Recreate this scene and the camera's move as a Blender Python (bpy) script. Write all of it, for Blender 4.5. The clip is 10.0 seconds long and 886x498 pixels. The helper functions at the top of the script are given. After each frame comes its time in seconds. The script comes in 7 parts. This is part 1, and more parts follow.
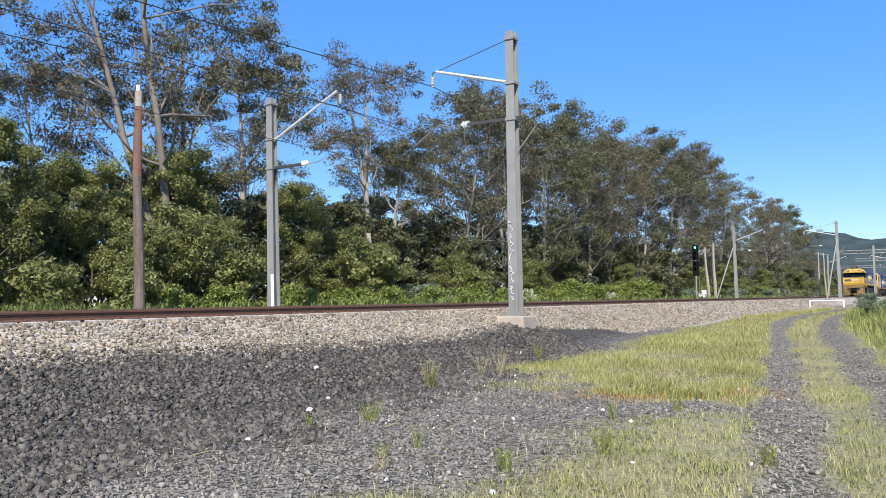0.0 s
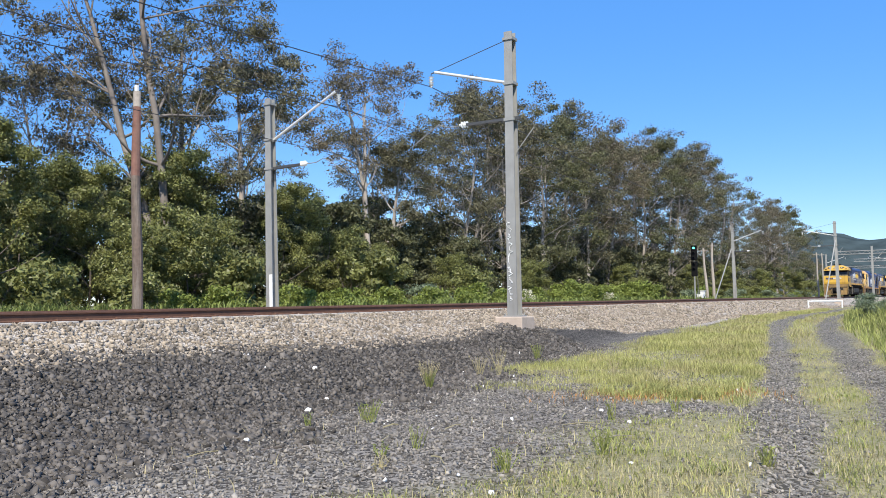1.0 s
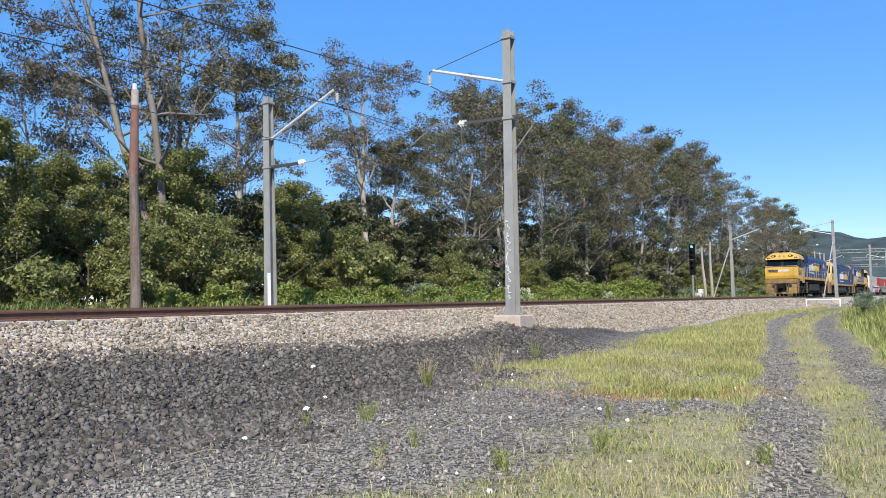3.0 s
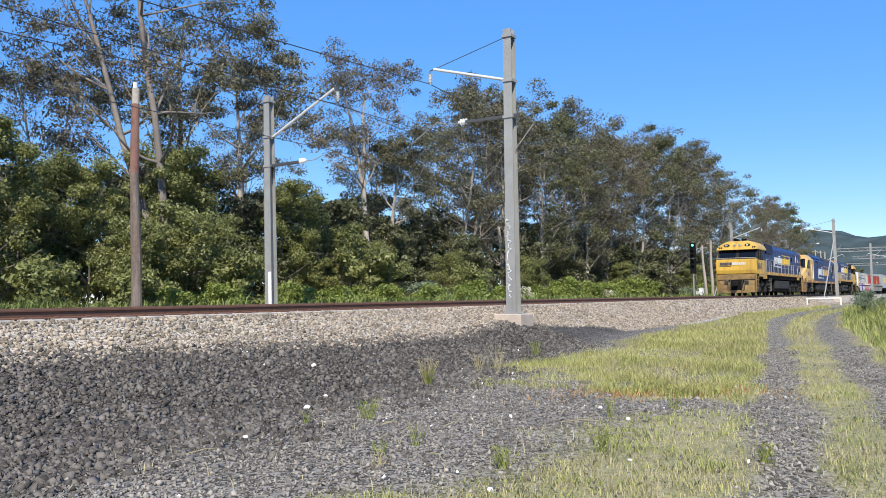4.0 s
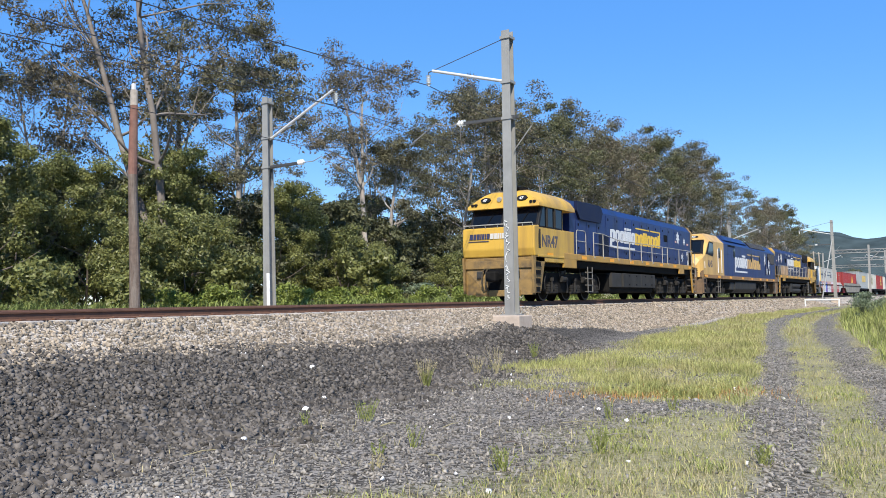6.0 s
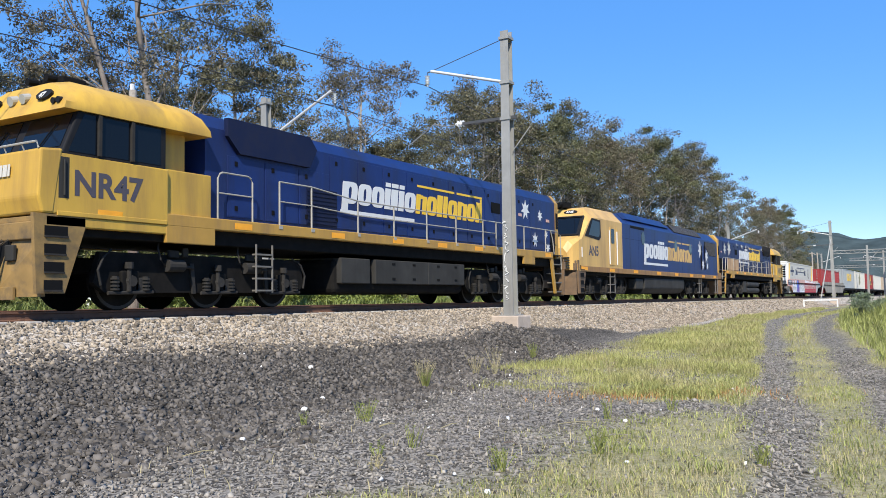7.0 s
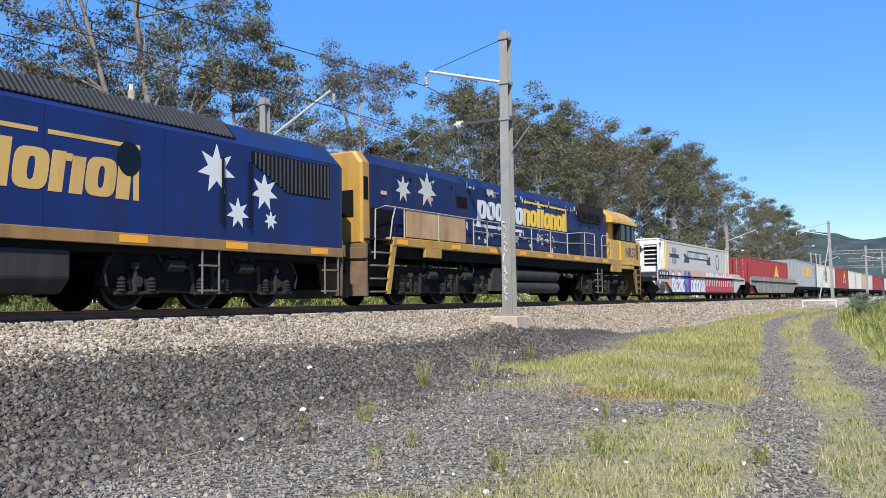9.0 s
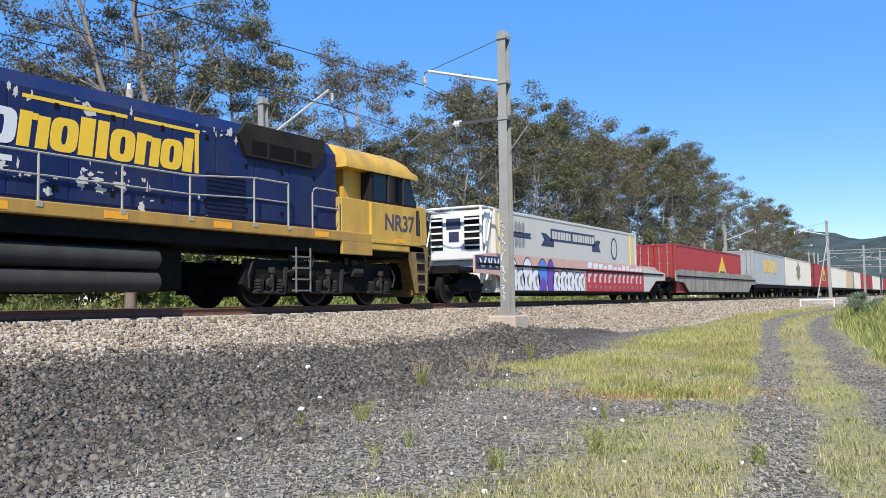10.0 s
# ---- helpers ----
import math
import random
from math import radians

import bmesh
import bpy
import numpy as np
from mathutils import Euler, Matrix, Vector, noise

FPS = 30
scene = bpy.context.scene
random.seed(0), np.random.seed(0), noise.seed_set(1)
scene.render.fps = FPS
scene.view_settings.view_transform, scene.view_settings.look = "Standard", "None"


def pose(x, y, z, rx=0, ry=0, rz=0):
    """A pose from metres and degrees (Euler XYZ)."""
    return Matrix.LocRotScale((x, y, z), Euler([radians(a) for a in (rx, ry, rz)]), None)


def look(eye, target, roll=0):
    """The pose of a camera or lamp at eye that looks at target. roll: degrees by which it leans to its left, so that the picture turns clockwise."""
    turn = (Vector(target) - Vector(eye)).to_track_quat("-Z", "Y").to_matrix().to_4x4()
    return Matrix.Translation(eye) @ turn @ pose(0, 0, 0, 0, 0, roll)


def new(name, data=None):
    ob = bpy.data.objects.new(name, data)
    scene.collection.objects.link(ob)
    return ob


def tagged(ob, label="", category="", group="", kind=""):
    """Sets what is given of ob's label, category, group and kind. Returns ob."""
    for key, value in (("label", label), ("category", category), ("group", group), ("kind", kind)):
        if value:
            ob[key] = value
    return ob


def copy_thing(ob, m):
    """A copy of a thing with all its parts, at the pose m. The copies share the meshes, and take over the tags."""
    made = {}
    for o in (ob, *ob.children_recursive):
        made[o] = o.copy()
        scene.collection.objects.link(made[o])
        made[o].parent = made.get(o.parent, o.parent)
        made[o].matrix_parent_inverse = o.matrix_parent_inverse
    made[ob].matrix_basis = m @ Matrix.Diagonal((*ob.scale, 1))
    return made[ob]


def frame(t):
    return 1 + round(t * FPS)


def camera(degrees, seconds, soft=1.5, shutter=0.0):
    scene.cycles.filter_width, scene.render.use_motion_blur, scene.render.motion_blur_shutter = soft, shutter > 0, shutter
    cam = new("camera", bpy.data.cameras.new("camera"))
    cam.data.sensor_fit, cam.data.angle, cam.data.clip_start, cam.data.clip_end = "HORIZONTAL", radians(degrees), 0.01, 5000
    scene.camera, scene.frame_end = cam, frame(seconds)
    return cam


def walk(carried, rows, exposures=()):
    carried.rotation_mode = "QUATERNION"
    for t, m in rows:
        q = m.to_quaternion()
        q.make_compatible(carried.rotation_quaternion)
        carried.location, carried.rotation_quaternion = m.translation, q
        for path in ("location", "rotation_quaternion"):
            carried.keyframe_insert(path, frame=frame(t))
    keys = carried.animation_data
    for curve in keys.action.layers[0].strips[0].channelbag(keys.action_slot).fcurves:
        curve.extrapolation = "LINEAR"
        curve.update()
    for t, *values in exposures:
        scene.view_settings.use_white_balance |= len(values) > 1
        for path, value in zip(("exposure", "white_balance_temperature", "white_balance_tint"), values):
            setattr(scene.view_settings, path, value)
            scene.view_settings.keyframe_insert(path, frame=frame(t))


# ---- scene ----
LENS = 54.71
EYE = (0.0, 0.0, 0.095)
BASE_YAW, BASE_PITCH, ROLL = 31.10, 3.38, -0.80
PX = 0.0378  # degrees of turn in one step of the drift table below
# seconds, drift to the right, drift down, in those steps
DRIFT = ((0.0, 6.0, 2.5), (0.5, 5.0, 2.6), (1.0, 3.6, 3.2), (1.5, 2.2, 3.2), (2.0, 0.9, 2.4), (2.5, 0.4, 1.6), (3.3, 1.0, 0.0),
         (4.0, 1.8, -1.6), (4.5, 1.3, -1.0), (5.0, 0.0, 0.0), (5.5, 0.0, 0.6), (6.2, -1.5, 1.0), (7.0, -3.2, 1.6), (7.5, -3.8, 1.7),
         (8.0, -3.6, 2.4), (8.5, -4.9, 3.0), (9.0, -5.2, 2.2), (9.5, -6.2, 2.0), (10.0, -8.2, 1.2))


def aim(right, down):
    yaw, pitch = radians(BASE_YAW + right * PX), radians(BASE_PITCH + down * PX)
    way = Vector((-math.sin(yaw) * math.cos(pitch), math.cos(yaw) * math.cos(pitch), math.sin(pitch)))
    return look(EYE, Vector(EYE) + way * 10, ROLL)


cam = camera(LENS, 10.0, soft=0.85)
walk(cam, [(t, aim(a, b)) for t, a, b in DRIFT])

# ---- light ----
TO_SUN = Vector((0.31, -0.62, 0.72)).normalized()
sun = new("sun", bpy.data.lights.new("sun", "SUN"))
sun.data.energy, sun.data.angle, sun.data.color = 5.0, radians(0.53), (1.0, 0.93, 0.80)
sun.matrix_world = look((0, 0, 60), Vector((0, 0, 60)) - TO_SUN)
world = bpy.data.worlds.new("world")
scene.world = world
world.use_nodes = True
wn = world.node_tree
sky = wn.nodes.new("ShaderNodeTexSky")
sky.sky_type, sky.sun_disc = "NISHITA", False
sky.sun_elevation = math.asin(TO_SUN.z)
sky.sun_rotation = math.atan2(TO_SUN.x, TO_SUN.y)
sky.air_density, sky.dust_density, sky.ozone_density = 1.0, 0.0, 2.2
tint = wn.nodes.new("ShaderNodeHueSaturation")
tint.inputs["Hue"].default_value, tint.inputs["Saturation"].default_value = 0.514, 1.34
wn.links.new(sky.outputs["Color"], tint.inputs["Color"])
haze = wn.nodes.new("ShaderNodeMix")
haze.data_type = "RGBA"
haze.inputs["Factor"].default_value = 0.48
haze.inputs[7].default_value = (0.85, 2.9, 6.9, 1)
wn.links.new(tint.outputs["Color"], haze.inputs[6])
wn.links.new(haze.outputs[2], wn.nodes["Background"].inputs["Color"])
wn.nodes["Background"].inputs["Strength"].default_value = 0.124
scene.view_settings.exposure = 0.45


# ---- materials ----
def mat(name, color, rough=0.6, metal=0.0, vary=0.0, scale=6.0, bump=0.0, bscale=40.0, spec=0.5, dirt=None, dscale=1.2, damt=0.5,
        island=0.0, rand=0.0, transl=0.0, streak=False):
    """A procedural surface: base colour, two scales of variation, grain and dirt patches."""
    m = bpy.data.materials.new(name)
    m.use_nodes = True
    nt = m.node_tree
    N, L = nt.nodes, nt.links
    b = N["Principled BSDF"]
    b.inputs["Roughness"].default_value, b.inputs["Metallic"].default_value = rough, metal
    b.inputs["Specular IOR Level"].default_value = spec
    tc = N.new("ShaderNodeTexCoord")
    src = tc.outputs["Object"]
    if streak:
        mp = N.new("ShaderNodeMapping")
        mp.inputs["Scale"].default_value = (1, 1, 0.12)
        L.new(src, mp.inputs["Vector"])
        streaked = mp.outputs["Vector"]
    else:
        streaked = src
    col = N.new("ShaderNodeRGB")
    col.outputs[0].default_value = (*color, 1)
    out = col.outputs[0]

    def value_shift(out, fac_socket, lo, hi):
        r = N.new("ShaderNodeMapRange")
        r.inputs["To Min"].default_value, r.inputs["To Max"].default_value = lo, hi
        L.new(fac_socket, r.inputs["Value"])
        h = N.new("ShaderNodeHueSaturation")
        L.new(r.outputs["Result"], h.inputs["Value"])
        L.new(out, h.inputs["Color"])
        return h.outputs["Color"]
    if vary:
        t = N.new("ShaderNodeTexNoise")
        t.inputs["Scale"].default_value, t.inputs["Detail"].default_value = scale, 6
        L.new(src, t.inputs["Vector"])
        out = value_shift(out, t.outputs["Fac"], 1 - vary * 1.6, 1 + vary * 1.6)
    if island:
        g = N.new("ShaderNodeNewGeometry")
        out = value_shift(out, g.outputs["Random Per Island"], 1 - island, 1 + island)
    if rand:
        o = N.new("ShaderNodeObjectInfo")
        out = value_shift(out, o.outputs["Random"], 1 - rand, 1 + rand)
    if dirt:
        t = N.new("ShaderNodeTexNoise")
        t.inputs["Scale"].default_value, t.inputs["Detail"].default_value, t.inputs["Roughness"].default_value = dscale, 8, 0.65
        L.new(streaked, t.inputs["Vector"])
        r = N.new("ShaderNodeMapRange")
        r.inputs["From Min"].default_value, r.inputs["From Max"].default_value = 0.45, 0.75
        r.inputs["To Max"].default_value = damt
        L.new(t.outputs["Fac"], r.inputs["Value"])
        mx = N.new("ShaderNodeMix")
        mx.data_type = "RGBA"
        L.new(r.outputs["Result"], mx.inputs["Factor"])
        L.new(out, mx.inputs[6])
        mx.inputs[7].default_value = (*dirt, 1)
        out = mx.outputs[2]
    L.new(out, b.inputs["Base Color"])
    if bump:
        t = N.new("ShaderNodeTexNoise")
        t.inputs["Scale"].default_value, t.inputs["Detail"].default_value = bscale, 5
        L.new(src, t.inputs["Vector"])
        bp = N.new("ShaderNodeBump")
        bp.inputs["Strength"].default_value, bp.inputs["Distance"].default_value = bump, 0.02
        L.new(t.outputs["Fac"], bp.inputs["Height"])
        L.new(bp.outputs["Normal"], b.inputs["Normal"])
    if transl:
        tr = N.new("ShaderNodeBsdfTranslucent")
        L.new(out, tr.inputs["Color"])
        mixer = N.new("ShaderNodeMixShader")
        mixer.inputs["Fac"].default_value = transl
        L.new(b.outputs[0], mixer.inputs[1])
        L.new(tr.outputs[0], mixer.inputs[2])
        L.new(mixer.outputs[0], N["Material Output"].inputs["Surface"])
    return m


M = {}
M["pale_stone"] = mat("pale_stone", (0.285, 0.238, 0.185), 0.9, vary=0.3, scale=1.2, island=0.52, spec=0.2)
M["dark_stone"] = mat("dark_stone", (0.108, 0.096, 0.085), 0.85, vary=0.3, scale=0.9, island=0.62, spec=0.25)
M["grey_stone"] = mat("grey_stone", (0.215, 0.195, 0.17), 0.9, vary=0.35, scale=0.9, island=0.55, spec=0.2)
M["white_stone"] = mat("white_stone", (0.75, 0.73, 0.70), 0.8, vary=0.1)
M["rail_steel"] = mat("rail_steel", (0.13, 0.062, 0.038), 0.8, 0.0, vary=0.2, scale=9, bump=0.2, dirt=(0.05, 0.03, 0.022), dscale=3)
M["rail_head"] = mat("rail_head", (0.42, 0.40, 0.38), 0.3, 0.9)
M["sleeper"] = mat("sleeper", (0.36, 0.33, 0.30), 0.9, vary=0.15, bump=0.2)
M["galv"] = mat("galv", (0.28, 0.28, 0.268), 0.6, 0.15, vary=0.14, scale=3, bump=0.08, dirt=(0.17, 0.15, 0.135), dscale=2.0, damt=0.6, streak=True)
M["galv_bright"] = mat("galv_bright", (0.62, 0.62, 0.60), 0.5, 0.2, vary=0.1, scale=6)
M["dark_steel"] = mat("dark_steel", (0.07, 0.072, 0.075), 0.6, 0.3, vary=0.2)
M["porcelain"] = mat("porcelain", (0.78, 0.78, 0.76), 0.25)
M["white_paint"] = mat("white_paint", (0.75, 0.75, 0.73), 0.6, vary=0.08, dirt=(0.4, 0.38, 0.34), dscale=5, damt=0.5)
M["concrete"] = mat("concrete", (0.47, 0.38, 0.31), 0.9, vary=0.15, scale=8, bump=0.4, dirt=(0.3, 0.26, 0.22))
M["wire"] = mat("wire", (0.045, 0.045, 0.05), 0.5, 0.4)
M["old_wood"] = mat("old_wood", (0.12, 0.088, 0.07), 0.9, vary=0.35, scale=7, bump=0.6, bscale=18, dirt=(0.24, 0.21, 0.18), dscale=6, damt=0.9, streak=True)
M["grey_wood"] = mat("grey_wood", (0.34, 0.30, 0.26), 0.9, vary=0.3, scale=7, bump=0.5, streak=True, dirt=(0.2, 0.15, 0.12))
M["bark_pale"] = mat("bark_pale", (0.36, 0.32, 0.28), 0.9, vary=0.3, scale=3, bump=0.3, bscale=8, dirt=(0.14, 0.10, 0.08), dscale=1.2, damt=0.85, streak=True)
M["bark_grey"] = mat("bark_grey", (0.19, 0.165, 0.145), 0.9, vary=0.3, scale=3, bump=0.4, bscale=8, dirt=(0.09, 0.07, 0.06), dscale=1.2, damt=0.9, streak=True)
M["bark_dark"] = mat("bark_dark", (0.13, 0.105, 0.09), 0.95, vary=0.35, scale=4, bump=0.5, bscale=14)
M["leaf_gum"] = mat("leaf_gum", (0.135, 0.125, 0.072), 0.5, island=0.5, vary=0.3, scale=0.35, transl=0.2, spec=0.3)
M["leaf_gum_brown"] = mat("leaf_gum_brown", (0.152, 0.127, 0.08), 0.5, island=0.5, vary=0.3, scale=0.35, transl=0.2, spec=0.3)
M["leaf_gum_green"] = mat("leaf_gum_green", (0.12, 0.122, 0.058), 0.5, island=0.5, vary=0.3, scale=0.35, transl=0.2, spec=0.3)
M["leaf_bush"] = mat("leaf_bush", (0.18, 0.19, 0.062), 0.45, island=0.45, vary=0.3, scale=0.5, transl=0.25, spec=0.35)
M["leaf_bright"] = mat("leaf_bright", (0.20, 0.24, 0.055), 0.5, island=0.4, vary=0.3, scale=0.6, transl=0.3, spec=0.3)
# a darker leaf copy: forest shade is put into this colour
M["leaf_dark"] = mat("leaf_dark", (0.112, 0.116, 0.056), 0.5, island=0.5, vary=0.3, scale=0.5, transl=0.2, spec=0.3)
M["leaf_grey"] = mat("leaf_grey", (0.165, 0.205, 0.12), 0.5, island=0.4, vary=0.2, scale=0.6, transl=0.2)
M["flower"] = mat("flower", (0.62, 0.58, 0.46), 0.7, island=0.2)
M["grass"] = mat("grass", (0.39, 0.385, 0.135), 0.6, island=0.35, vary=0.35, scale=0.55, transl=0.3, dirt=(0.55, 0.46, 0.24), dscale=0.7, damt=1.0, spec=0.2)
M["grass_lush"] = mat("grass_lush", (0.20, 0.245, 0.075), 0.6, island=0.4, vary=0.3, scale=0.6, transl=0.3, dirt=(0.3, 0.3, 0.1), dscale=0.8, damt=0.5, spec=0.2)
M["grass_green"] = mat("grass_green", (0.30, 0.325, 0.10), 0.6, island=0.4, vary=0.3, scale=1.1, transl=0.3, dirt=(0.42, 0.40, 0.17), dscale=1.4, damt=0.7, spec=0.2)
M["straw"] = mat("straw", (0.38, 0.325, 0.18), 0.8, island=0.3, transl=0.15)
M["rust_grass"] = mat("rust_grass", (0.42, 0.215, 0.075), 0.8, island=0.35, transl=0.15)
# blue of the distant haze is mixed into the hill's base colour
M["hill"] = mat("hill", (0.046, 0.064, 0.068), 0.95, vary=0.5, scale=0.03, bump=1.0, bscale=0.08, spec=0.05)


# ---- mesh tools ----
def part(name, bm, material, parent=None, label="", smooth=False):
    """Links a bmesh as one mesh object, under parent where there is one."""
    me = bpy.data.meshes.new(name)
    bmesh.ops.recalc_face_normals(bm, faces=bm.faces)
    bm.to_mesh(me)
    bm.free()
    me.materials.append(M[material] if isinstance(material, str) else material)
    if smooth:
        me.shade_smooth()
        me.set_sharp_from_angle(angle=radians(38))
    ob = new(name, me)
    if parent:
        ob.parent = parent
    if label:
        ob["label"] = label
    return ob


def pieces(name, bm, material, parent=None, label=""):
    """Links each separate piece of a bmesh as a part of its own."""
    left = set(bm.faces)
    while left:
        todo, island = [left.pop()], []
        while todo:
            f = todo.pop()
            island.append(f)
            for e in f.edges:
                for g in e.link_faces:
                    if g in left:
                        left.remove(g)
                        todo.append(g)
        one, at = bmesh.new(), {}
        for f in island:
            for v in f.verts:
                if v not in at:
                    at[v] = one.verts.new(v.co)
            one.faces.new([at[v] for v in f.verts])
        part(name, one, material, parent, label)
    bm.free()


def raw(name, verts, faces, material, parent=None, label=""):
    me = bpy.data.meshes.new(name)
    me.from_pydata(verts, [], faces)
    me.materials.append(M[material] if isinstance(material, str) else material)
    ob = new(name, me)
    if parent:
        ob.parent = parent
    if label:
        ob["label"] = label
    return ob


def box(bm, x0, x1, y0, y1, z0, z1, bevel=0.0):
    r = bmesh.ops.create_cube(bm, size=1.0)
    vs = r["verts"]
    bmesh.ops.scale(bm, vec=(abs(x1 - x0), abs(y1 - y0), abs(z1 - z0)), verts=vs)
    bmesh.ops.translate(bm, vec=((x0 + x1) / 2, (y0 + y1) / 2, (z0 + z1) / 2), verts=vs)
    if bevel:
        es = list({e for v in vs for e in v.link_edges})
        bmesh.ops.bevel(bm, geom=es, offset=bevel, segments=2, affect="EDGES", profile=0.5)
    return bm


def rod(bm, a, b, r, r2=None, sides=8, caps=True):
    a, b = Vector(a), Vector(b)
    d = b - a
    m = Matrix.Translation((a + b) / 2) @ d.to_track_quat("Z", "Y").to_matrix().to_4x4()
    bmesh.ops.create_cone(bm, cap_ends=caps, segments=sides, radius1=r, radius2=r if r2 is None else r2, depth=d.length, matrix=m)
    return bm


def tube(verts, faces, pts, radii, sides=6):
    base = len(verts)
    for i, (p, r) in enumerate(zip(pts, radii)):
        d = (pts[min(i + 1, len(pts) - 1)] - pts[max(i - 1, 0)]).normalized()
        u = d.orthogonal().normalized()
        w = d.cross(u)
        for k in range(sides):
            a = 2 * math.pi * k / sides
            verts.append(p + (u * math.cos(a) + w * math.sin(a)) * r)
    for i in range(len(pts) - 1):
        for k in range(sides):
            a, b = base + i * sides + k, base + i * sides + (k + 1) % sides
            faces.append((a, b, b + sides, a + sides))


def path_rod(bm, pts, r, sides=6):
    """One bent tube through pts."""
    verts, faces = [], []
    tube(verts, faces, [Vector(p) for p in pts], [r] * len(pts), sides)
    made = [bm.verts.new(v) for v in verts]
    for f in faces:
        bm.faces.new([made[k] for k in f])
    bm.faces.new(made[:sides])
    bm.faces.new(made[-sides:])
    return bm


def loft(bm, rings, close=True):
    """Skins rings of equal length, one after the other; caps the ends."""
    rows = [[bm.verts.new(p) for p in ring] for ring in rings]
    n = len(rows[0])
    for a, b in zip(rows, rows[1:]):
        for i in range(n):
            bm.faces.new((a[i], a[(i + 1) % n], b[(i + 1) % n], b[i]))
    if close:
        bm.faces.new(rows[0])
        bm.faces.new(rows[-1][::-1])
    return bm


def prism_x(bm, x0, x1, yz):
    return loft(bm, [[(x0, y, z) for y, z in yz], [(x1, y, z) for y, z in yz]])


def prism_y(bm, y0, y1, xz):
    return loft(bm, [[(x, y0, z) for x, z in xz], [(x, y1, z) for x, z in xz]])


def B():
    return bmesh.new()


def empty(name, label="", category="", group="", kind=""):
    ob = new(name)
    ob.empty_display_size = 0.3
    return tagged(ob, label, category, group, kind)


def smooth01(a, b, v):
    u = min(1.0, max(0.0, (v - a) / (b - a)))
    return u * u * (3 - 2 * u)


# ---- ground ----
TRACK_X = (-14.25, -18.35)  # centre lines
RUT = ((-50, 6.0), (0, 0.9), (6.8, -0.3), (16, -2.0), (24, -3.45), (30, -4.6), (36, -5.35), (46, -6.0), (80, -6.4), (3000, -6.5))


def road_x(y):
    for (a, u), (b, v) in zip(RUT, RUT[1:]):
        if a <= y <= b:
            return u + (v - u) * (y - a) / (b - a)
    return -6.5


def low(y):
    return -1.48 + 0.62 * smooth01(12, 42, y)


def ground_z(x, y):
    base = low(y)
    if x < -23.0:
        return -0.25 - 0.35 * smooth01(-23, -25, x) + 0.5 * smooth01(-27, -40, x)
    z = -0.19 - max(0.0, x + 12.7) * 0.34
    z += 0.22 * math.exp(-((x + 10.4) / 1.5) ** 2 - ((y - 21.5) / 2.6) ** 2)
    z = base + max(z - base, 0) if z > base else base
    rx = x - road_x(y)
    z += 0.07 * smooth01(0.3, 1.3, abs(rx)) * smooth01(-12, -9, x) - 0.03
    bank = smooth01(1.7, 4.6, rx) * smooth01(13, 28, y)
    z += bank * 0.95
    if -12.0 < x and y < 60:
        z += 0.05 * noise.noise((x * 0.5, y * 0.5, 3.0)) + 0.02 * noise.noise((x * 2.1, y * 2.1, 8.0))
    return min(z, -0.19) if x < -11.5 else z


def pale_edge(y):
    """The x at which the pale ballast gives way to dark old stone."""
    e = -11.35 + 0.55 * smooth01(6, 18, y) + 0.12 * noise.noise((y * 0.8, 0, 0))
    if y > 24:
        e = -10.8 + 2.3 * smooth01(26, 33, y)
    return e


def fineness(x, y):
    """0 on the coarse dark slope, 1 on the trodden grey flat."""
    return smooth01(-8.6, -6.2, x + 0.14 * (y - 10) + 0.8 * noise.noise((x * 0.6, y * 0.6, 9.0)))


def grassy(x, y):
    """0 to 1: how thickly grass grows there."""
    n = noise.noise((x * 0.45, y * 0.45, 1.7)) + 0.5 * noise.noise((x * 1.3, y * 1.3, 4.1))
    rx = x - road_x(y)
    if x < -11.0 and x > -22.8:
        return 0.0
    if x <= -22.8:
        return 0.9
    if x < pale_edge(y) + 0.15:
        return 0.0
    rut = min(abs(rx + 0.8), abs(rx - 0.8))
    on_rut = 1 - smooth01(0.22, 0.55, rut + 0.2 * n)
    g = 0.0
    # the verge between track and road
    verge = smooth01(-0.8, 2.6, y - 14.6 + 1.1 * (x + 7.4) + 2.2 * n) * smooth01(13.0, 16.2, y + 0.55 * (x + 8) + 3.0 * n) * smooth01(-8.9, -7.7, x + 0.9 * n)
    g = max(g, verge * (0.45 + 0.55 * smooth01(-0.35, 0.25, n + 0.4 * noise.noise((x * 2.7, y * 2.7, 5.5)))))
    # the foreground by the road
    fore = smooth01(-4.4, -2.8, x + 0.16 * (y - 6) + 1.1 * n) * (1 - smooth01(10.2, 12.6, y - 0.9 * (x + 2.0) + 1.4 * n))
    g = max(g, fore * 0.8)
    g = max(g, smooth01(-1.25, -0.7, rx + 0.35 * n) * 0.72)
    g = max(g, 0.95 * smooth01(1.3, 1.9, rx))
    return max(0.0, g * (1 - 0.93 * on_rut * (1 - smooth01(1.3, 1.7, rx))))


def lines(stops):
    out = []
    for a, b, step in stops:
        n = max(1, round((b - a) / step))
        out += [a + (b - a) * i / n for i in range(n)]
    return out + [stops[-1][1]]


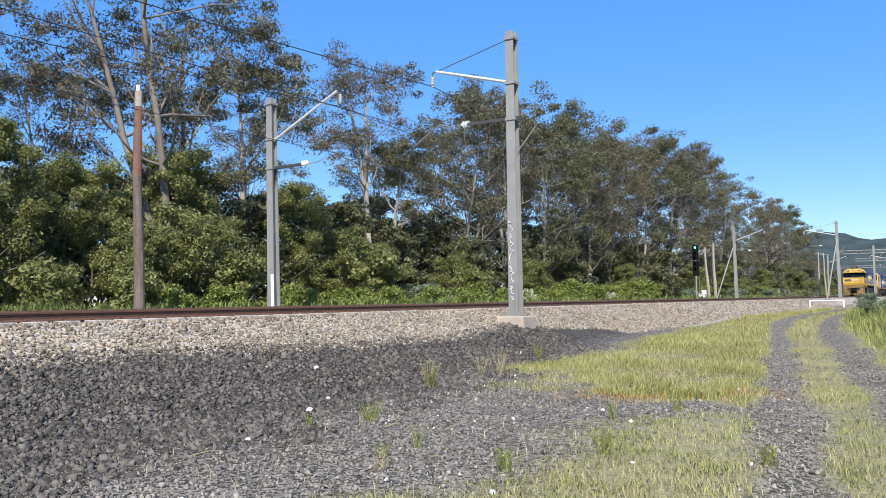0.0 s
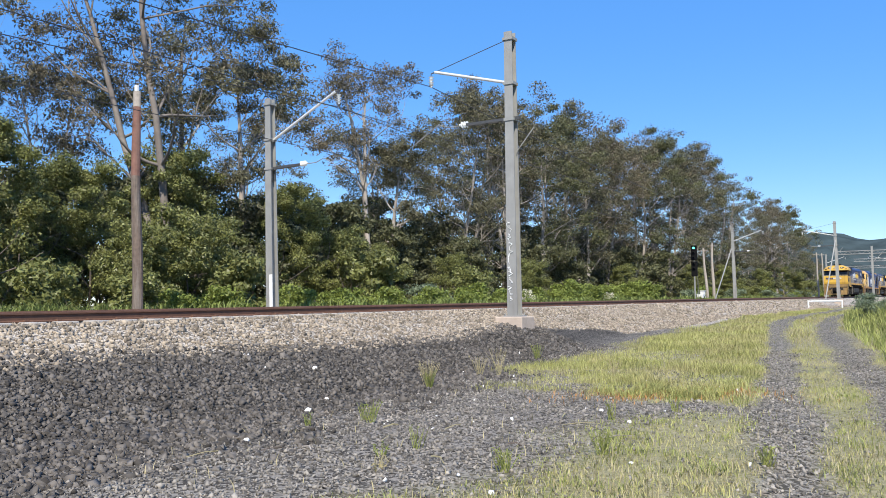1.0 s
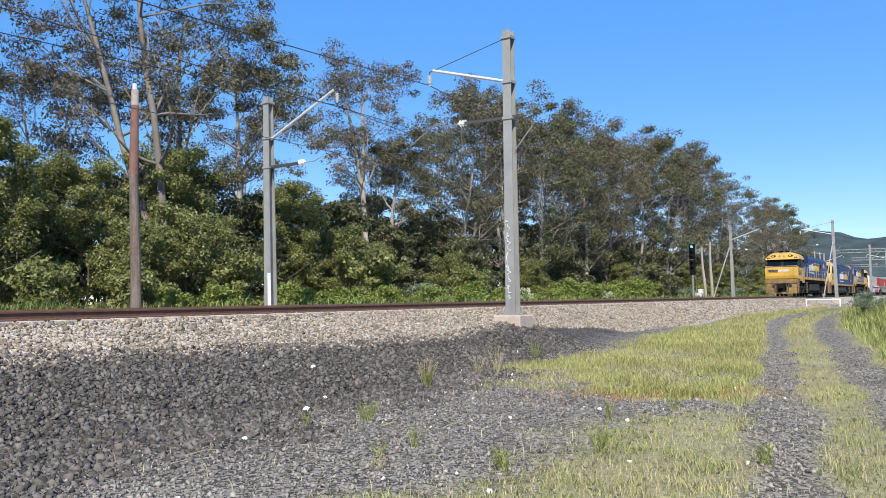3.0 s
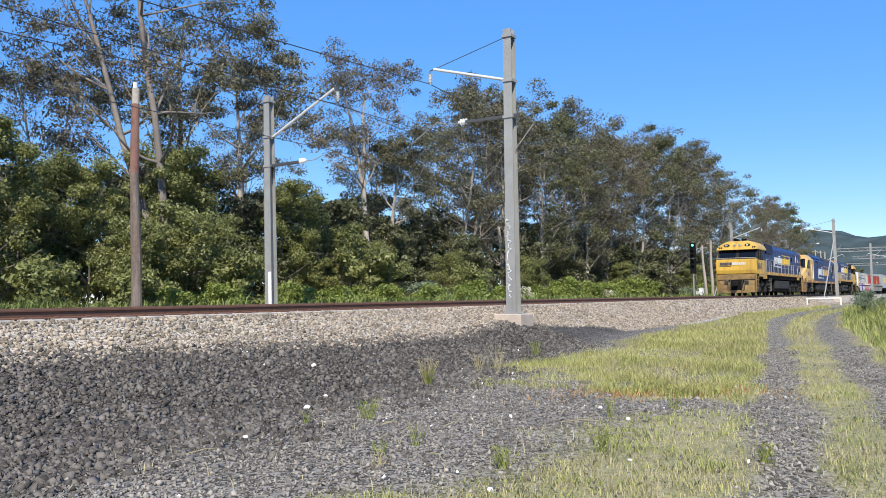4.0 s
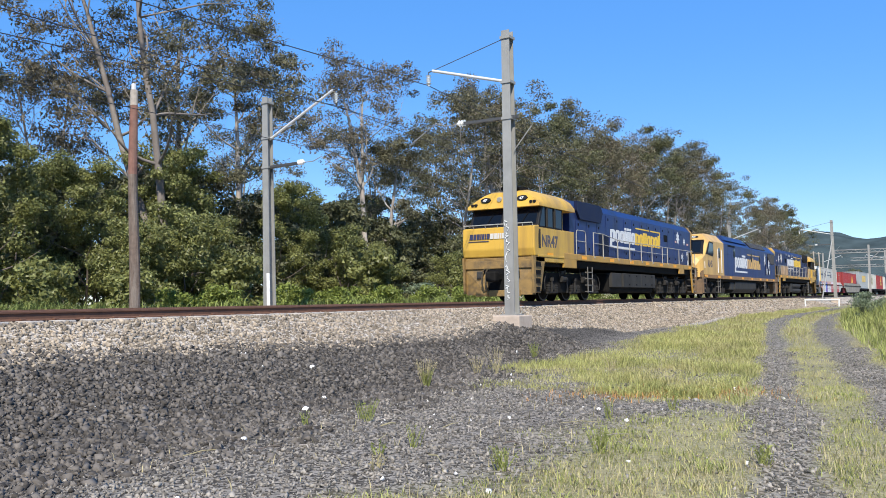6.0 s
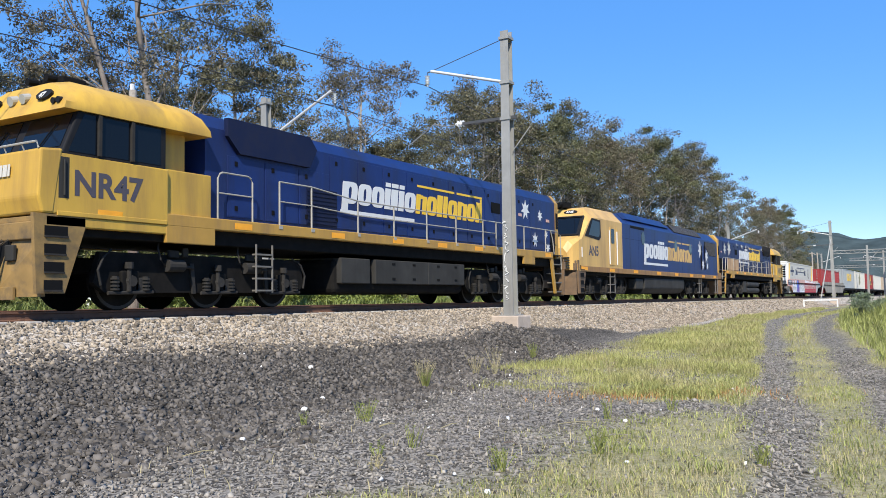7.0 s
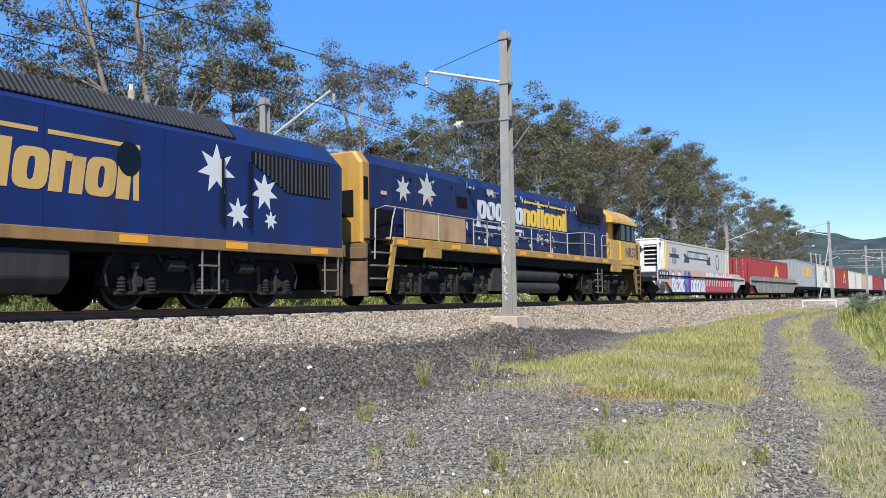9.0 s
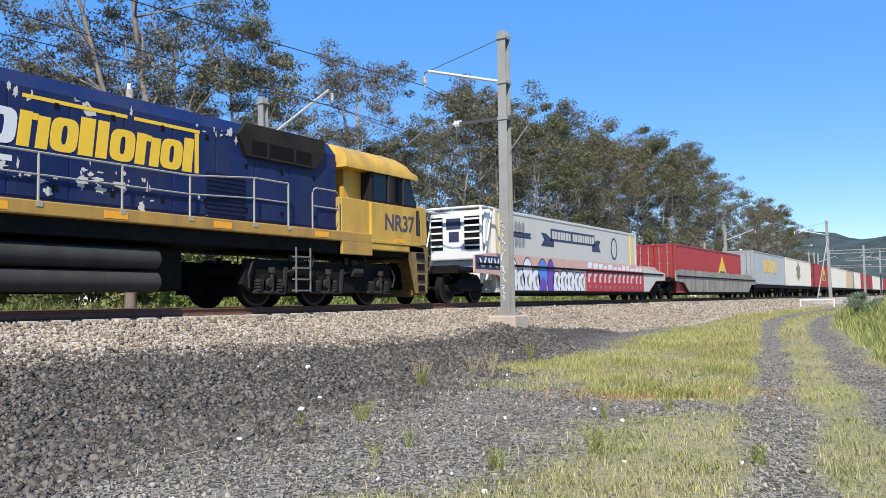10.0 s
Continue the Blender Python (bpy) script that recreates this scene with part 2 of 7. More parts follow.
def build_ground():
    xs = lines([(-1500, -200, 130), (-200, -50, 15), (-50, -24, 2), (-24, -13, 0.6), (-13, 3, 0.16), (3, 12, 0.6), (12, 60, 6), (60, 1500, 120)])
    ys = lines([(-300, -20, 40), (-20, 2, 2), (2, 26, 0.18), (26, 60, 0.5), (60, 140, 2), (140, 400, 10), (400, 3500, 150)])
    verts = [(x, y, ground_z(x, y)) for y in ys for x in xs]
    n = len(xs)
    faces = [(j * n + i, j * n + i + 1, (j + 1) * n + i + 1, (j + 1) * n + i) for j in range(len(ys) - 1) for i in range(n - 1)]
    m = bpy.data.materials.new("ground")
    m.use_nodes = True
    nt = m.node_tree
    N, L = nt.nodes, nt.links
    b = N["Principled BSDF"]
    b.inputs["Roughness"].default_value = 0.95
    b.inputs["Specular IOR Level"].default_value = 0.15
    tc = N.new("ShaderNodeTexCoord")

    def noisy(scale, detail=6):
        t = N.new("ShaderNodeTexNoise")
        t.inputs["Scale"].default_value, t.inputs["Detail"].default_value = scale, detail
        L.new(tc.outputs["Object"], t.inputs["Vector"])
        return t.outputs["Fac"]

    def ramp(fac, lo, hi):
        r = N.new("ShaderNodeValToRGB")
        r.color_ramp.elements[0].position, r.color_ramp.elements[1].position = 0.3, 0.7
        r.color_ramp.elements[0].color, r.color_ramp.elements[1].color = (*lo, 1), (*hi, 1)
        L.new(fac, r.inputs["Fac"])
        return r.outputs["Color"]

    def mix(fac, a, c):
        mx = N.new("ShaderNodeMix")
        mx.data_type = "RGBA"
        L.new(fac, mx.inputs["Factor"])
        L.new(a, mx.inputs[6])
        L.new(c, mx.inputs[7])
        return mx.outputs[2]

    def attr(name):
        a = N.new("ShaderNodeAttribute")
        a.attribute_name = name
        return a.outputs["Fac"]
    vor = N.new("ShaderNodeTexVoronoi")
    vor.inputs["Scale"].default_value = 27
    L.new(tc.outputs["Object"], vor.inputs["Vector"])
    sep = N.new("ShaderNodeSeparateColor")
    L.new(vor.outputs["Color"], sep.inputs["Color"])
    # darker than the stones on it: paints the shade in the gaps between them
    dark = mix(attr("fine"), ramp(sep.outputs[0], (0.02, 0.018, 0.016), (0.10, 0.09, 0.08)), ramp(sep.outputs[0], (0.055, 0.049, 0.043), (0.25, 0.226, 0.198)))
    pale = ramp(sep.outputs[0], (0.15, 0.13, 0.11), (0.50, 0.445, 0.38))
    green = mix(noisy(1.1), ramp(noisy(30), (0.12, 0.13, 0.045), (0.27, 0.27, 0.11)), ramp(noisy(24), (0.24, 0.20, 0.12), (0.50, 0.43, 0.26)))
    out = mix(attr("pale"), dark, pale)
    out = mix(attr("grassy"), out, green)
    L.new(out, b.inputs["Base Color"])
    bp = N.new("ShaderNodeBump")
    bp.inputs["Strength"].default_value, bp.inputs["Distance"].default_value = 0.6, 0.02
    L.new(vor.outputs["Distance"], bp.inputs["Height"])
    L.new(bp.outputs["Normal"], b.inputs["Normal"])
    ob = raw("ground", verts, faces, m)
    me = ob.data
    pale_at = me.attributes.new("pale", "FLOAT", "POINT")
    grass_at = me.attributes.new("grassy", "FLOAT", "POINT")
    fine_at = me.attributes.new("fine", "FLOAT", "POINT")
    fine_at.data.foreach_set("value", [fineness(x, y) for x, y, z in verts])
    pale_at.data.foreach_set("value", [1 - smooth01(-0.08, 0.15, x - pale_edge(y) + 0.1 * noise.noise((x * 3, y * 3, 0))) if x > -22.5 else 0 for x, y, z in verts])
    grass_at.data.foreach_set("value", [min(1.0, grassy(x, y) * 0.9) for x, y, z in verts])
    me.shade_smooth()
    return tagged(ob, "gravel, rough grass and pale ballast beside a railway", "ground", kind="structure")


build_ground()


# ---- tracks ----
RAIL = [(-0.07, -0.16), (0.07, -0.16), (0.07, -0.145), (0.012, -0.125), (0.012, -0.045), (0.036, -0.03), (0.036, -0.004), (0.028, 0.0),
        (-0.028, 0.0), (-0.036, -0.004), (-0.036, -0.03), (-0.012, -0.045), (-0.012, -0.125), (-0.07, -0.145)]


def build_tracks():
    for k, cx in enumerate(TRACK_X):
        track = empty("railway_track", "rusty steel rails on concrete sleepers in ballast", "railway track", "tracks", "structure")
        for side in (-0.7535, 0.7535):
            bm = B()
            prism_y(bm, -40, 900, [(cx + side + x, z) for x, z in RAIL])
            part("rail", bm, "rail_steel", track)
        if k == 0:
            bm = B()
            box(bm, -1.25, 1.25, -0.12, 0.12, -0.34, -0.155, 0.02)
            first = part("sleeper", bm, "sleeper", track)
            mesh = first.data
            bm = B()
            for side in (-0.7535, 0.7535):
                for s in (-1, 1):
                    box(bm, side + s * 0.05, side + s * 0.12, -0.05, 0.05, -0.155, -0.115, 0.01)
            clip = part("rail_clip", bm, "rail_steel", track)
            clip_mesh = clip.data
            first.location, clip.location = (cx, -6, 0), (cx, -6, 0)
        for i in range(1, 130):
            for nm, data in (("sleeper", mesh), ("rail_clip", clip_mesh)):
                o = new(nm, data)
                o.parent, o.location = track, (cx, -6 + 0.61 * i, 0)


build_tracks()


# ---- overhead line ----
def h_section(w, d, t):
    """Outline of an H section, web across d."""
    return [(-w, -d), (w, -d), (w, -d + t), (t / 2, -d + t), (t / 2, d - t), (w, d - t), (w, d), (-w, d), (-w, d - t), (-t / 2, d - t), (-t / 2, -d + t), (-w, -d + t)]


def insulator(bm, p, down, n=3, r=0.075, step=0.075):
    """A string of dished discs from p in the direction down."""
    p, down = Vector(p), Vector(down).normalized()
    for i in range(n):
        q = p + down * (i * step)
        rod(bm, q, q + down * step * 0.45, r, r * 0.55, sides=14)
        rod(bm, q + down * step * 0.4, q + down * step, r * 0.4, sides=10)


def mast(x, y, z0, h, side, arm_rise, footing=True, low_arm=5.35, scale=1.0, reach=3.0, lean=0.0, white=False, tie=False):
    """A steel mast; side +1 or -1: the way its arms reach across the track. Built round its foot."""
    root = empty("overhead_mast", "galvanised steel overhead-line mast with a cantilever arm", "mast", "overhead masts")
    bm = B()
    loft(bm, [[(u, v, 0) for u, v in h_section(0.155, 0.165, 0.03)], [(u * 0.8, v * 0.8, h) for u, v in h_section(0.155, 0.165, 0.03)]])
    for zz in (h - 0.25, h - 1.55, h - 2.6):
        box(bm, -0.16, 0.16, -0.17, 0.17, zz, zz + 0.08)
    part("post", bm, "galv", root)
    if footing:
        bm = B()
        box(bm, -0.42, 0.42, -0.42, 0.42, -0.7, 0.14, 0.03)
        part("footing", bm, "concrete", root, "block of pinkish stained concrete")
        bm = B()
        box(bm, -0.25, 0.25, -0.25, 0.25, 0.14, 0.17)
        for u in (-0.2, 0.2):
            for v in (-0.2, 0.2):
                rod(bm, (u, v, 0.17), (u, v, 0.24), 0.02, sides=6)
        part("base_plate", bm, "galv", root)
    za = h - 1.46 if tie else h - 1.55
    tip = (side * reach, 0, za + arm_rise)
    bm = B()
    rod(bm, (side * 0.1, 0, za), tip, 0.045, sides=10)
    part("cantilever_arm", bm, "galv_bright", root, "bright galvanised tube")
    bm = B()
    if tie:
        rod(bm, (side * 0.1, 0, h - 0.2), tip, 0.012, sides=5)
    rod(bm, tip, (tip[0] + side * 0.14, 0, tip[2] - 0.03), 0.02, sides=6)
    rod(bm, (tip[0] + side * 0.14, 0, tip[2] - 0.03), (tip[0] + side * 0.14, 0, tip[2] - 0.16), 0.012, sides=5)
    part("tie_wire", bm, "dark_steel", root)
    bm = B()
    insulator(bm, (tip[0] + side * 0.14, 0, tip[2] - 0.13), (0, 0, -1), 4, 0.085, 0.08)
    part("insulator", bm, "porcelain", root, "white porcelain disc insulators")
    bm = B()
    for v in (-0.06, 0.06):
        box(bm, side * -0.28, side * 1.45, v - 0.02, v + 0.02, low_arm - 0.04, low_arm + 0.04)
    for u in (0.35, 0.8, 1.25):
        box(bm, side * u - 0.03, side * u + 0.03, -0.06, 0.06, low_arm - 0.03, low_arm + 0.03)
    for v in (-1, 1):
        rod(bm, (side * 0.12, v * 0.08, low_arm), (side * 0.12, v * 0.08, low_arm - 0.4), 0.03, sides=6)
    part("registration_bracket", bm, "dark_steel", root, "dark steel channel bracket")
    bm = B()
    insulator(bm, (side * 1.45, 0, low_arm + 0.02), (side, 0, 0), 3, 0.1, 0.085)
    part("insulator", bm, "porcelain", root, "white porcelain disc insulators")
    bm = B()
    path_rod(bm, [(side * 1.7, 0, low_arm), (side * 2.1, 0, low_arm), (side * 2.45, 0, low_arm + 0.12), (side * 3.4, 0, low_arm - 0.45)], 0.016)
    part("steady_arm", bm, "galv", root)
    if footing:
        part("tie_strut", rod(B(), (0.12, 0.05, h * 0.58), (0.6, 0.25, h * 0.665), 0.015, sides=6), "galv", root)
    if white:
        bm = B()
        box(bm, 0.02, 0.157, -0.172, -0.155, 0.1, 1.25)
        part("painted_band", bm, "white_paint", root, "white painted band")
    root.matrix_world = pose(x, y, z0, 0, lean, 0)
    return root


near_mast = mast(-10.9, 21.85, -0.5, 8.33, -1, 0.68, low_arm=5.8, reach=2.55, tie=True)
far_mast = mast(-21.0, 22.9, -0.12, 7.6, 1, 1.35, footing=False, low_arm=5.05, lean=-0.9, white=True)
mast(-21.0, 95.0, -0.1, 7.8, 1, 1.0, footing=False, low_arm=5.1, lean=-0.6)
mast(-11.0, 96.5, -0.4, 8.2, -1, 0.7, low_arm=5.7, lean=-1.0, tie=True)
mast(-11.0, 168.0, -0.4, 8.2, -1, 0.7, low_arm=5.7, tie=True)
mast(-21.0, 168.0, -0.2, 7.8, 1, 1.0, footing=False, low_arm=5.1)


def wire_line(name, x, z, y0, y1, span, sag, r, label):
    """One wire a span, hung from mast to mast."""
    y = y0
    while y < y1:
        verts, faces = [], []
        pts = [Vector((x, y + span * i / 16, z - sag * 4 * (i / 16) * (1 - i / 16))) for i in range(17)]
        tube(verts, faces, pts, [r] * 17, 6)
        tagged(raw(name, verts, faces, "wire"), label, "overhead wire", "overhead wires")
        y += span


wire_line("catenary_wire", -13.6, 6.62, -50.5, 240, 72.3, 1.15, 0.013, "dark catenary wire sagging between masts")
wire_line("contact_wire", -14.2, 5.35, -50.5, 240, 72.3, 0.05, 0.011, "dark contact wire above the rails")
wire_line("catenary_wire", -17.9, 6.75, -49.5, 240, 72.3, 1.15, 0.013, "dark catenary wire sagging between masts")
wire_line("contact_wire", -18.2, 5.2, -49.5, 240, 72.3, 0.05, 0.011, "dark contact wire above the rails")


# ---- trees ----
def leaves(rng, centres, radii, count, size, narrow, droop):
    """Leaf blades over flattened clumps, most on the outside and facing outward: vertices and faces."""
    which = rng.integers(0, len(centres), count)
    d = rng.normal(size=(count, 3))
    d /= np.linalg.norm(d, axis=1)[:, None]
    d[:, 2] += 0.22
    d *= (0.25 + 0.8 * rng.random(count) ** 0.6)[:, None]
    pos = centres[which] + d * radii[which]
    face = d + np.array((0, 0, 0.25)) + rng.normal(size=(count, 3)) * 0.75
    face /= np.linalg.norm(face, axis=1)[:, None]
    ax = rng.normal(size=(count, 3))
    ax[:, 2] -= droop
    ax -= face * np.sum(ax * face, axis=1)[:, None]
    ax /= np.linalg.norm(ax, axis=1)[:, None]
    side = np.cross(ax, face)
    s = size * (0.6 + 0.8 * rng.random(count))[:, None]
    a = pos - ax * s * 0.5
    c = pos + ax * s * 0.5
    v = np.stack([a, pos + ax * s * 0.2 + side * s * narrow * 1.7, c - side * s * narrow * 0.1], 1).reshape(-1, 3)
    f = np.arange(count * 3).reshape(-1, 3)
    return v, f


def fast_mesh(name, v, f, material, parent=None):
    me = bpy.data.meshes.new(name)
    me.vertices.add(len(v))
    me.vertices.foreach_set("co", np.asarray(v, dtype=np.float32).ravel())
    k = f.shape[1]
    me.loops.add(f.size)
    me.loops.foreach_set("vertex_index", f.ravel().astype(np.int32))
    me.polygons.add(len(f))
    me.polygons.foreach_set("loop_start", np.arange(0, f.size, k, dtype=np.int32))
    me.update(calc_edges=True)
    me.materials.append(M[material])
    ob = new(name, me)
    if parent:
        ob.parent = parent
    return ob


def limb(rnd, verts, faces, start, way, length, r, depth, tips, curl, lift, steps=5):
    pts, radii = [start], [r]
    d = way.normalized()
    p = start
    for i in range(steps):
        d = (d + Vector((rnd.uniform(-1, 1), rnd.uniform(-1, 1), rnd.uniform(-1, 1))) * curl + Vector((0, 0, lift))).normalized()
        p = p + d * (length / steps)
        pts.append(p)
        radii.append(r * (1 - 0.62 * (i + 1) / steps))
    tube(verts, faces, pts, radii, 7 if depth > 1 else 5)
    if depth == 0:
        tips.append(p)
        tips.append(pts[-2])
        return
    n = rnd.choice((2, 3, 3)) if depth > 1 else rnd.choice((3, 4))
    for k in range(n):
        i = rnd.randint(2, steps) if k else steps
        a = rnd.uniform(0, 2 * math.pi)
        u = d.orthogonal().normalized()
        w = d.cross(u)
        out = (d * rnd.uniform(0.5, 1.0) + (u * math.cos(a) + w * math.sin(a)) * rnd.uniform(0.5, 1.0)).normalized()
        limb(rnd, verts, faces, pts[i], out, length * rnd.uniform(0.45, 0.7), radii[i] * 0.75, depth - 1, tips, curl, lift * 0.7, 4)


def gum_tree(seed, height, bare, spread, count, clump=1.0, leaf="leaf_gum", trunks=1, size=0.3, label="", trunk_r=0.24, bark="bark_pale", ways=()):
    """A eucalypt: bare pale trunk, forking limbs and an open crown of small clumps."""
    rnd, rng = random.Random(seed), np.random.default_rng(seed)
    root = empty("gum_tree", label or "tall eucalyptus tree with pale trunk and thin olive crown", "tree", "trees behind the railway")
    verts, faces, tips = [], [], []
    for k in range(trunks):
        way = Vector(ways[k]).normalized() if ways else Vector((rnd.uniform(-0.6, 0.6), rnd.uniform(-0.6, 0.6), 6 - 2 * (trunks > 1) * k)).normalized()
        p, pts, radii = Vector((0.5 * k, 0.3 * k, -0.3)), [], []
        n = 9
        for i in range(n + 1):
            pts.append(p.copy())
            radii.append(trunk_r * (1.0 - 0.75 * i / n))
            way = (way + Vector((rnd.uniform(-1, 1), rnd.uniform(-1, 1), 0)) * 0.10 + Vector((0, 0, 0.03 if ways else 0.12))).normalized()
            p += way * height * 0.9 / n
        tube(verts, faces, pts, radii, 9)
        tips.append(pts[-1])
        for i in range(n + 1):
            u = i / n
            if u < bare:
                continue
            for _ in range(2 if u < 0.9 else 3):
                a = rnd.uniform(0, 2 * math.pi)
                up = rnd.uniform(0.35, 1.0)
                reach = spread * (0.55 + 0.6 * math.sin(math.pi * min(1, (u - bare) / (1.05 - bare)) ** 0.8)) * rnd.uniform(0.6, 1.1)
                limb(rnd, verts, faces, pts[i], Vector((math.cos(a), math.sin(a), up)), reach, max(0.035, radii[i] * 0.5), 2 if reach > 2 else 1, tips, 0.22, 0.08)
    ob = raw("trunk", verts, faces, bark, root)
    ob.data.shade_smooth()
    c = np.array([tuple(t) for t in tips])
    c = c[rng.random(len(c)) < 0.36]
    c += rng.normal(size=c.shape) * 0.15
    r = np.stack([np.full(len(c), 0.88 * clump), np.full(len(c), 0.88 * clump), np.full(len(c), 0.52 * clump)], 1) * (0.6 + 0.8 * rng.random(len(c)))[:, None]
    v, f = leaves(rng, c, r, count, size, 0.21, 0.7)
    fast_mesh("crown", v, f, leaf, root)
    return root


def leafy_bush(seed, w, h, count, size, leaf, name="bush", label="", narrow=0.28, category="bush", stems=True, flowers=0):
    """A dense shrub or small tree: lumps of leaf over dark gaps, down to the ground."""
    rnd, rng = random.Random(seed), np.random.default_rng(seed)
    root = empty(name, label, category, "undergrowth behind the railway")
    n = int(26 * max(1, w * h / 14))
    cs, rs = [], []
    for i in range(n):
        a, u = rnd.uniform(0, 2 * math.pi), rnd.random() ** 0.7
        hz = h * (0.08 + 0.86 * rnd.random())
        wide = w * 0.5 * math.sqrt(max(0.06, 1 - (2 * hz / h - 0.8) ** 2 / 1.5)) * (0.75 + 0.3 * rnd.random())
        cs.append((math.cos(a) * wide * u, math.sin(a) * wide * u, hz))
        q = rnd.uniform(0.35, 0.75) * (0.5 + 0.12 * min(w, h))
        rs.append((q, q, q * 0.62))
    verts, faces, tips = [], [], []
    if stems:
        for k in range(max(3, int(w))):
            a = rnd.uniform(0, 2 * math.pi)
            limb(rnd, verts, faces, Vector((math.cos(a) * w * 0.1, math.sin(a) * w * 0.1, -0.2)), Vector((math.cos(a) * 0.5, math.sin(a) * 0.5, 1)), h * 0.42, 0.03 + 0.007 * h, 1, tips, 0.3, 0.1)
        tagged(raw("stem", verts, faces, "bark_dark", root), kind="stuff")
    v, f = leaves(rng, np.array(cs), np.array(rs), count, size, narrow, 0.5)
    fast_mesh("foliage", v, f, leaf, root)
    if flowers:
        top = np.array(cs)
        v, f = leaves(rng, top + np.array((0.1, -0.15, 0.15)), np.array(rs), flowers, 0.09, 0.4, 0.0)
        fast_mesh("blossom", v, f, "flower", root)
    return root


def far_z(x, y):
    return ground_z(x, y) - 0.05


def plant(root, x, y, turn=0.0, scale=1.0, dz=0.0):
    root.matrix_world = pose(x, y, far_z(x, y) + dz, 0, 0, turn) @ Matrix.Diagonal((scale, scale, scale, 1))
    return root


def plant_copy(ob, x, y, turn=0.0, scale=1.0):
    c = copy_thing(ob, pose(x, y, far_z(x, y), 0, 0, turn))
    c.scale = (scale, scale, scale)
    return c


def build_woods():
    # the big spreading gum and its neighbours
    plant(gum_tree(3, 26.0, 0.30, 5.6, 26000, 1.0, "leaf_gum_brown", 2, 0.21, "big spreading eucalyptus with grey forked limbs", 0.25, "bark_grey", ways=((-0.03, 0.0, 1), (-0.34, -0.2, 1))), -33.5, 29.2)
    plant(gum_tree(8, 24.0, 0.3, 5.5, 24000, 1.0, "leaf_gum", 1, 0.21, "", 0.25, "bark_grey"), -38.0, 18.0)
    plant(gum_tree(11, 19.0, 0.30, 4.2, 18000, 0.95, "leaf_gum", 1, 0.21), -38.0, 33.5)
    plant(gum_tree(12, 16.0, 0.3, 3.8, 16000, 0.95, "leaf_gum", 1, 0.21), -35.0, 36.0)
    # the slender pale one that stands clear
    plant(gum_tree(21, 18.0, 0.45, 3.3, 15000, 0.9, "leaf_gum_brown", 2, 0.2, "slender eucalyptus with white limbs standing clear", 0.25, ways=((-0.06, -0.05, 1), (-0.16, -0.12, 1))), -36.5, 50.5)
    plant(gum_tree(22, 12.5, 0.35, 2.8, 11000, 0.95, "leaf_gum", 1, 0.21), -37.0, 54.0)
    # the long wall of gums, four forms repeated
    forms = [gum_tree(31, 20.0, 0.22, 4.6, 17500, 1.1, "leaf_gum", 2, 0.28), gum_tree(32, 20.0, 0.2, 5.0, 17500, 1.15, "leaf_gum_green", 1, 0.28),
             gum_tree(33, 20.0, 0.25, 4.4, 17500, 1.1, "leaf_gum_brown", 2, 0.28), gum_tree(34, 20.0, 0.16, 5.2, 17500, 1.2, "leaf_gum", 2, 0.29)]
    spots = [(-36, 63, 0.92), (-35, 68, 0.98), (-38, 71, 1.04), (-34, 75, 0.93), (-37, 80, 1.0), (-34, 84, 0.96), (-38, 88, 1.08), (-34, 92, 0.97),
             (-37, 97, 1.06), (-34, 102, 1.02), (-37, 108, 1.1), (-33, 112, 1.0), (-36, 118, 1.12), (-34, 125, 1.08), (-36, 132, 1.05), (-33, 139, 1.0),
             (-35, 144, 0.92), (-34, 147, 0.78), (-34, 183, 1.0), (-32, 190, 0.98), (-33, 199, 0.95), (-31, 176, 0.86), (-33, 208, 0.8), (-31, 168, 0.66), (-33, 170, 0.5), (-34, 182, 0.55), (-33, 160, 0.55),
             (-42, 58, 0.72), (-44, 44, 0.7), (-45, 30, 0.8), (-46, 76, 0.95), (-46, 92, 1.0), (-46, 108, 1.05), (-33, 220, 0.55), (-33, 235, 0.5), (-34, 250, 0.45)]
    rnd = random.Random(5)
    lower = lambda y: 0.89 + 0.04 * smooth01(85, 125, y)
    used = set()
    for i, (x, y, s) in enumerate(spots):
        k = (i * 3 + (i // 4)) % 4
        turn = rnd.uniform(0, 360)
        if k not in used:
            used.add(k)
            plant(forms[k], x, y, turn, s * lower(y))
        else:
            plant_copy(forms[k], x, y, turn, s * lower(y))
    # dense green trees at the forest edge
    green = [leafy_bush(41, 6.0, 9.0, 36000, 0.15, "leaf_bush", "broadleaf_tree", "dense leafy green tree at the forest edge", category="tree"),
             leafy_bush(42, 5.0, 5.5, 21000, 0.15, "leaf_bush", "broadleaf_tree", "dense leafy green tree at the forest edge", category="tree"),
             leafy_bush(43, 6.5, 6.5, 8000, 0.28, "leaf_dark", "broadleaf_tree", "dense tree with the forest shade put into its leaf colour", category="tree")]
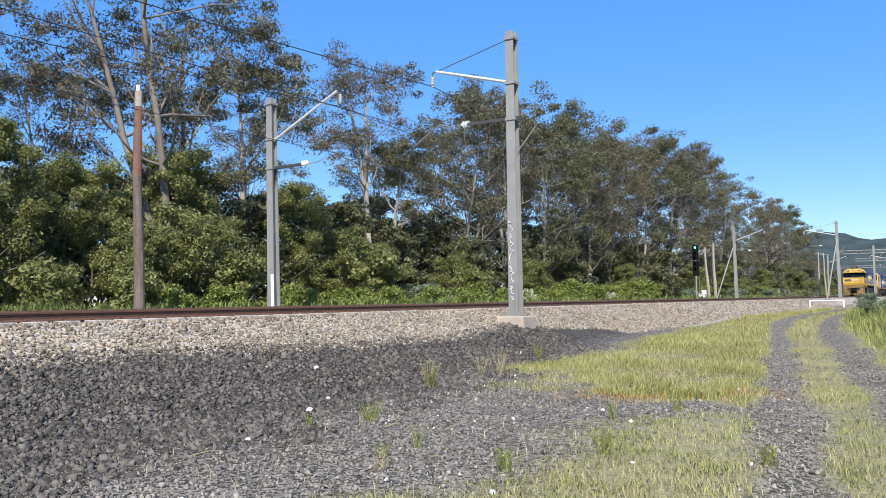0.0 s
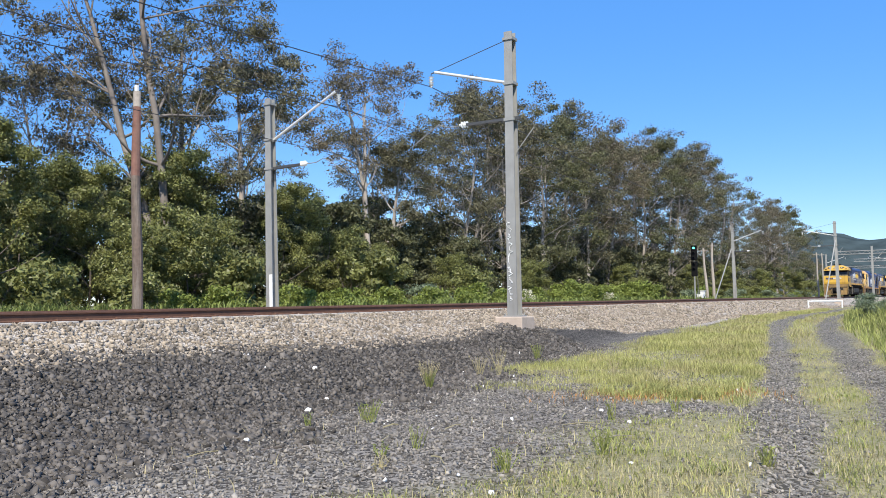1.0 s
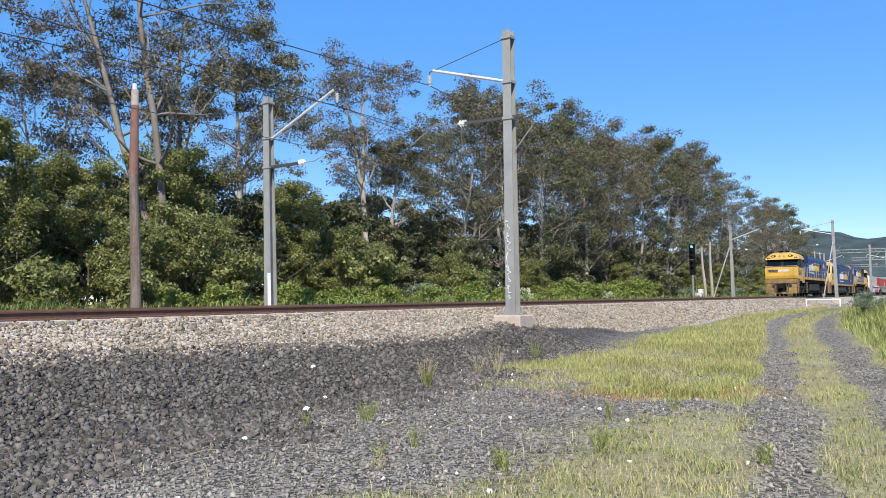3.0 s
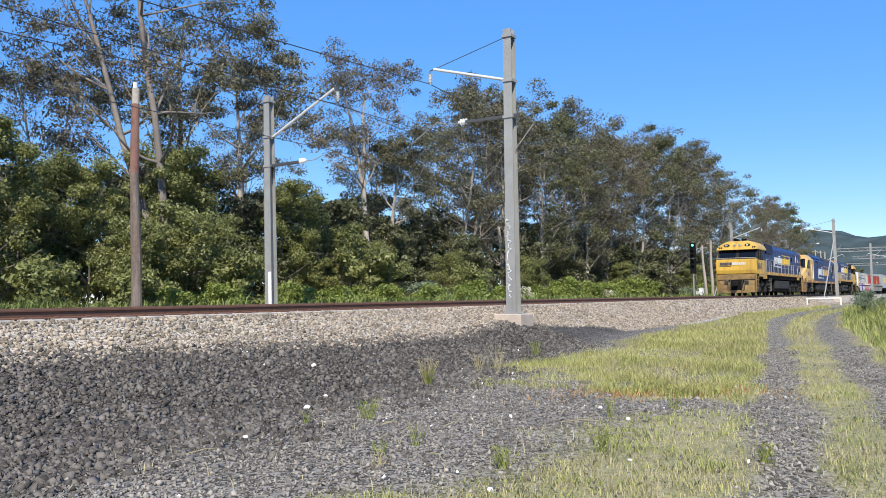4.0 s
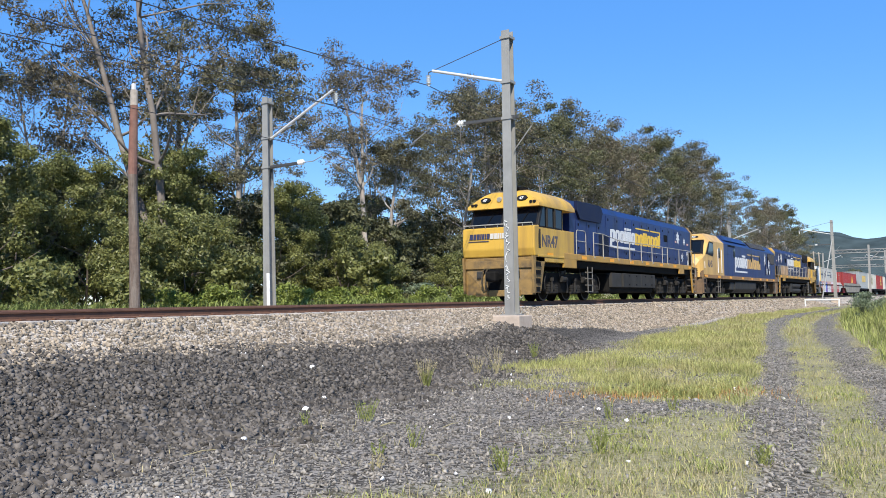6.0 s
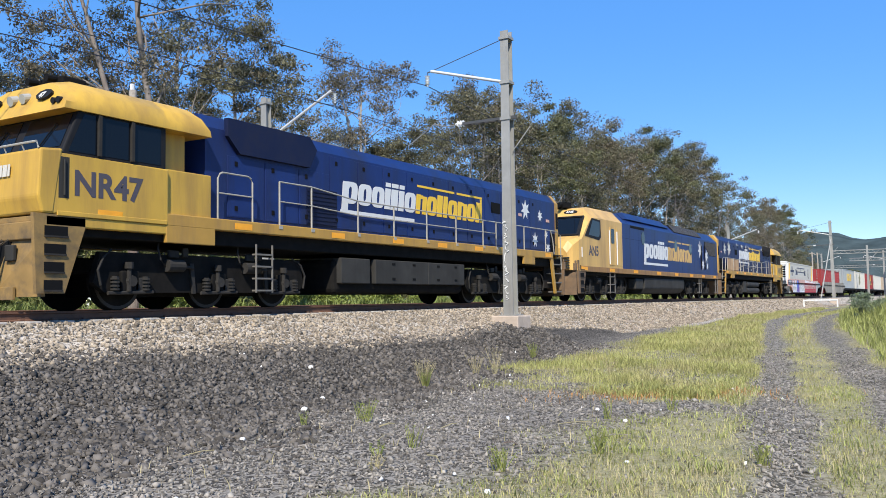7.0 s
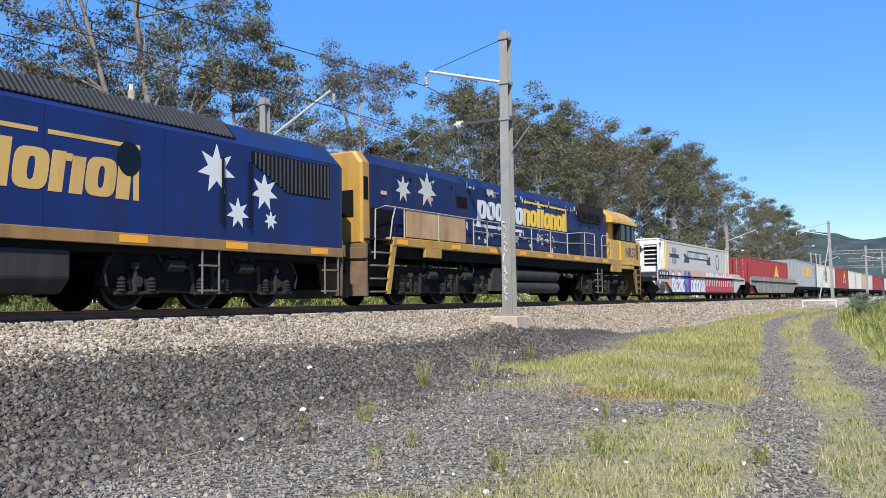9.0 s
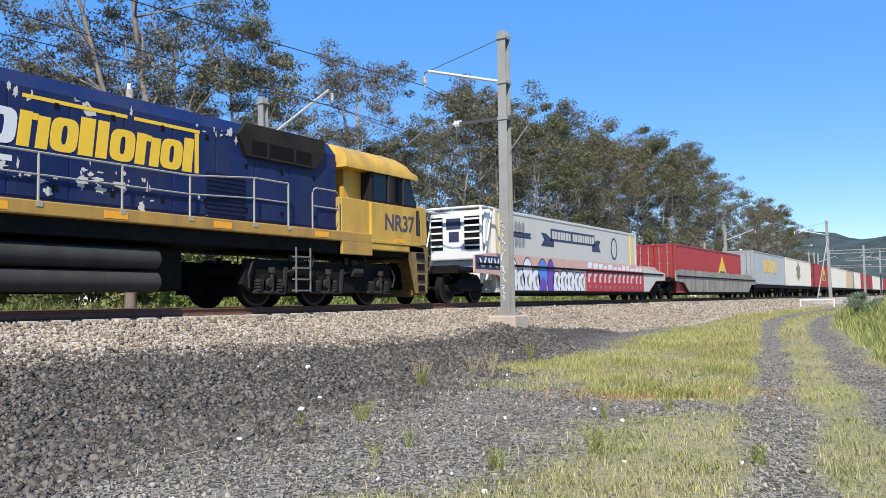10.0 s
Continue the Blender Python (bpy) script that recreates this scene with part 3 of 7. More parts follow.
    for k, x, y, s in [(0, -31, 18.0, 0.88), (0, -31, 13.5, 0.9), (0, -32, 23.0, 0.8), (1, -27.5, 24.5, 0.9), (1, -27.0, 22.0, 0.75), (0, -35, 30.5, 1.0), (1, -28.5, 27.5, 0.85),
                       (2, -36, 24.0, 1.1), (2, -35, 35.0, 1.0), (0, -33, 37.5, 0.85), (1, -31, 40.0, 0.95), (1, -31, 43.5, 0.8), (2, -36, 46.0, 1.15), (2, -36, 52.5, 0.95),
                       (1, -31, 52.5, 0.75), (2, -34, 59.0, 0.9), (1, -30, 63.0, 0.75), (2, -33, 68.0, 0.9), (2, -33, 77.0, 0.9), (1, -30, 86.0, 0.8), (2, -32, 92.0, 1.0),
                       (2, -31, 101, 1.0), (1, -29, 108, 0.9), (2, -31, 116, 1.0), (1, -29, 126, 1.0), (2, -31, 138, 1.1), (1, -29, 150, 1.0), (2, -31, 165, 1.1), (0, -31, 178, 0.8),
                       (1, -29, 190, 1.1), (2, -31, 205, 1.1), (1, -29, 222, 1.1), (2, -30, 245, 1.2), (1, -29, 270, 1.3), (2, -29, 300, 1.4), (2, -36, 16.0, 1.3), (2, -34, 9.0, 1.4)]:
        if k in used and green[k].location.length > 1:
            plant_copy(green[k], x, y, rnd.uniform(0, 360), s)
        else:
            used.add(k)
            plant(green[k], x, y, rnd.uniform(0, 360), s)
    # the thicket behind: its shade is in the dark leaf colour, backing the gaps
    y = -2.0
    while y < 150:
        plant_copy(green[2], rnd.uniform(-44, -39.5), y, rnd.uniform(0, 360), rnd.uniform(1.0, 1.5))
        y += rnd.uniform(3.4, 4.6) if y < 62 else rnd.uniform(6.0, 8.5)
    # low scrub along the line
    low_ones = [leafy_bush(51, 2.6, 1.7, 3200, 0.18, "leaf_bright", "shrub", "low yellow-green scrub beside the railway"),
                leafy_bush(52, 2.4, 2.3, 3300, 0.18, "leaf_bush", "shrub", "leafy green shrub beside the railway"),
                leafy_bush(53, 2.2, 1.6, 3600, 0.14, "leaf_grey", "shrub", "grey-green shrub beside the railway"),
                leafy_bush(54, 2.0, 1.4, 3000, 0.13, "leaf_bright", "flowering_shrub", "shrub with cream-white blossom beside the railway", flowers=1500)]
    seen = set()
    rows = [(1, -25.5, 25.8, 1.2), (1, -25.5, 17.0, 1.0), (1, -25.0, 20.3, 0.9), (0, -26.0, 34.0, 0.8), (0, -26.0, 37.0, 0.85), (3, -25.0, 33.0, 0.5), (0, -24.6, 21.6, 0.7), (0, -24.8, 24.0, 0.8), (0, -24.8, 28.5, 0.85), (0, -24.6, 31.0, 0.75), (0, -24.8, 39.5, 0.85), (0, -24.5, 43.0, 0.7), (0, -24.6, 48.0, 0.8), (2, -26.5, 42.0, 1.2), (0, -25.5, 45.5, 1.0),
            (3, -25.0, 51.0, 0.9), (0, -26.0, 55.0, 0.9), (0, -25.0, 59.0, 0.8), (3, -25.0, 66.5, 0.8), (1, -27.5, 49.0, 1.3), (1, -28.0, 39.0, 1.5), (2, -27.0, 30.5, 1.0)]
    y = 62.0
    while y < 300:
        rows.append((rnd.choice((0, 0, 1, 2, 0, 1)), rnd.uniform(-28.0, -25.0), y, rnd.uniform(0.7, 1.3)))
        y += rnd.uniform(1.8, 3.4) * (1 + y / 200)
    for k, x, y, s in rows:
        if k in seen:
            plant_copy(low_ones[k], x, y, rnd.uniform(0, 360), s)
        else:
            seen.add(k)
            plant(low_ones[k], x, y, rnd.uniform(0, 360), s)
    # the grey-green bush on the bank by the road
    plant(leafy_bush(57, 2.6, 1.5, 6000, 0.1, "leaf_grey", "shrub", "grey-green bush on the bank by the dirt road"), -2.9, 36.0, 0.0, 0.7, -0.15)


build_woods()


def build_hill():
    """A wooded ridge far off, where the line runs out of sight."""
    rnd = random.Random(3)
    n, m = 70, 12
    verts, faces = [], []
    for j in range(m):
        for i in range(n):
            x = -700 + 1500 * i / (n - 1)
            crest = 88 + 30 * math.exp(-((x + 215) / 55) ** 2) + 16 * math.exp(-((x + 95) / 60) ** 2) - 0.02 * (x + 200) * (x < -250) * -1
            u = j / (m - 1)
            z = crest * math.sin(u * math.pi / 2) ** 0.9 + 6 * noise.noise((x * 0.02, u * 6, 0)) * (u > 0.1) + 3.5 * noise.noise((x * 0.11, u * 20, 5)) * (u > 0.1)
            verts.append((x, 1400 + 260 * u, z - 4))
    for j in range(m - 1):
        for i in range(n - 1):
            faces.append((j * n + i, j * n + i + 1, (j + 1) * n + i + 1, (j + 1) * n + i))
    ob = raw("hill", verts, faces, "hill")
    ob.data.shade_smooth()
    tagged(ob, "forested hill on the horizon with haze blue in its colour", "hill", kind="structure")


build_hill()


# ---- loose stone and grass ----
CUBE = np.array([(-1, -1, -1), (1, -1, -1), (1, 1, -1), (-1, 1, -1), (-1, -1, 1), (1, -1, 1), (1, 1, 1), (-1, 1, 1)], float)
CUBE_F = np.array([(0, 3, 2, 1), (4, 5, 6, 7), (0, 1, 5, 4), (1, 2, 6, 5), (2, 3, 7, 6), (3, 0, 4, 7)])


OCTA = np.array([(1, 0, 0), (-1, 0, 0), (0, 1, 0), (0, -1, 0), (0, 0, 1), (0, 0, -1)], float)
OCTA_F = np.array([(0, 2, 4), (2, 1, 4), (1, 3, 4), (3, 0, 4), (2, 0, 5), (1, 2, 5), (3, 1, 5), (0, 3, 5)])


def stones(name, spots, sizes, material, label, seed, small=False):
    """Angular broken stones: chipped blocks, or eight-sided chips where small."""
    rng = np.random.default_rng(seed)
    n = len(spots)
    form, form_f = (OCTA, OCTA_F) if small else (CUBE, CUBE_F)
    k = len(form)
    pts = form[None] * (0.5 + 0.5 * rng.random((n, k, 1))) + rng.normal(size=(n, k, 3)) * 0.26
    pts *= (sizes[:, None] * (0.5 + 0.85 * rng.random((n, 3))))[:, None, :] * (0.75 if small else 0.5)
    q = rng.normal(size=(n, 4))
    q /= np.linalg.norm(q, axis=1)[:, None]
    w, x, y, z = q.T
    R = np.stack([1 - 2 * (y * y + z * z), 2 * (x * y - z * w), 2 * (x * z + y * w), 2 * (x * y + z * w), 1 - 2 * (x * x + z * z), 2 * (y * z - x * w),
                  2 * (x * z - y * w), 2 * (y * z + x * w), 1 - 2 * (x * x + y * y)], 1).reshape(n, 3, 3)
    pts = np.einsum("nij,nkj->nki", R, pts) + np.asarray(spots)[:, None, :]
    f = (form_f[None] + k * np.arange(n)[:, None, None]).reshape(-1, form_f.shape[1])
    ob = fast_mesh(name, pts.reshape(-1, 3), f, material)
    return tagged(ob, label, "gravel", kind="stuff")


def build_stones():
    rnd = random.Random(11)
    spots, sizes = [], []
    while len(spots) < 25000:
        u = rnd.random()
        y = 3 + 37 * u ** 1.4
        x = rnd.uniform(-13.45, -9.0)
        e = pale_edge(y)
        if x > e + 0.25 * rnd.random() ** 2 + (0.35 * rnd.random() ** 3 if y < 9 else 0):
            continue
        spots.append((x, y, ground_z(x, y) + rnd.uniform(-0.008, 0.018)))
        sizes.append(0.03 + 0.05 * rnd.random() ** 1.4)
    for _ in range(7000):
        y = 38 + 50 * rnd.random() ** 1.3
        x = rnd.uniform(-13.4, pale_edge(y) - 0.1)
        spots.append((x, y, ground_z(x, y) + rnd.uniform(-0.005, 0.02)))
        sizes.append(rnd.uniform(0.06, 0.11))
    stones("ballast", spots, np.array(sizes), "pale_stone", "pale crushed-stone ballast beside the rails", 1)
    spots, sizes, fine, fine_sizes = [], [], [], []
    while len(spots) + len(fine) < 54000:
        y = 3.2 + 20 * rnd.random() ** 1.35
        x = rnd.uniform(-11.6, 1.5)
        if x < pale_edge(y) - 0.25 or rnd.random() < grassy(x, y) * 1.15:
            continue
        row = (x, y, ground_z(x, y) + rnd.uniform(-0.004, 0.012))
        if rnd.random() < fineness(x, y):
            fine.append(row)
            fine_sizes.append(0.017 + 0.032 * rnd.random() ** 2)
            continue
        spots.append(row)
        sizes.append(0.026 + 0.06 * rnd.random() ** 1.7)
    stones("grey_gravel", fine, np.array(fine_sizes), "grey_stone", "fine grey trodden gravel", 4, True)
    stones("dark_gravel", spots, np.array(sizes), "dark_stone", "dark grey crushed stone on the embankment", 2)
    spots, sizes = [], []
    for i in range(70):
        y = 4 + 16 * rnd.random()
        x = rnd.uniform(-11, -1)
        spots.append((x, y, ground_z(x, y) + 0.015))
        sizes.append(rnd.uniform(0.02, 0.045))
    stones("pale_pebbles", spots, np.array(sizes), "white_stone", "white pebbles strewn over dark gravel", 3)


build_stones()


def blades(name, rows, material, label, seed, width=0.006):
    """rows: x, y, height. Each blade bends over in two steps."""
    rng = np.random.default_rng(seed)
    r = np.array(rows)
    n = len(r)
    z = np.array([ground_z(a, b) for a, b, _ in rows]) - 0.01
    p0 = np.stack([r[:, 0], r[:, 1], z], 1)
    a = rng.random(n) * 2 * np.pi
    way = np.stack([np.cos(a), np.sin(a), np.zeros(n)], 1)
    side = np.stack([-np.sin(a), np.cos(a), np.zeros(n)], 1)
    h = r[:, 2][:, None]
    bend = (0.2 + 0.95 * rng.random(n))[:, None]
    w = (width * (0.7 + 0.8 * rng.random(n)) * np.maximum(1, np.linalg.norm(p0, axis=1) / 20))[:, None]
    up = np.array((0, 0, 1.0))
    p1 = p0 + up * h * 0.6 + way * h * bend * 0.35
    p2 = p0 + up * h * 0.95 + way * h * bend
    v = np.stack([p0 - side * w, p0 + side * w, p1 + side * w * 0.8, p1 - side * w * 0.8, p2], 1).reshape(-1, 3)
    k = np.arange(n)[:, None] * 5
    f = np.concatenate([k + np.array([[0, 1, 2]]), k + np.array([[0, 2, 3]]), k + np.array([[3, 2, 4]])])
    ob = fast_mesh(name, v, f, material)
    return tagged(ob, label, "grass", kind="stuff")


def build_grass():
    rnd = random.Random(21)

    def sow(n, x0, x1, y0, y1, power, h0, h1, keep):
        rows = []
        tries = 0
        while len(rows) < n and tries < n * 30:
            tries += 1
            y = y0 + (y1 - y0) * rnd.random() ** power
            x = rnd.uniform(x0, x1)
            g = grassy(x, y)
            if rnd.random() > g * keep(x, y):
                continue
            rows.append((x, y, rnd.uniform(h0, h1) * (0.3 + 0.9 * abs(noise.noise((x * 1.5, y * 1.5, 2))) + 0.5 * g)))
        return rows
    blades("grass", sow(64000, -5.5, 3.5, 5.0, 24, 1.4, 0.025, 0.085, lambda x, y: 1.0), "grass", "short rough green and straw grass", 1, 0.0034)
    blades("verge_grass", sow(66000, -9.8, -3.2, 13, 62, 1.4, 0.05, 0.19, lambda x, y: 1.0 if x - road_x(y) < -1.0 else 0.15), "grass", "knee-high green and straw verge grass", 2, 0.0032)
    blades("green_tufts", sow(9000, -5.0, 3.5, 5.0, 17, 1.3, 0.04, 0.13, lambda x, y: smooth01(0.0, 0.6, noise.noise((x * 1.6, y * 1.6, 12)) + 0.35 * noise.noise((x * 5, y * 5, 2)) + 0.1 * smooth01(-1.0, -4.0, x))), "grass_green", "thicker green tufts among short grass", 8, 0.004)
    blades("bank_grass", sow(26000, -5.5, 3, 17, 62, 1.1, 0.16, 0.5, lambda x, y: 1.0 if x - road_x(y) > 1.35 else 0.0), "grass_green", "lush tall grass on the bank", 3, 0.007)
    blades("far_grass", sow(24000, -27.5, -22.9, 14, 130, 1.4, 0.3, 0.65, lambda x, y: 0.25 + 0.75 * smooth01(-0.1, 0.3, noise.noise((x * 0.3, y * 0.3, 6)))), "grass_lush", "tall weeds along the far side of the line", 4, 0.012)
    blades("dry_grass", sow(36000, -9.8, 3.5, 5.0, 45, 1.5, 0.03, 0.12, lambda x, y: smooth01(-0.15, 0.35, noise.noise((x * 0.5, y * 0.35, 7)))), "straw", "dry straw-coloured grass among the green", 7, 0.003)
    rows = []
    while len(rows) < 900:
        x, y = rnd.gauss(-4.0, 0.75), rnd.gauss(13.3, 0.42)
        y += 0.45 * (x + 4.2)
        rows.append((x, y, rnd.uniform(0.04, 0.13)))
    blades("rusty_grass", rows, "rust_grass", "patch of dead orange-brown grass", 5, 0.005)
    rows = []
    for i in range(700):
        y = 5 + 13 * rnd.random()
        x = rnd.uniform(-7.5, 0.5)
        rows.append((x, y, rnd.uniform(0.05, 0.14)))
    blades("dry_straw", rows, "straw", "scattered dry straw stalks", 6, 0.004)


build_grass()


# ---- train ----
SPEED = 18.97
TRAIN_X = TRACK_X[0]
STEPS = (0.0, 0.1, 0.2, 0.5, 1, 2, 3, 4, 5, 6, 7, 8, 9, 9.5, 9.8, 9.9, 10.0)
GRIME = (0.10, 0.075, 0.05)
M["yellow"] = mat("yellow", (0.55, 0.335, 0.052), 0.45, vary=0.10, scale=1.5, spec=0.35, dirt=(0.25, 0.145, 0.05), dscale=1.5, damt=0.8, streak=True)
M["cream_yellow"] = mat("cream_yellow", (0.60, 0.37, 0.112), 0.45, vary=0.08, scale=1.5, spec=0.35, dirt=(0.30, 0.17, 0.065), dscale=1.5, damt=0.75, streak=True)
M["sill_yellow"] = mat("sill_yellow", (0.42, 0.24, 0.045), 0.55, vary=0.12, scale=3, dirt=(0.22, 0.13, 0.06), dscale=2.5, damt=0.75, streak=True)
M["sill_brown"] = mat("sill_brown", (0.30, 0.16, 0.05), 0.6, vary=0.15, scale=3, dirt=(0.14, 0.08, 0.05), dscale=2.5, damt=0.8, streak=True)
M["blue"] = mat("blue", (0.010, 0.026, 0.122), 0.4, vary=0.15, scale=1.2, spec=0.22, dirt=(0.019, 0.018, 0.026), dscale=0.8, damt=0.9, streak=True)
M["blue_dark"] = mat("blue_dark", (0.009, 0.014, 0.045), 0.55, spec=0.15, vary=0.15, scale=2, dirt=(0.02, 0.02, 0.03), dscale=2, damt=0.6)
M["blue_worn"] = mat("blue_worn", (0.009, 0.020, 0.085), 0.5, vary=0.18, scale=1.2, spec=0.2, dirt=(0.045, 0.042, 0.055), dscale=1.3, damt=0.6, streak=True)
M["roof_grey"] = mat("roof_grey", (0.045, 0.047, 0.056), 0.7, vary=0.2, scale=2, dirt=(0.05, 0.045, 0.04))
# under, under_grey, bogie_fit and tread carry the shade below the deck in their colour
M["under"] = mat("under", (0.012, 0.0115, 0.011), 0.9, vary=0.3, scale=4, dirt=(0.019, 0.016, 0.014), dscale=4, damt=0.5, spec=0.08)
M["under_grey"] = mat("under_grey", (0.040, 0.039, 0.037), 0.8, vary=0.25, scale=2.5, spec=0.2, dirt=(0.02, 0.019, 0.017), dscale=2, damt=0.7, streak=True)
M["bogie_fit"] = mat("bogie_fit", (0.031, 0.029, 0.027), 0.85, spec=0.2, vary=0.3, scale=7, dirt=(0.03, 0.027, 0.025), dscale=6, damt=0.8)
M["plough_grime"] = mat("plough_grime", (0.25, 0.155, 0.05), 0.7, vary=0.25, scale=2.5, dirt=(0.055, 0.045, 0.036), dscale=2.2, damt=1.0)
M["plough_brown"] = mat("plough_brown", (0.16, 0.10, 0.055), 0.75, vary=0.25, scale=2.5, dirt=(0.05, 0.042, 0.036), dscale=2.2, damt=0.9)
M["hose"] = mat("hose", (0.06, 0.045, 0.028), 0.7)
M["tread"] = mat("tread", (0.022, 0.020, 0.019), 0.6, 0.2, vary=0.2)
M["black"] = mat("black", (0.009, 0.009, 0.0095), 0.8, spec=0.08)
# sooty steel; also the painted shade of the rear stair well
M["soot_shade"] = mat("soot_shade", (0.028, 0.024, 0.022), 0.85, vary=0.3, scale=2, spec=0.1, dirt=(0.012, 0.011, 0.011), dscale=1.5, damt=0.8)
M["step_steel"] = mat("step_steel", (0.15, 0.14, 0.125), 0.7, vary=0.2, scale=5, dirt=(0.08, 0.07, 0.06), dscale=5, damt=0.8)
M["gasket"] = mat("gasket", (0.014, 0.014, 0.016), 0.6, vary=0.15, spec=0.15)
M["glass"] = mat("glass", (0.005, 0.007, 0.011), 0.06, spec=0.25)
M["orange"] = mat("orange", (0.85, 0.36, 0.02), 0.5, vary=0.08)
M["star_white"] = mat("star_white", (0.66, 0.66, 0.66), 0.5, vary=0.06, scale=3, dirt=(0.5, 0.5, 0.5), dscale=3, damt=0.4)
M["logo_yellow"] = mat("logo_yellow", (0.80, 0.50, 0.03), 0.5, vary=0.06)
M["letter"] = mat("letter", (0.07, 0.06, 0.075), 0.55)
M["handrail"] = mat("handrail", (0.33, 0.315, 0.28), 0.6, vary=0.15, scale=6, dirt=(0.3, 0.26, 0.2), dscale=4)
M["tan"] = mat("tan", (0.50, 0.32, 0.17), 0.7, vary=0.2, scale=1.6, dirt=(0.19, 0.09, 0.04), dscale=1.1, damt=1.0, streak=True)
M["white_box"] = mat("white_box", (0.54, 0.52, 0.465), 0.5, vary=0.05, scale=1.2, dirt=(0.55, 0.50, 0.40), dscale=1.4, damt=0.45, streak=True)
M["red_box"] = mat("red_box", (0.29, 0.03, 0.03), 0.5, vary=0.1, scale=1.5, dirt=(0.2, 0.04, 0.035), dscale=1.5, damt=0.4, streak=True)
M["dark_red_box"] = mat("dark_red_box", (0.26, 0.03, 0.03), 0.55, vary=0.1, scale=1.5)
M["grey_box"] = mat("grey_box", (0.29, 0.315, 0.33), 0.5, vary=0.07, scale=1.2, dirt=(0.26, 0.26, 0.25), dscale=1.4, damt=0.5, streak=True)
M["tan_box"] = mat("tan_box", (0.42, 0.33, 0.24), 0.6, vary=0.1, scale=1.2, dirt=(0.3, 0.22, 0.15))
M["wagon_dirt"] = mat("wagon_dirt", (0.29, 0.265, 0.22), 0.8, vary=0.3, scale=1.6, dirt=(0.09, 0.085, 0.075), dscale=2.5, damt=0.9, streak=True)
M["salmon"] = mat("salmon", (0.60, 0.36, 0.30), 0.6, vary=0.12, scale=2)
M["paint_white"] = mat("paint_white", (0.72, 0.72, 0.76), 0.6, vary=0.1, scale=3)
M["paint_blue"] = mat("paint_blue", (0.09, 0.22, 0.60), 0.6)
M["paint_purple"] = mat("paint_purple", (0.14, 0.05, 0.36), 0.6)
M["paint_red"] = mat("paint_red", (0.45, 0.03, 0.05), 0.6, vary=0.1)
M["paint_olive"] = mat("paint_olive", (0.24, 0.22, 0.12), 0.6)
M["navy"] = mat("navy", (0.03, 0.035, 0.08), 0.5)
M["lamp_lens"] = mat("lamp_lens", (0.36, 0.35, 0.31), 0.15, spec=0.8)
MOVERS = []
SPINNERS = []


def bev(bm, offset=0.03, seg=2):
    bmesh.ops.bevel(bm, geom=list(bm.edges), offset=offset, segments=seg, affect="EDGES", profile=0.5)
    return bm


def facing(s, X, y, z):
    """The place of a flat mark on a vehicle's side: u along the track as it is read, v up, w outward."""
    return Matrix(((0, 0, s, s * X), (s, 0, 0, y), (0, 1, 0, z), (0, 0, 0, 1)))


FRONT = Matrix(((1, 0, 0, 0), (0, 0, -1, 0), (0, 1, 0, 0), (0, 0, 0, 1)))


def slab(bm, m, uv, depth=0.004):
    a = [bm.verts.new(m @ Vector((u, v, -0.002))) for u, v in uv]
    b = [bm.verts.new(m @ Vector((u, v, depth))) for u, v in uv]
    n = len(uv)
    bm.faces.new(b)
    for i in range(n):
        bm.faces.new((a[i], a[(i + 1) % n], b[(i + 1) % n], b[i]))
    return bm


def rect(u0, u1, v0, v1, lean=0.0):
    return [(u0, v0), (u1, v0), (u1 + lean, v1), (u0 + lean, v1)]


def oval(cu, cv, a, b, n=18):
    return [(cu + a * math.cos(2 * math.pi * i / n), cv + b * math.sin(2 * math.pi * i / n)) for i in range(n)]


def star(cu, cv, r, n=7, turn=90):
    pts = []
    for i in range(2 * n):
        q = r if i % 2 == 0 else r * 0.46
        a = radians(turn + 180 * i / n)
        pts.append((cu + q * math.cos(a), cv + q * math.sin(a)))
    return pts


def star_mark(parent, s, X, y, z, r, material="star_white"):
    return part("star", slab(B(), facing(s, X, y, z), star(0, 0, r)), material, parent, "seven-pointed white star")


def lettering(body, m, size, material, parent, name="number", label=""):
    cu = bpy.data.curves.new(name, "FONT")
    cu.body, cu.size, cu.extrude, cu.offset = body, size, 0.003, size * 0.03
    tmp = new(name, cu)
    bpy.context.view_layer.update()
    me = bpy.data.meshes.new_from_object(tmp.evaluated_get(bpy.context.evaluated_depsgraph_get()))
    bpy.data.objects.remove(tmp)
    me.transform(m)
    me.materials.clear()
    me.materials.append(M[material])
    ob = new(name, me)
    ob.parent = parent
    if label:
        ob["label"] = label
    return ob


def ring_block(bm, m, u0, u1, v0, v1, slot, lean, depth=0.004):
    """A rounded upright block with a slot through it."""
    n = 20
    cu, cv = (u0 + u1) / 2, (v0 + v1) / 2
    rows = []
    for a, b, e, w in ((u1 - u0, v1 - v0, 0.55, -0.002), (u1 - u0, v1 - v0, 0.55, depth), (slot, (v1 - v0) * 0.56, 0.7, depth), (slot, (v1 - v0) * 0.56, 0.7, -0.002)):
        row = []
        for i in range(n):
            t = 2 * math.pi * i / n
            x, y = math.cos(t), math.sin(t)
            p = cu + a / 2 * math.copysign(abs(x) ** e, x)
            q = cv + b / 2 * math.copysign(abs(y) ** e, y)
            row.append(bm.verts.new(m @ Vector((p + lean * (q - v0) / (v1 - v0), q, w))))
        rows.append(row)
    for p, q in zip(rows, rows[1:]):
        for i in range(n):
            bm.faces.new((p[i], p[(i + 1) % n], q[(i + 1) % n], q[i]))
    return bm


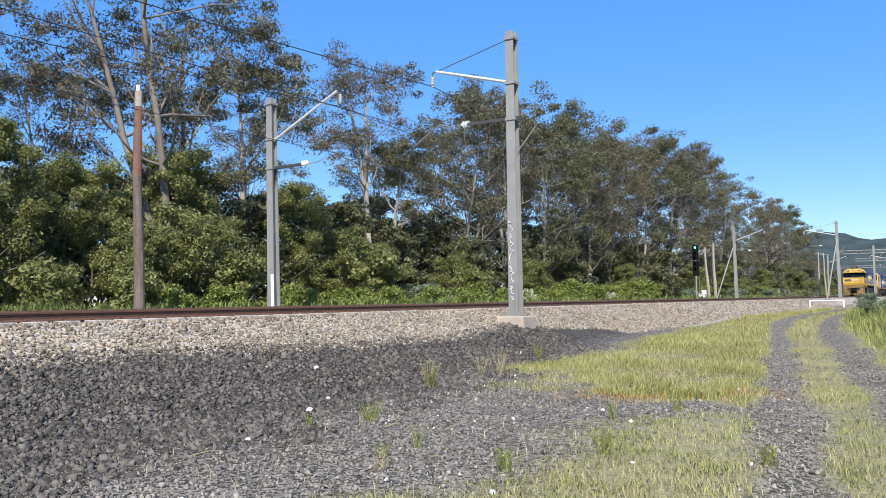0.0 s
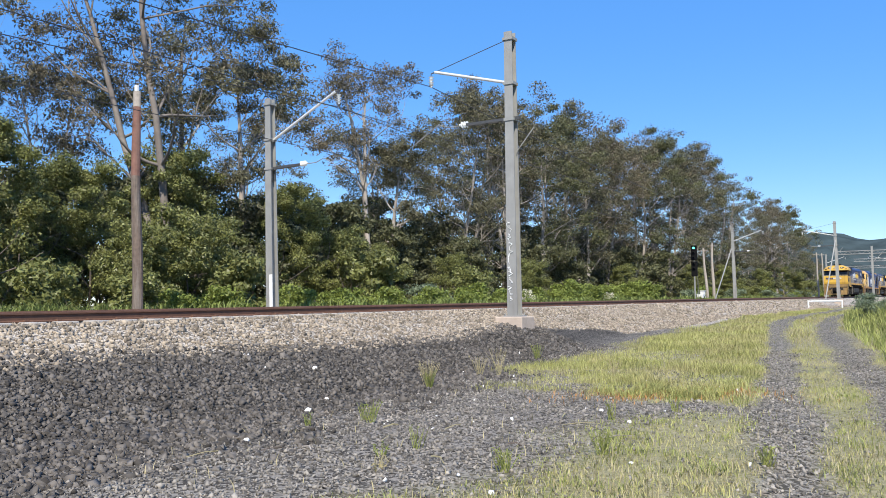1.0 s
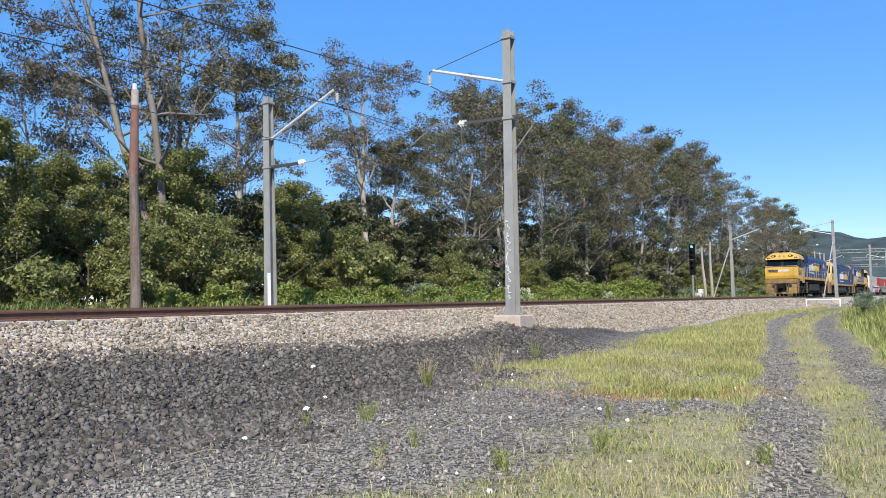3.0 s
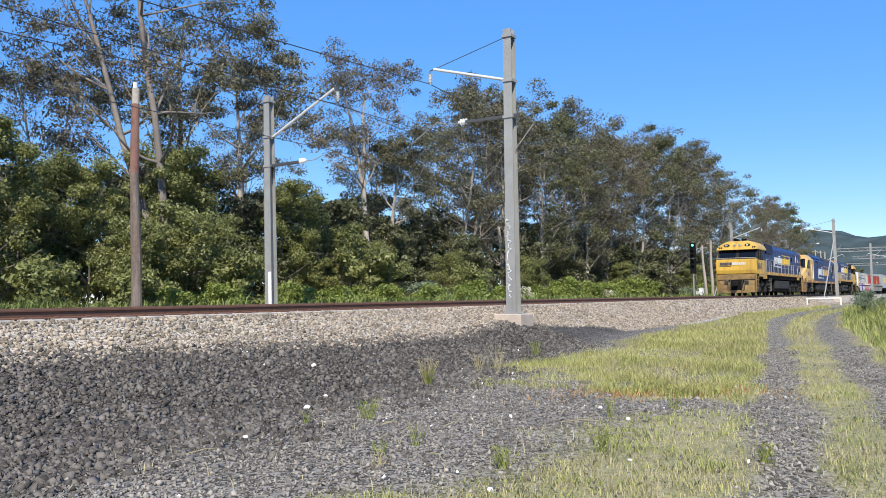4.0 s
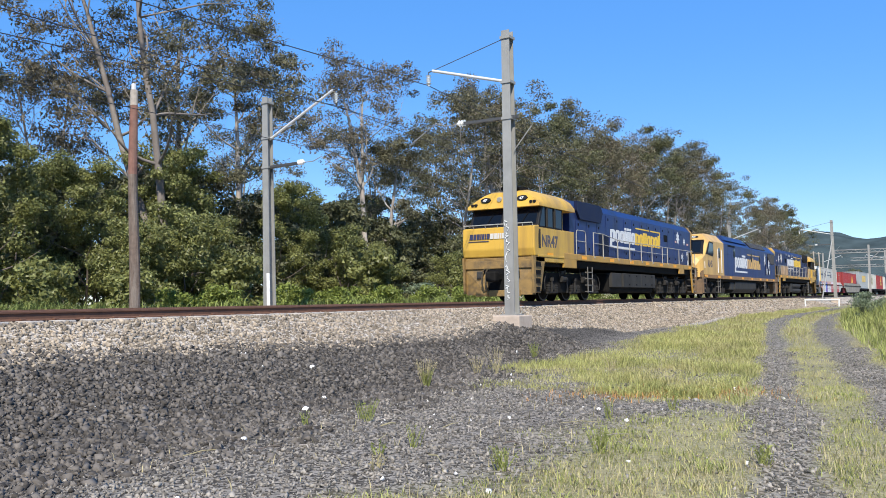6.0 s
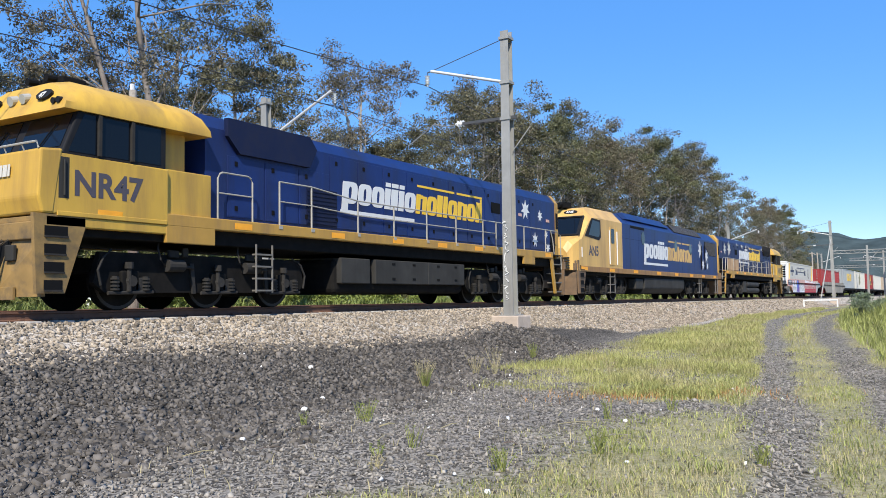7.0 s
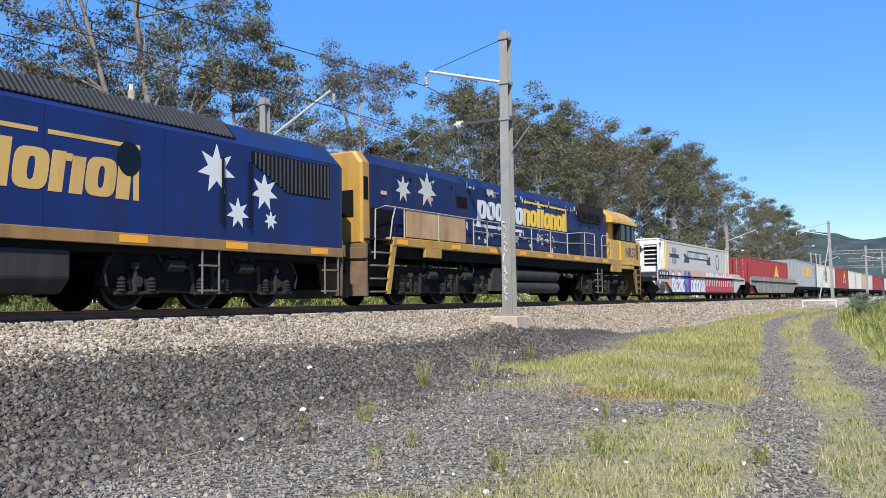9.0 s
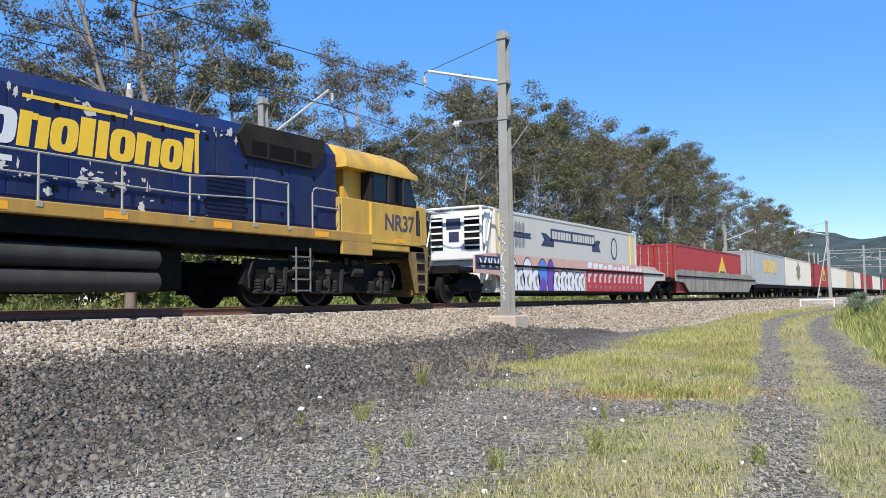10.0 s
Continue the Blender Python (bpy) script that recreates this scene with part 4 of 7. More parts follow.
def company_mark(parent, s, X, y, z, width, high, white="star_white", gold="logo_yellow"):
    """The operator's mark as plain slanted blocks: seven white, eight gold, with a bar under and a bar over."""
    m = facing(s, X, y, z)
    k = width / 6.92
    lean = 0.07 * k
    u = 0.0
    for w, drop, rise in ((0.62, -0.3, 0), (0.58, 0, 0), (0.56, 0, 0), (0.28, 0, 0.2), (0.36, 0, 0.2), (0.28, 0, 0.2), (0.56, 0, 0)):
        w *= k
        bm = B()
        if w > 0.5 * k:
            ring_block(bm, m, u, u + w * 0.95, 0, high, w * 0.2, lean)
            if drop:
                slab(bm, m, rect(u - 0.02 * k, u + w * 0.36, drop * high, high * 0.98, lean), 0.0048)
        else:
            slab(bm, m, rect(u, u + w * 0.86, 0, high, lean))
            slab(bm, m, rect(u + lean + 0.01, u + w * 0.86 + lean, high * 1.08, high * (1.08 + rise), lean * 0.2))
        part("letter_block", bm, white, parent, "white block letter")
        u += w
    bm = B()
    slab(bm, m, rect(-0.06 * k, u * 0.98, -0.46 * high, -0.3 * high))
    part("underline", bm, white, parent, "white painted bar")
    start = u
    for w, kind in ((0.56, 2), (0.54, 0), (0.34, 1), (0.27, 1), (0.55, 0), (0.56, 2), (0.54, 0), (0.28, 1)):
        w *= k
        bm = B()
        if kind == 2:
            slab(bm, m, rect(u, u + w * 0.38, 0, high, lean))
            slab(bm, m, rect(u + w * 0.57, u + w * 0.95, 0, high * 0.93, lean))
            slab(bm, m, rect(u + w * 0.38 + lean * 0.7, u + w * 0.57 + lean * 0.7, high * 0.78, high * 0.97, lean * 0.25))
        elif kind == 0:
            ring_block(bm, m, u, u + w * 0.95, 0, high, w * 0.2, lean)
        else:
            slab(bm, m, rect(u, u + w * 0.84, 0, high * 1.14, lean))
        part("letter_block", bm, gold, parent, "golden yellow block letter")
        u += w
    for a, b in ((0.1, 2.1), (2.25, (u - start) / k + 0.16)):
        part("overline", slab(B(), m, rect(start + a * k, start + b * k, high * 1.36, high * 1.47)), gold, parent, "golden yellow painted bar")
    part("end_bar", slab(B(), m, rect(u + 0.04 * k, u + 0.14 * k, 0.0, high * 1.345)), gold, parent, "golden yellow painted bar")


def wheelset(parent, y, r=0.53, gauge=1.507):
    bm = B()
    rod(bm, (-0.85, 0, 0), (0.85, 0, 0), 0.09, sides=10)
    for s in (-1, 1):
        c = s * gauge / 2
        rod(bm, (c - 0.065, 0, 0), (c + 0.065, 0, 0), r, sides=28)
        rod(bm, (c - s * 0.065 - 0.015, 0, 0), (c - s * 0.065 + 0.015, 0, 0), r + 0.028, sides=28)
        rod(bm, (c + s * 0.05, 0, 0), (c + s * 0.16, 0, 0), 0.16, 0.12, sides=12)
        for i in range(3):
            a = 2 * math.pi * i / 3
            rod(bm, (c + s * 0.06, math.cos(a) * r * 0.55, math.sin(a) * r * 0.55), (c + s * 0.075, math.cos(a) * r * 0.55, math.sin(a) * r * 0.55), 0.07, sides=8)
    ob = part("wheelset", bm, "under", parent)
    bm = B()
    for s in (-1, 1):
        c = s * gauge / 2 + s * 0.066
        for i in range(28):
            a, b = 2 * math.pi * i / 28, 2 * math.pi * (i + 1) / 28
            q = [(c, math.cos(a) * r * 0.97, math.sin(a) * r * 0.97), (c, math.cos(b) * r * 0.97, math.sin(b) * r * 0.97),
                 (c, math.cos(b) * r * 0.86, math.sin(b) * r * 0.86), (c, math.cos(a) * r * 0.86, math.sin(a) * r * 0.86)]
            lo = [bm.verts.new(v) for v in q]
            hi = [bm.verts.new((v[0] + s * 0.006, v[1], v[2])) for v in q]
            bm.faces.new(hi)
            for j in range(4):
                bm.faces.new((lo[j], lo[(j + 1) % 4], hi[(j + 1) % 4], hi[j]))
    part("rim", bm, "tread", ob, "worn steel rim, darkened as in shade")
    ob.location = (0, y, r)
    SPINNERS.append((ob, y, r))
    return ob


def bogie(parent, axles):
    """A three-axle bogie round the given axle places."""
    y0, y1 = axles[0] - 0.75, axles[-1] + 0.75
    for s in (-1, 1):
        bm = B()
        prism_x(bm, s * 0.98, s * 1.12, [(y0, 0.5), (y0 + 0.15, 1.06), (y1 - 0.15, 1.06), (y1, 0.5), (y1 - 0.25, 0.32), (y0 + 0.25, 0.32)])
        for a in axles:
            box(bm, s * 0.95, s * 1.2, a - 0.2, a + 0.2, 0.34, 0.72, 0.03)
        for a, b in zip(axles, axles[1:]):
            box(bm, s * 0.95, s * 1.1, (a + b) / 2 - 0.32, (a + b) / 2 + 0.32, 0.36, 0.62, 0.02)
        part("side_frame", bm, "under", parent, "black grimy cast-steel bogie side frame")
    bm = B()
    box(bm, -1.0, 1.0, y0 + 0.5, y1 - 0.5, 0.7, 0.95)
    box(bm, -0.7, 0.7, axles[0], axles[-1], 0.25, 0.7)
    part("bogie_frame", bm, "under", parent)
    for s in (-1, 1):
        for a in axles:
            for d in (-0.34, 0.34):
                bm = B()
                for j in range(4):
                    rod(bm, (s * 1.19, a + d, 0.36 + j * 0.065), (s * 1.19, a + d, 0.395 + j * 0.065), 0.085, sides=10)
                rod(bm, (s * 1.19, a + d, 0.36), (s * 1.19, a + d, 0.62), 0.06, sides=8)
                part("spring", bm, "bogie_fit", parent, "dusty coil spring")
            bm = B()
            rod(bm, (s * 1.13, a, 0.53), (s * 1.26, a, 0.53), 0.13, 0.1, sides=12)
            rod(bm, (s * 1.2, a - 0.5, 0.31), (s * 1.2, a + 0.5, 0.33), 0.035, sides=6)
            box(bm, s * 1.13, s * 1.2, a + 0.1, a + 0.3, 0.33, 0.6, 0.02)
            part("axle_box", bm, "bogie_fit", parent, "dusty axle box")
            bm = B()
            rod(bm, (s * 1.22, a - 0.06, 0.34), (s * 1.22, a - 0.06, 0.88), 0.045, sides=8)
            rod(bm, (s * 1.22, a - 0.06, 0.76), (s * 1.22, a - 0.06, 0.88), 0.08, sides=8)
            part("damper", bm, "bogie_fit", parent, "dusty vertical damper")
        for pts in ([(s * 1.15, y1 - 0.45, 1.1), (s * 1.2, y1 - 0.2, 0.95), (s * 1.22, y1 - 0.08, 0.7), (s * 1.2, y1 - 0.12, 0.42)],
                    [(s * 1.15, y0 + 0.35, 1.1), (s * 1.2, y0 + 0.15, 0.95), (s * 1.22, y0 + 0.02, 0.72), (s * 1.2, y0 + 0.1, 0.45)]):
            part("sand_pipe", path_rod(B(), pts, 0.024), "bogie_fit", parent)
        for a, b in zip(axles, axles[1:]):
            c = (a + b) / 2
            bm = rod(B(), (s * 1.2, c - 0.28, 0.84), (s * 1.2, c + 0.12, 0.84), 0.12, sides=14)
            rod(bm, (s * 1.2, c + 0.12, 0.84), (s * 1.2, c + 0.4, 0.80), 0.03, sides=6)
            part("brake_cylinder", bm, "bogie_fit", parent, "dusty brake cylinder")
            bm = B()
            prism_x(bm, s * 1.12, s * 1.17, [(c + 0.34, 0.9), (c + 0.44, 0.9), (c + 0.5, 0.3), (c + 0.42, 0.3)])
            part("brake_lever", bm, "bogie_fit", parent)
            part("brake_hose", path_rod(B(), [(s * 1.18, c - 0.3, 0.84), (s * 1.24, c - 0.45, 0.95), (s * 1.22, c - 0.5, 1.15), (s * 1.15, c - 0.42, 1.3)], 0.018), "bogie_fit", parent)
            bm = B()
            box(bm, s * 1.12, s * 1.2, c - 0.2, c + 0.05, 1.0, 1.14, 0.02)
            box(bm, s * 1.12, s * 1.18, c + 0.16, c + 0.3, 1.02, 1.2, 0.02)
            part("pipe_bracket", bm, "bogie_fit", parent)
    for a in axles:
        wheelset(parent, a)


def ladder(parent, s, y, z0, z1, w=0.5, n=4, material="step_steel"):
    bm = B()
    for d in (0, w):
        rod(bm, (s * 1.42, y + d, z0), (s * 1.42, y + d, z1), 0.022, sides=6)
    for i in range(n):
        z = z0 + (z1 - z0) * (i + 0.1) / n
        box(bm, s * 1.3, s * 1.44, y, y + w, z, z + 0.035)
    part("ladder", bm, material, parent, "dull steel access ladder")


def handrail_loop(parent, s, y0, y1, z0, z1, X=1.41):
    r = 0.13
    pts = [(s * X, y0, z0), (s * X, y0, z1 - r), (s * X, y0 + r * 0.4, z1 - r * 0.3), (s * X, y0 + r, z1), (s * X, y1 - r, z1), (s * X, y1 - r * 0.4, z1 - r * 0.3), (s * X, y1, z1 - r), (s * X, y1, z0)]
    bm = path_rod(B(), pts, 0.02)
    rod(bm, (s * X, y0, (z0 + z1) / 2 + 0.05), (s * X, y1, (z0 + z1) / 2 + 0.05), 0.016, sides=6)
    part("handrail", bm, "handrail", parent, "bent pale steel handrail")


def coupler(parent, y, way):
    bm = B()
    box(bm, -0.14, 0.14, y, y + way * 0.55, 0.78, 1.02, 0.03)
    box(bm, -0.2, 0.2, y + way * 0.4, y + way * 0.75, 0.72, 1.08, 0.05)
    part("coupler", bm, "under", parent, "black knuckle coupler")
    for x in (-0.55, -0.4, 0.42, 0.6):
        bm = path_rod(B(), [(x, y + way * 0.05, 1.25), (x * 1.02, y + way * 0.3, 1.1), (x, y + way * 0.38, 0.7), (x * 0.95, y + way * 0.3, 0.45), (x * 0.8, y + way * 0.25, 0.4)], 0.028)
        part("air_hose", bm, "hose", parent, "brown rubber brake hose")


def end_apron(parent, y, way, material):
    """Plough plate and buffer beam at a loco's end."""
    bm = B()
    box(bm, -1.42, 1.42, y, y + way * 0.12, 1.2, 1.5, 0.02)
    box(bm, -1.4, 1.4, y - way * 0.02, y + way * 0.05, 1.5, 1.6, 0.015)
    part("buffer_beam", bm, material, parent)
    bm = B()
    for s in (-1, 1):
        loft(bm, [[(s * 0.35, y + way * 0.2, 0.25), (s * 0.35, y + way * 0.26, 0.25), (s * 0.55, y + way * 0.06, 1.2), (s * 0.55, y, 1.2)],
                  [(s * 1.38, y - way * 0.05, 0.25), (s * 1.38, y + way * 0.02, 0.25), (s * 1.4, y + way * 0.04, 1.2), (s * 1.4, y, 1.2)]])
    box(bm, -0.9, 0.9, y + way * 0.16, y + way * 0.22, 0.2, 0.42, 0.01)
    part("plough", bm, material, parent, "dirty yellow plough plates")
    # solid black box: the shade of the hollow between the plough plates
    part("end_recess", box(B(), -0.62, 0.62, y + way * 0.02, y + way * 0.1, 0.42, 1.18), "black", parent)
    bm = B()
    for s in (-1, 1):
        box(bm, s * 0.62, s * 0.86, y + way * 0.12, y + way * 0.2, 0.85, 1.12, 0.02)
    pieces("multiple_unit_socket", bm, "under_grey", parent)
    coupler(parent, y, way)


def corner_steps(parent, s, y, material, span=0.85):
    """A stair well at a loco's corner: a plate with treads, recess shade as black blocks."""
    bm = B()
    prism_x(bm, s * 1.36, s * 1.44, [(y - 0.12, 1.62), (y + span, 1.62), (y + span, 1.42), (y + span * 0.55, 0.3), (y - 0.05, 0.3)])
    part("step_plate", bm, material, parent)
    for i in range(4):
        bm = B()
        z = 0.36 + i * 0.3
        a = y + 0.08
        b = y + 0.42 + 0.03 * i
        # no hollow here: a raised black block paints the recess shade
        box(bm, s * 1.38, s * 1.446, a, b, z, z + 0.16)
        part("step", bm, "black", parent, "black block painting the shade of a step recess")
        bm = B()
        box(bm, s * 1.38, s * 1.47, a, b, z - 0.03, z)
        part("tread", bm, "bogie_fit", parent)


def hood_ring(y, w=1.2, z0=1.8, shoulder=3.72, top=4.02, w2=0.96):
    return [(w, y, z0), (w, y, shoulder), (w2, y, top), (-w2, y, top), (-w, y, shoulder), (-w, y, z0)]


def hood_loco(y5, reverse, number, worn):
    """A cab-and-hood diesel with walkways. Cab front at 0, rear at L."""
    L = 21.7
    s = -1 if reverse else 1
    root = empty("locomotive", ("weathered blue and yellow diesel locomotive with peeling paint, cab trailing" if worn else "blue and yellow hood diesel locomotive leading the train on rails"), "locomotive", "locomotives")
    blue = "blue_worn" if worn else "blue"
    # frame and sill
    bm = B()
    box(bm, -1.3, 1.3, 0.3, L - 0.1, 1.28, 1.6, 0.02)
    part("underframe", bm, "under", root)
    bm = B()
    box(bm, -1.45, 1.45, 2.5, L - 1.12, 1.58, 1.82, 0.02)
    for q in (-1, 1):
        box(bm, q * 1.36, q * 1.448, 2.5, 3.75, 1.26, 1.6, 0.015)
        box(bm, q * 1.36, q * 1.448, L - 3.6, L - 2.7, 1.32, 1.6, 0.015)
    part("sill", bm, "sill_yellow", root, "dirty yellow side sill")
    for y in (1.0, 4.3, 7.5, 10.1, 12.4, 14.6, 17.0, 19.9):
        bm = B()
        box(bm, s * 1.44, s * 1.457, y, y + 0.5, 1.63, 1.76)
        part("reflector", bm, "orange", root, "orange reflective panel")
    # cab
    bm = B()
    prism_x(bm, -1.45, 1.45, [(0.12, 1.62), (0.1, 2.66), (0.35, 2.66), (2.55, 2.66), (2.55, 1.6)])
    part("cab_side", bev(bm, 0.03), "yellow", root)
    bm = B()
    prism_x(bm, -1.46, 1.46, [(-0.08, 1.62), (-0.16, 1.9), (-0.12, 2.7), (0.3, 2.74), (0.14, 1.62)])
    part("nose", bev(bm, 0.04), "yellow", root)
    bm = B()
    box(bm, -1.462, 1.462, 0.2, 2.52, 1.6, 1.68, 0.01)
    box(bm, -1.44, 1.44, 0.0, 2.55, 1.42, 1.6, 0.02)
    part("cab_skirt", bm, "yellow", root)
    bm = B()
    prism_x(bm, -1.41, 1.41, [(0.28, 2.64), (0.62, 3.46), (2.52, 3.46), (2.52, 2.64)])
    part("cab_window_band", bev(bm, 0.03), "gasket", root, "black window surround")
    for q in (-1, 1):
        for a, b, c, d in ((0.42, 0.98, 0.72, 0.98), (1.08, 1.66, 1.08, 1.66), (1.78, 2.38, 1.78, 2.38)):
            bm = B()
            loft(bm, [[(q * 1.395, a, 2.72), (q * 1.395, b, 2.72), (q * 1.395, d, 3.4), (q * 1.395, c, 3.4)], [(q * 1.417, a, 2.72), (q * 1.417, b, 2.72), (q * 1.417, d, 3.4), (q * 1.417, c, 3.4)]])
            part("side_window", bm, "glass", root, "dark cab side window")
        for a in (1.02, 1.72):
            part("window_deflector", box(B(), q * 1.41, q * 1.47, a - 0.03, a + 0.03, 2.7, 3.42), "bogie_fit", root)
    tilt = math.atan2(0.34, 0.82)
    for a, b in ((-1.3, -0.12), (0.12, 1.3)):
        bm = B()
        def on(x, z, out):
            y = 0.28 + (z - 2.64) * 0.34 / 0.82
            return (x, y - out * math.cos(tilt), z + out * math.sin(tilt))
        loft(bm, [[on(a, 2.8, 0.0), on(b, 2.8, 0.0), on(b, 3.4, 0.0), on(a, 3.4, 0.0)], [on(a, 2.8, 0.012), on(b, 2.8, 0.012), on(b, 3.4, 0.012), on(a, 3.4, 0.012)]])
        part("windscreen", bm, "glass", root, "dark sloping windscreen")
        bm = B()
        rod(bm, on((a + b) / 2, 2.8, 0.03), on((a + b) / 2 + 0.25, 3.25, 0.03), 0.012, sides=5)
        part("wiper", bm, "black", root)
    bm = B()
    path_rod(bm, [(-1.4, -0.12, 2.7), (-1.4, -0.16, 2.80), (1.4, -0.16, 2.80), (1.4, -0.12, 2.7)], 0.02)
    for x in (-1.0, -0.5, 0, 0.5, 1.0):
        rod(bm, (x, -0.11, 2.68), (x, -0.16, 2.80), 0.014, sides=6)
    part("front_handrail", bm, "handrail", root, "pale handrail across the nose")
    # roof and visor
    bm = B()

    def roof_ring(y, k, dz):
        return [(1.47, y, 3.44), (1.47, y, 3.56), (1.34 * k, y, 3.80 + dz * 0.6), (1.05 * k, y, 4.0 + dz), (0.7 * k, y, 4.12 + dz), (-0.7 * k, y, 4.12 + dz), (-1.05 * k, y, 4.0 + dz),
                (-1.34 * k, y, 3.80 + dz * 0.6), (-1.47, y, 3.56), (-1.47, y, 3.44)]
    front = [(x, 0.30 + max(0.0, z - 3.5) * 0.55, z) for x, y, z in roof_ring(0, 0.9, -0.08)]
    mid = [(x, 0.5 + max(0.0, z - 3.5) * 0.7, z) for x, y, z in roof_ring(0, 1.0, 0.0)]
    back = [(x, 3.62 - max(0.0, z - 3.5) * 0.5, z) for x, y, z in roof_ring(0, 1.0, 0.0)]
    loft(bm, [front, mid, roof_ring(1.4, 1, 0), roof_ring(2.5, 1, 0), roof_ring(2.53, 0.99, -0.01), roof_ring(2.56, 1, 0), back])
    part("cab_roof", bm, "yellow", root, "rounded yellow cab roof", smooth=True)
    for x in (-0.75, 0.75):
        bm = B()
        slab(bm, Matrix.Translation((x, 0.44, 3.76)) @ pose(0, 0, 0, -28) @ FRONT, oval(0, 0, 0.22, 0.11, 8), 0.05)
        part("number_box", bm, "gasket", root, "black oval number box")
        lettering("".join(c for c in number if c.isdigit()), Matrix.Translation((x - 0.1, 0.349, 3.718)) @ pose(0, 0, 0, -28) @ FRONT, 0.16, "star_white", root)
    bm = B()
    for x in (-0.18, 0.18):
        rod(bm, (x, 0.50, 3.80), (x, 0.36, 3.76), 0.09, sides=14)
    pieces("headlight", bm, "lamp_lens", root, "twin round headlights")
    bm = B()
    for x in (-1.2, 1.2):
        for d in (-0.07, 0.07):
            rod(bm, (x + d, 0.5, 3.62), (x + d, 0.30, 3.6), 0.055, sides=10)
    pieces("marker_light", bm, "gasket", root)
    bm = B()
    for x in (-0.3, 0.25):
        box(bm, x, x + 0.3, 0.9, 1.4, 4.1, 4.26, 0.03)
        rod(bm, (x + 0.1, 0.7, 4.2), (x + 0.1, 1.3, 4.24), 0.07, 0.04, sides=10)
    part("horn", bm, "black", root, "black roof horns")
    # behind the cab
    bm = B()
    box(bm, -1.38, 1.38, 2.5, 3.7, 1.8, 2.68, 0.02)
    box(bm, -1.1, 1.1, 2.5, 3.25, 2.68, 3.46)
    part("cab_rear", bm, "yellow", root)
    bm = B()
    m = facing(s, 1.451, 0.5 if s > 0 else 1.95, 1.98)
    lettering(number, m, 0.6, "letter", root, "number", "dark painted running number")
    bm.free()
    if not reverse:
        m = Matrix.Translation((-1.15, -0.165, 2.28)) @ FRONT
        bm = B()
        u = 0.0
        for w in (0.14, 0.12, 0.12, 0.06, 0.09, 0.06, 0.12):
            slab(bm, m, rect(u, u + w, 0.0, 0.2, 0.02))
            u += w + 0.02
        slab(bm, m, rect(-0.04, u - 0.05, -0.09, -0.06))
        part("company_mark", bm, "navy", root, "dark block lettering on the nose")
        bm = B()
        for w in (0.14, 0.12, 0.08, 0.06, 0.13, 0.13, 0.12, 0.06):
            slab(bm, m, rect(u, u + w, 0.0, 0.2, 0.02))
            u += w + 0.02
        part("company_mark", bm, "white_box", root, "white block lettering on the nose")
    bm = B()
    for q in (-1, 1):
        rod(bm, (q * 1.47, 0.32, 1.95), (q * 1.47, 0.32, 2.55), 0.018, sides=6)
        box(bm, q * 1.44, q * 1.452, 0.22, 0.42, 1.9, 2.6)
    pieces("grab_iron", bm, "under_grey", root)
    for q in (-1, 1):
        corner_steps(root, q, -0.1, "plough_grime")
    end_apron(root, 0.0, -1, "plough_grime")
    end_apron(root, L, 1, "plough_brown")
    # hood
    bm = B()
    loft(bm, [hood_ring(3.7), hood_ring(9.0), hood_ring(15.0), hood_ring(L - 0.35)])
    hood = part("hood", bm, blue, root)
    bm = B()
    loft(bm, [hood_ring(L - 0.35, 1.215, 1.6, 3.73, 4.035, 0.97), hood_ring(L - 0.08, 1.215, 1.6, 3.73, 4.035, 0.97), hood_ring(L - 0.02, 1.15, 1.65, 3.68, 3.98, 0.92)])
    part("hood_end", bm, "sill_yellow", root, "grimy yellow hood end")
    # black boxes on the surface paint the shade inside the hood-end recesses
    for q in (-1, 1):
        part("end_opening", box(B(), q * 1.19, q * 1.222, L - 0.3, L - 0.1, 2.75, 3.35), "black", root)
        part("end_opening", box(B(), q * 0.3, q * 0.95, L - 0.1, L - 0.005, 2.3, 3.0), "black", root)
    for y, z in ((18.2, 3.0), (20.55, 2.95)):
        part("data_plate", box(B(), s * 1.2, s * 1.222, y, y + 0.25, z, z + 0.10), "salmon", root, "small faded red plate")
    for q in (-1, 1):
        bm = B()
        prism_x(bm, q * 1.18, q * 1.3, [(4.25, 3.98), (6.9, 3.98), (7.15, 3.7), (6.9, 3.26), (4.6, 3.26), (4.25, 3.6)])
        part("radiator_intake", bm, "soot_shade" if worn else "blue_dark", root, "dark intake housing under the roof edge")
        if worn:
            # raised black box painting the shade inside the intake
            part("intake_mouth", box(B(), q * 1.19, q * 1.304, 4.75, 6.75, 3.32, 3.62), "black", root)
            for d in (5.3, 6.2):
                part("intake_brace", box(B(), q * 1.2, q * 1.312, d, d + 0.07, 3.3, 3.66), "soot_shade", root)
        y = 4.3
        while y < L - 1.6:
            top = 3.2 if y < 7.2 else 3.66
            part("access_door", box(B(), q * 1.18, q * 1.2145, y + 0.02, y + 1.12, 1.9, top, 0.006), blue, hood)
            y += 1.14
        bm = B()
        y = 4.4
        for i in range(14):
            for z in (2.05, 3.45 if y > 7 else 3.0):
                box(bm, q * 1.2, q * 1.228, y + 0.12, y + 0.2, z, z + 0.1)
            y += 1.14
            if y > L - 1:
                break
        tagged(part("door_latch", bm, "black", hood), kind="stuff")
        bm = B()
        box(bm, q * 1.2, q * 1.222, 6.85, 8.0, 1.9, 2.8)
        for i in range(9):
            box(bm, q * 1.2, q * 1.236, 6.88, 7.97, 1.95 + i * 0.095, 1.98 + i * 0.095)
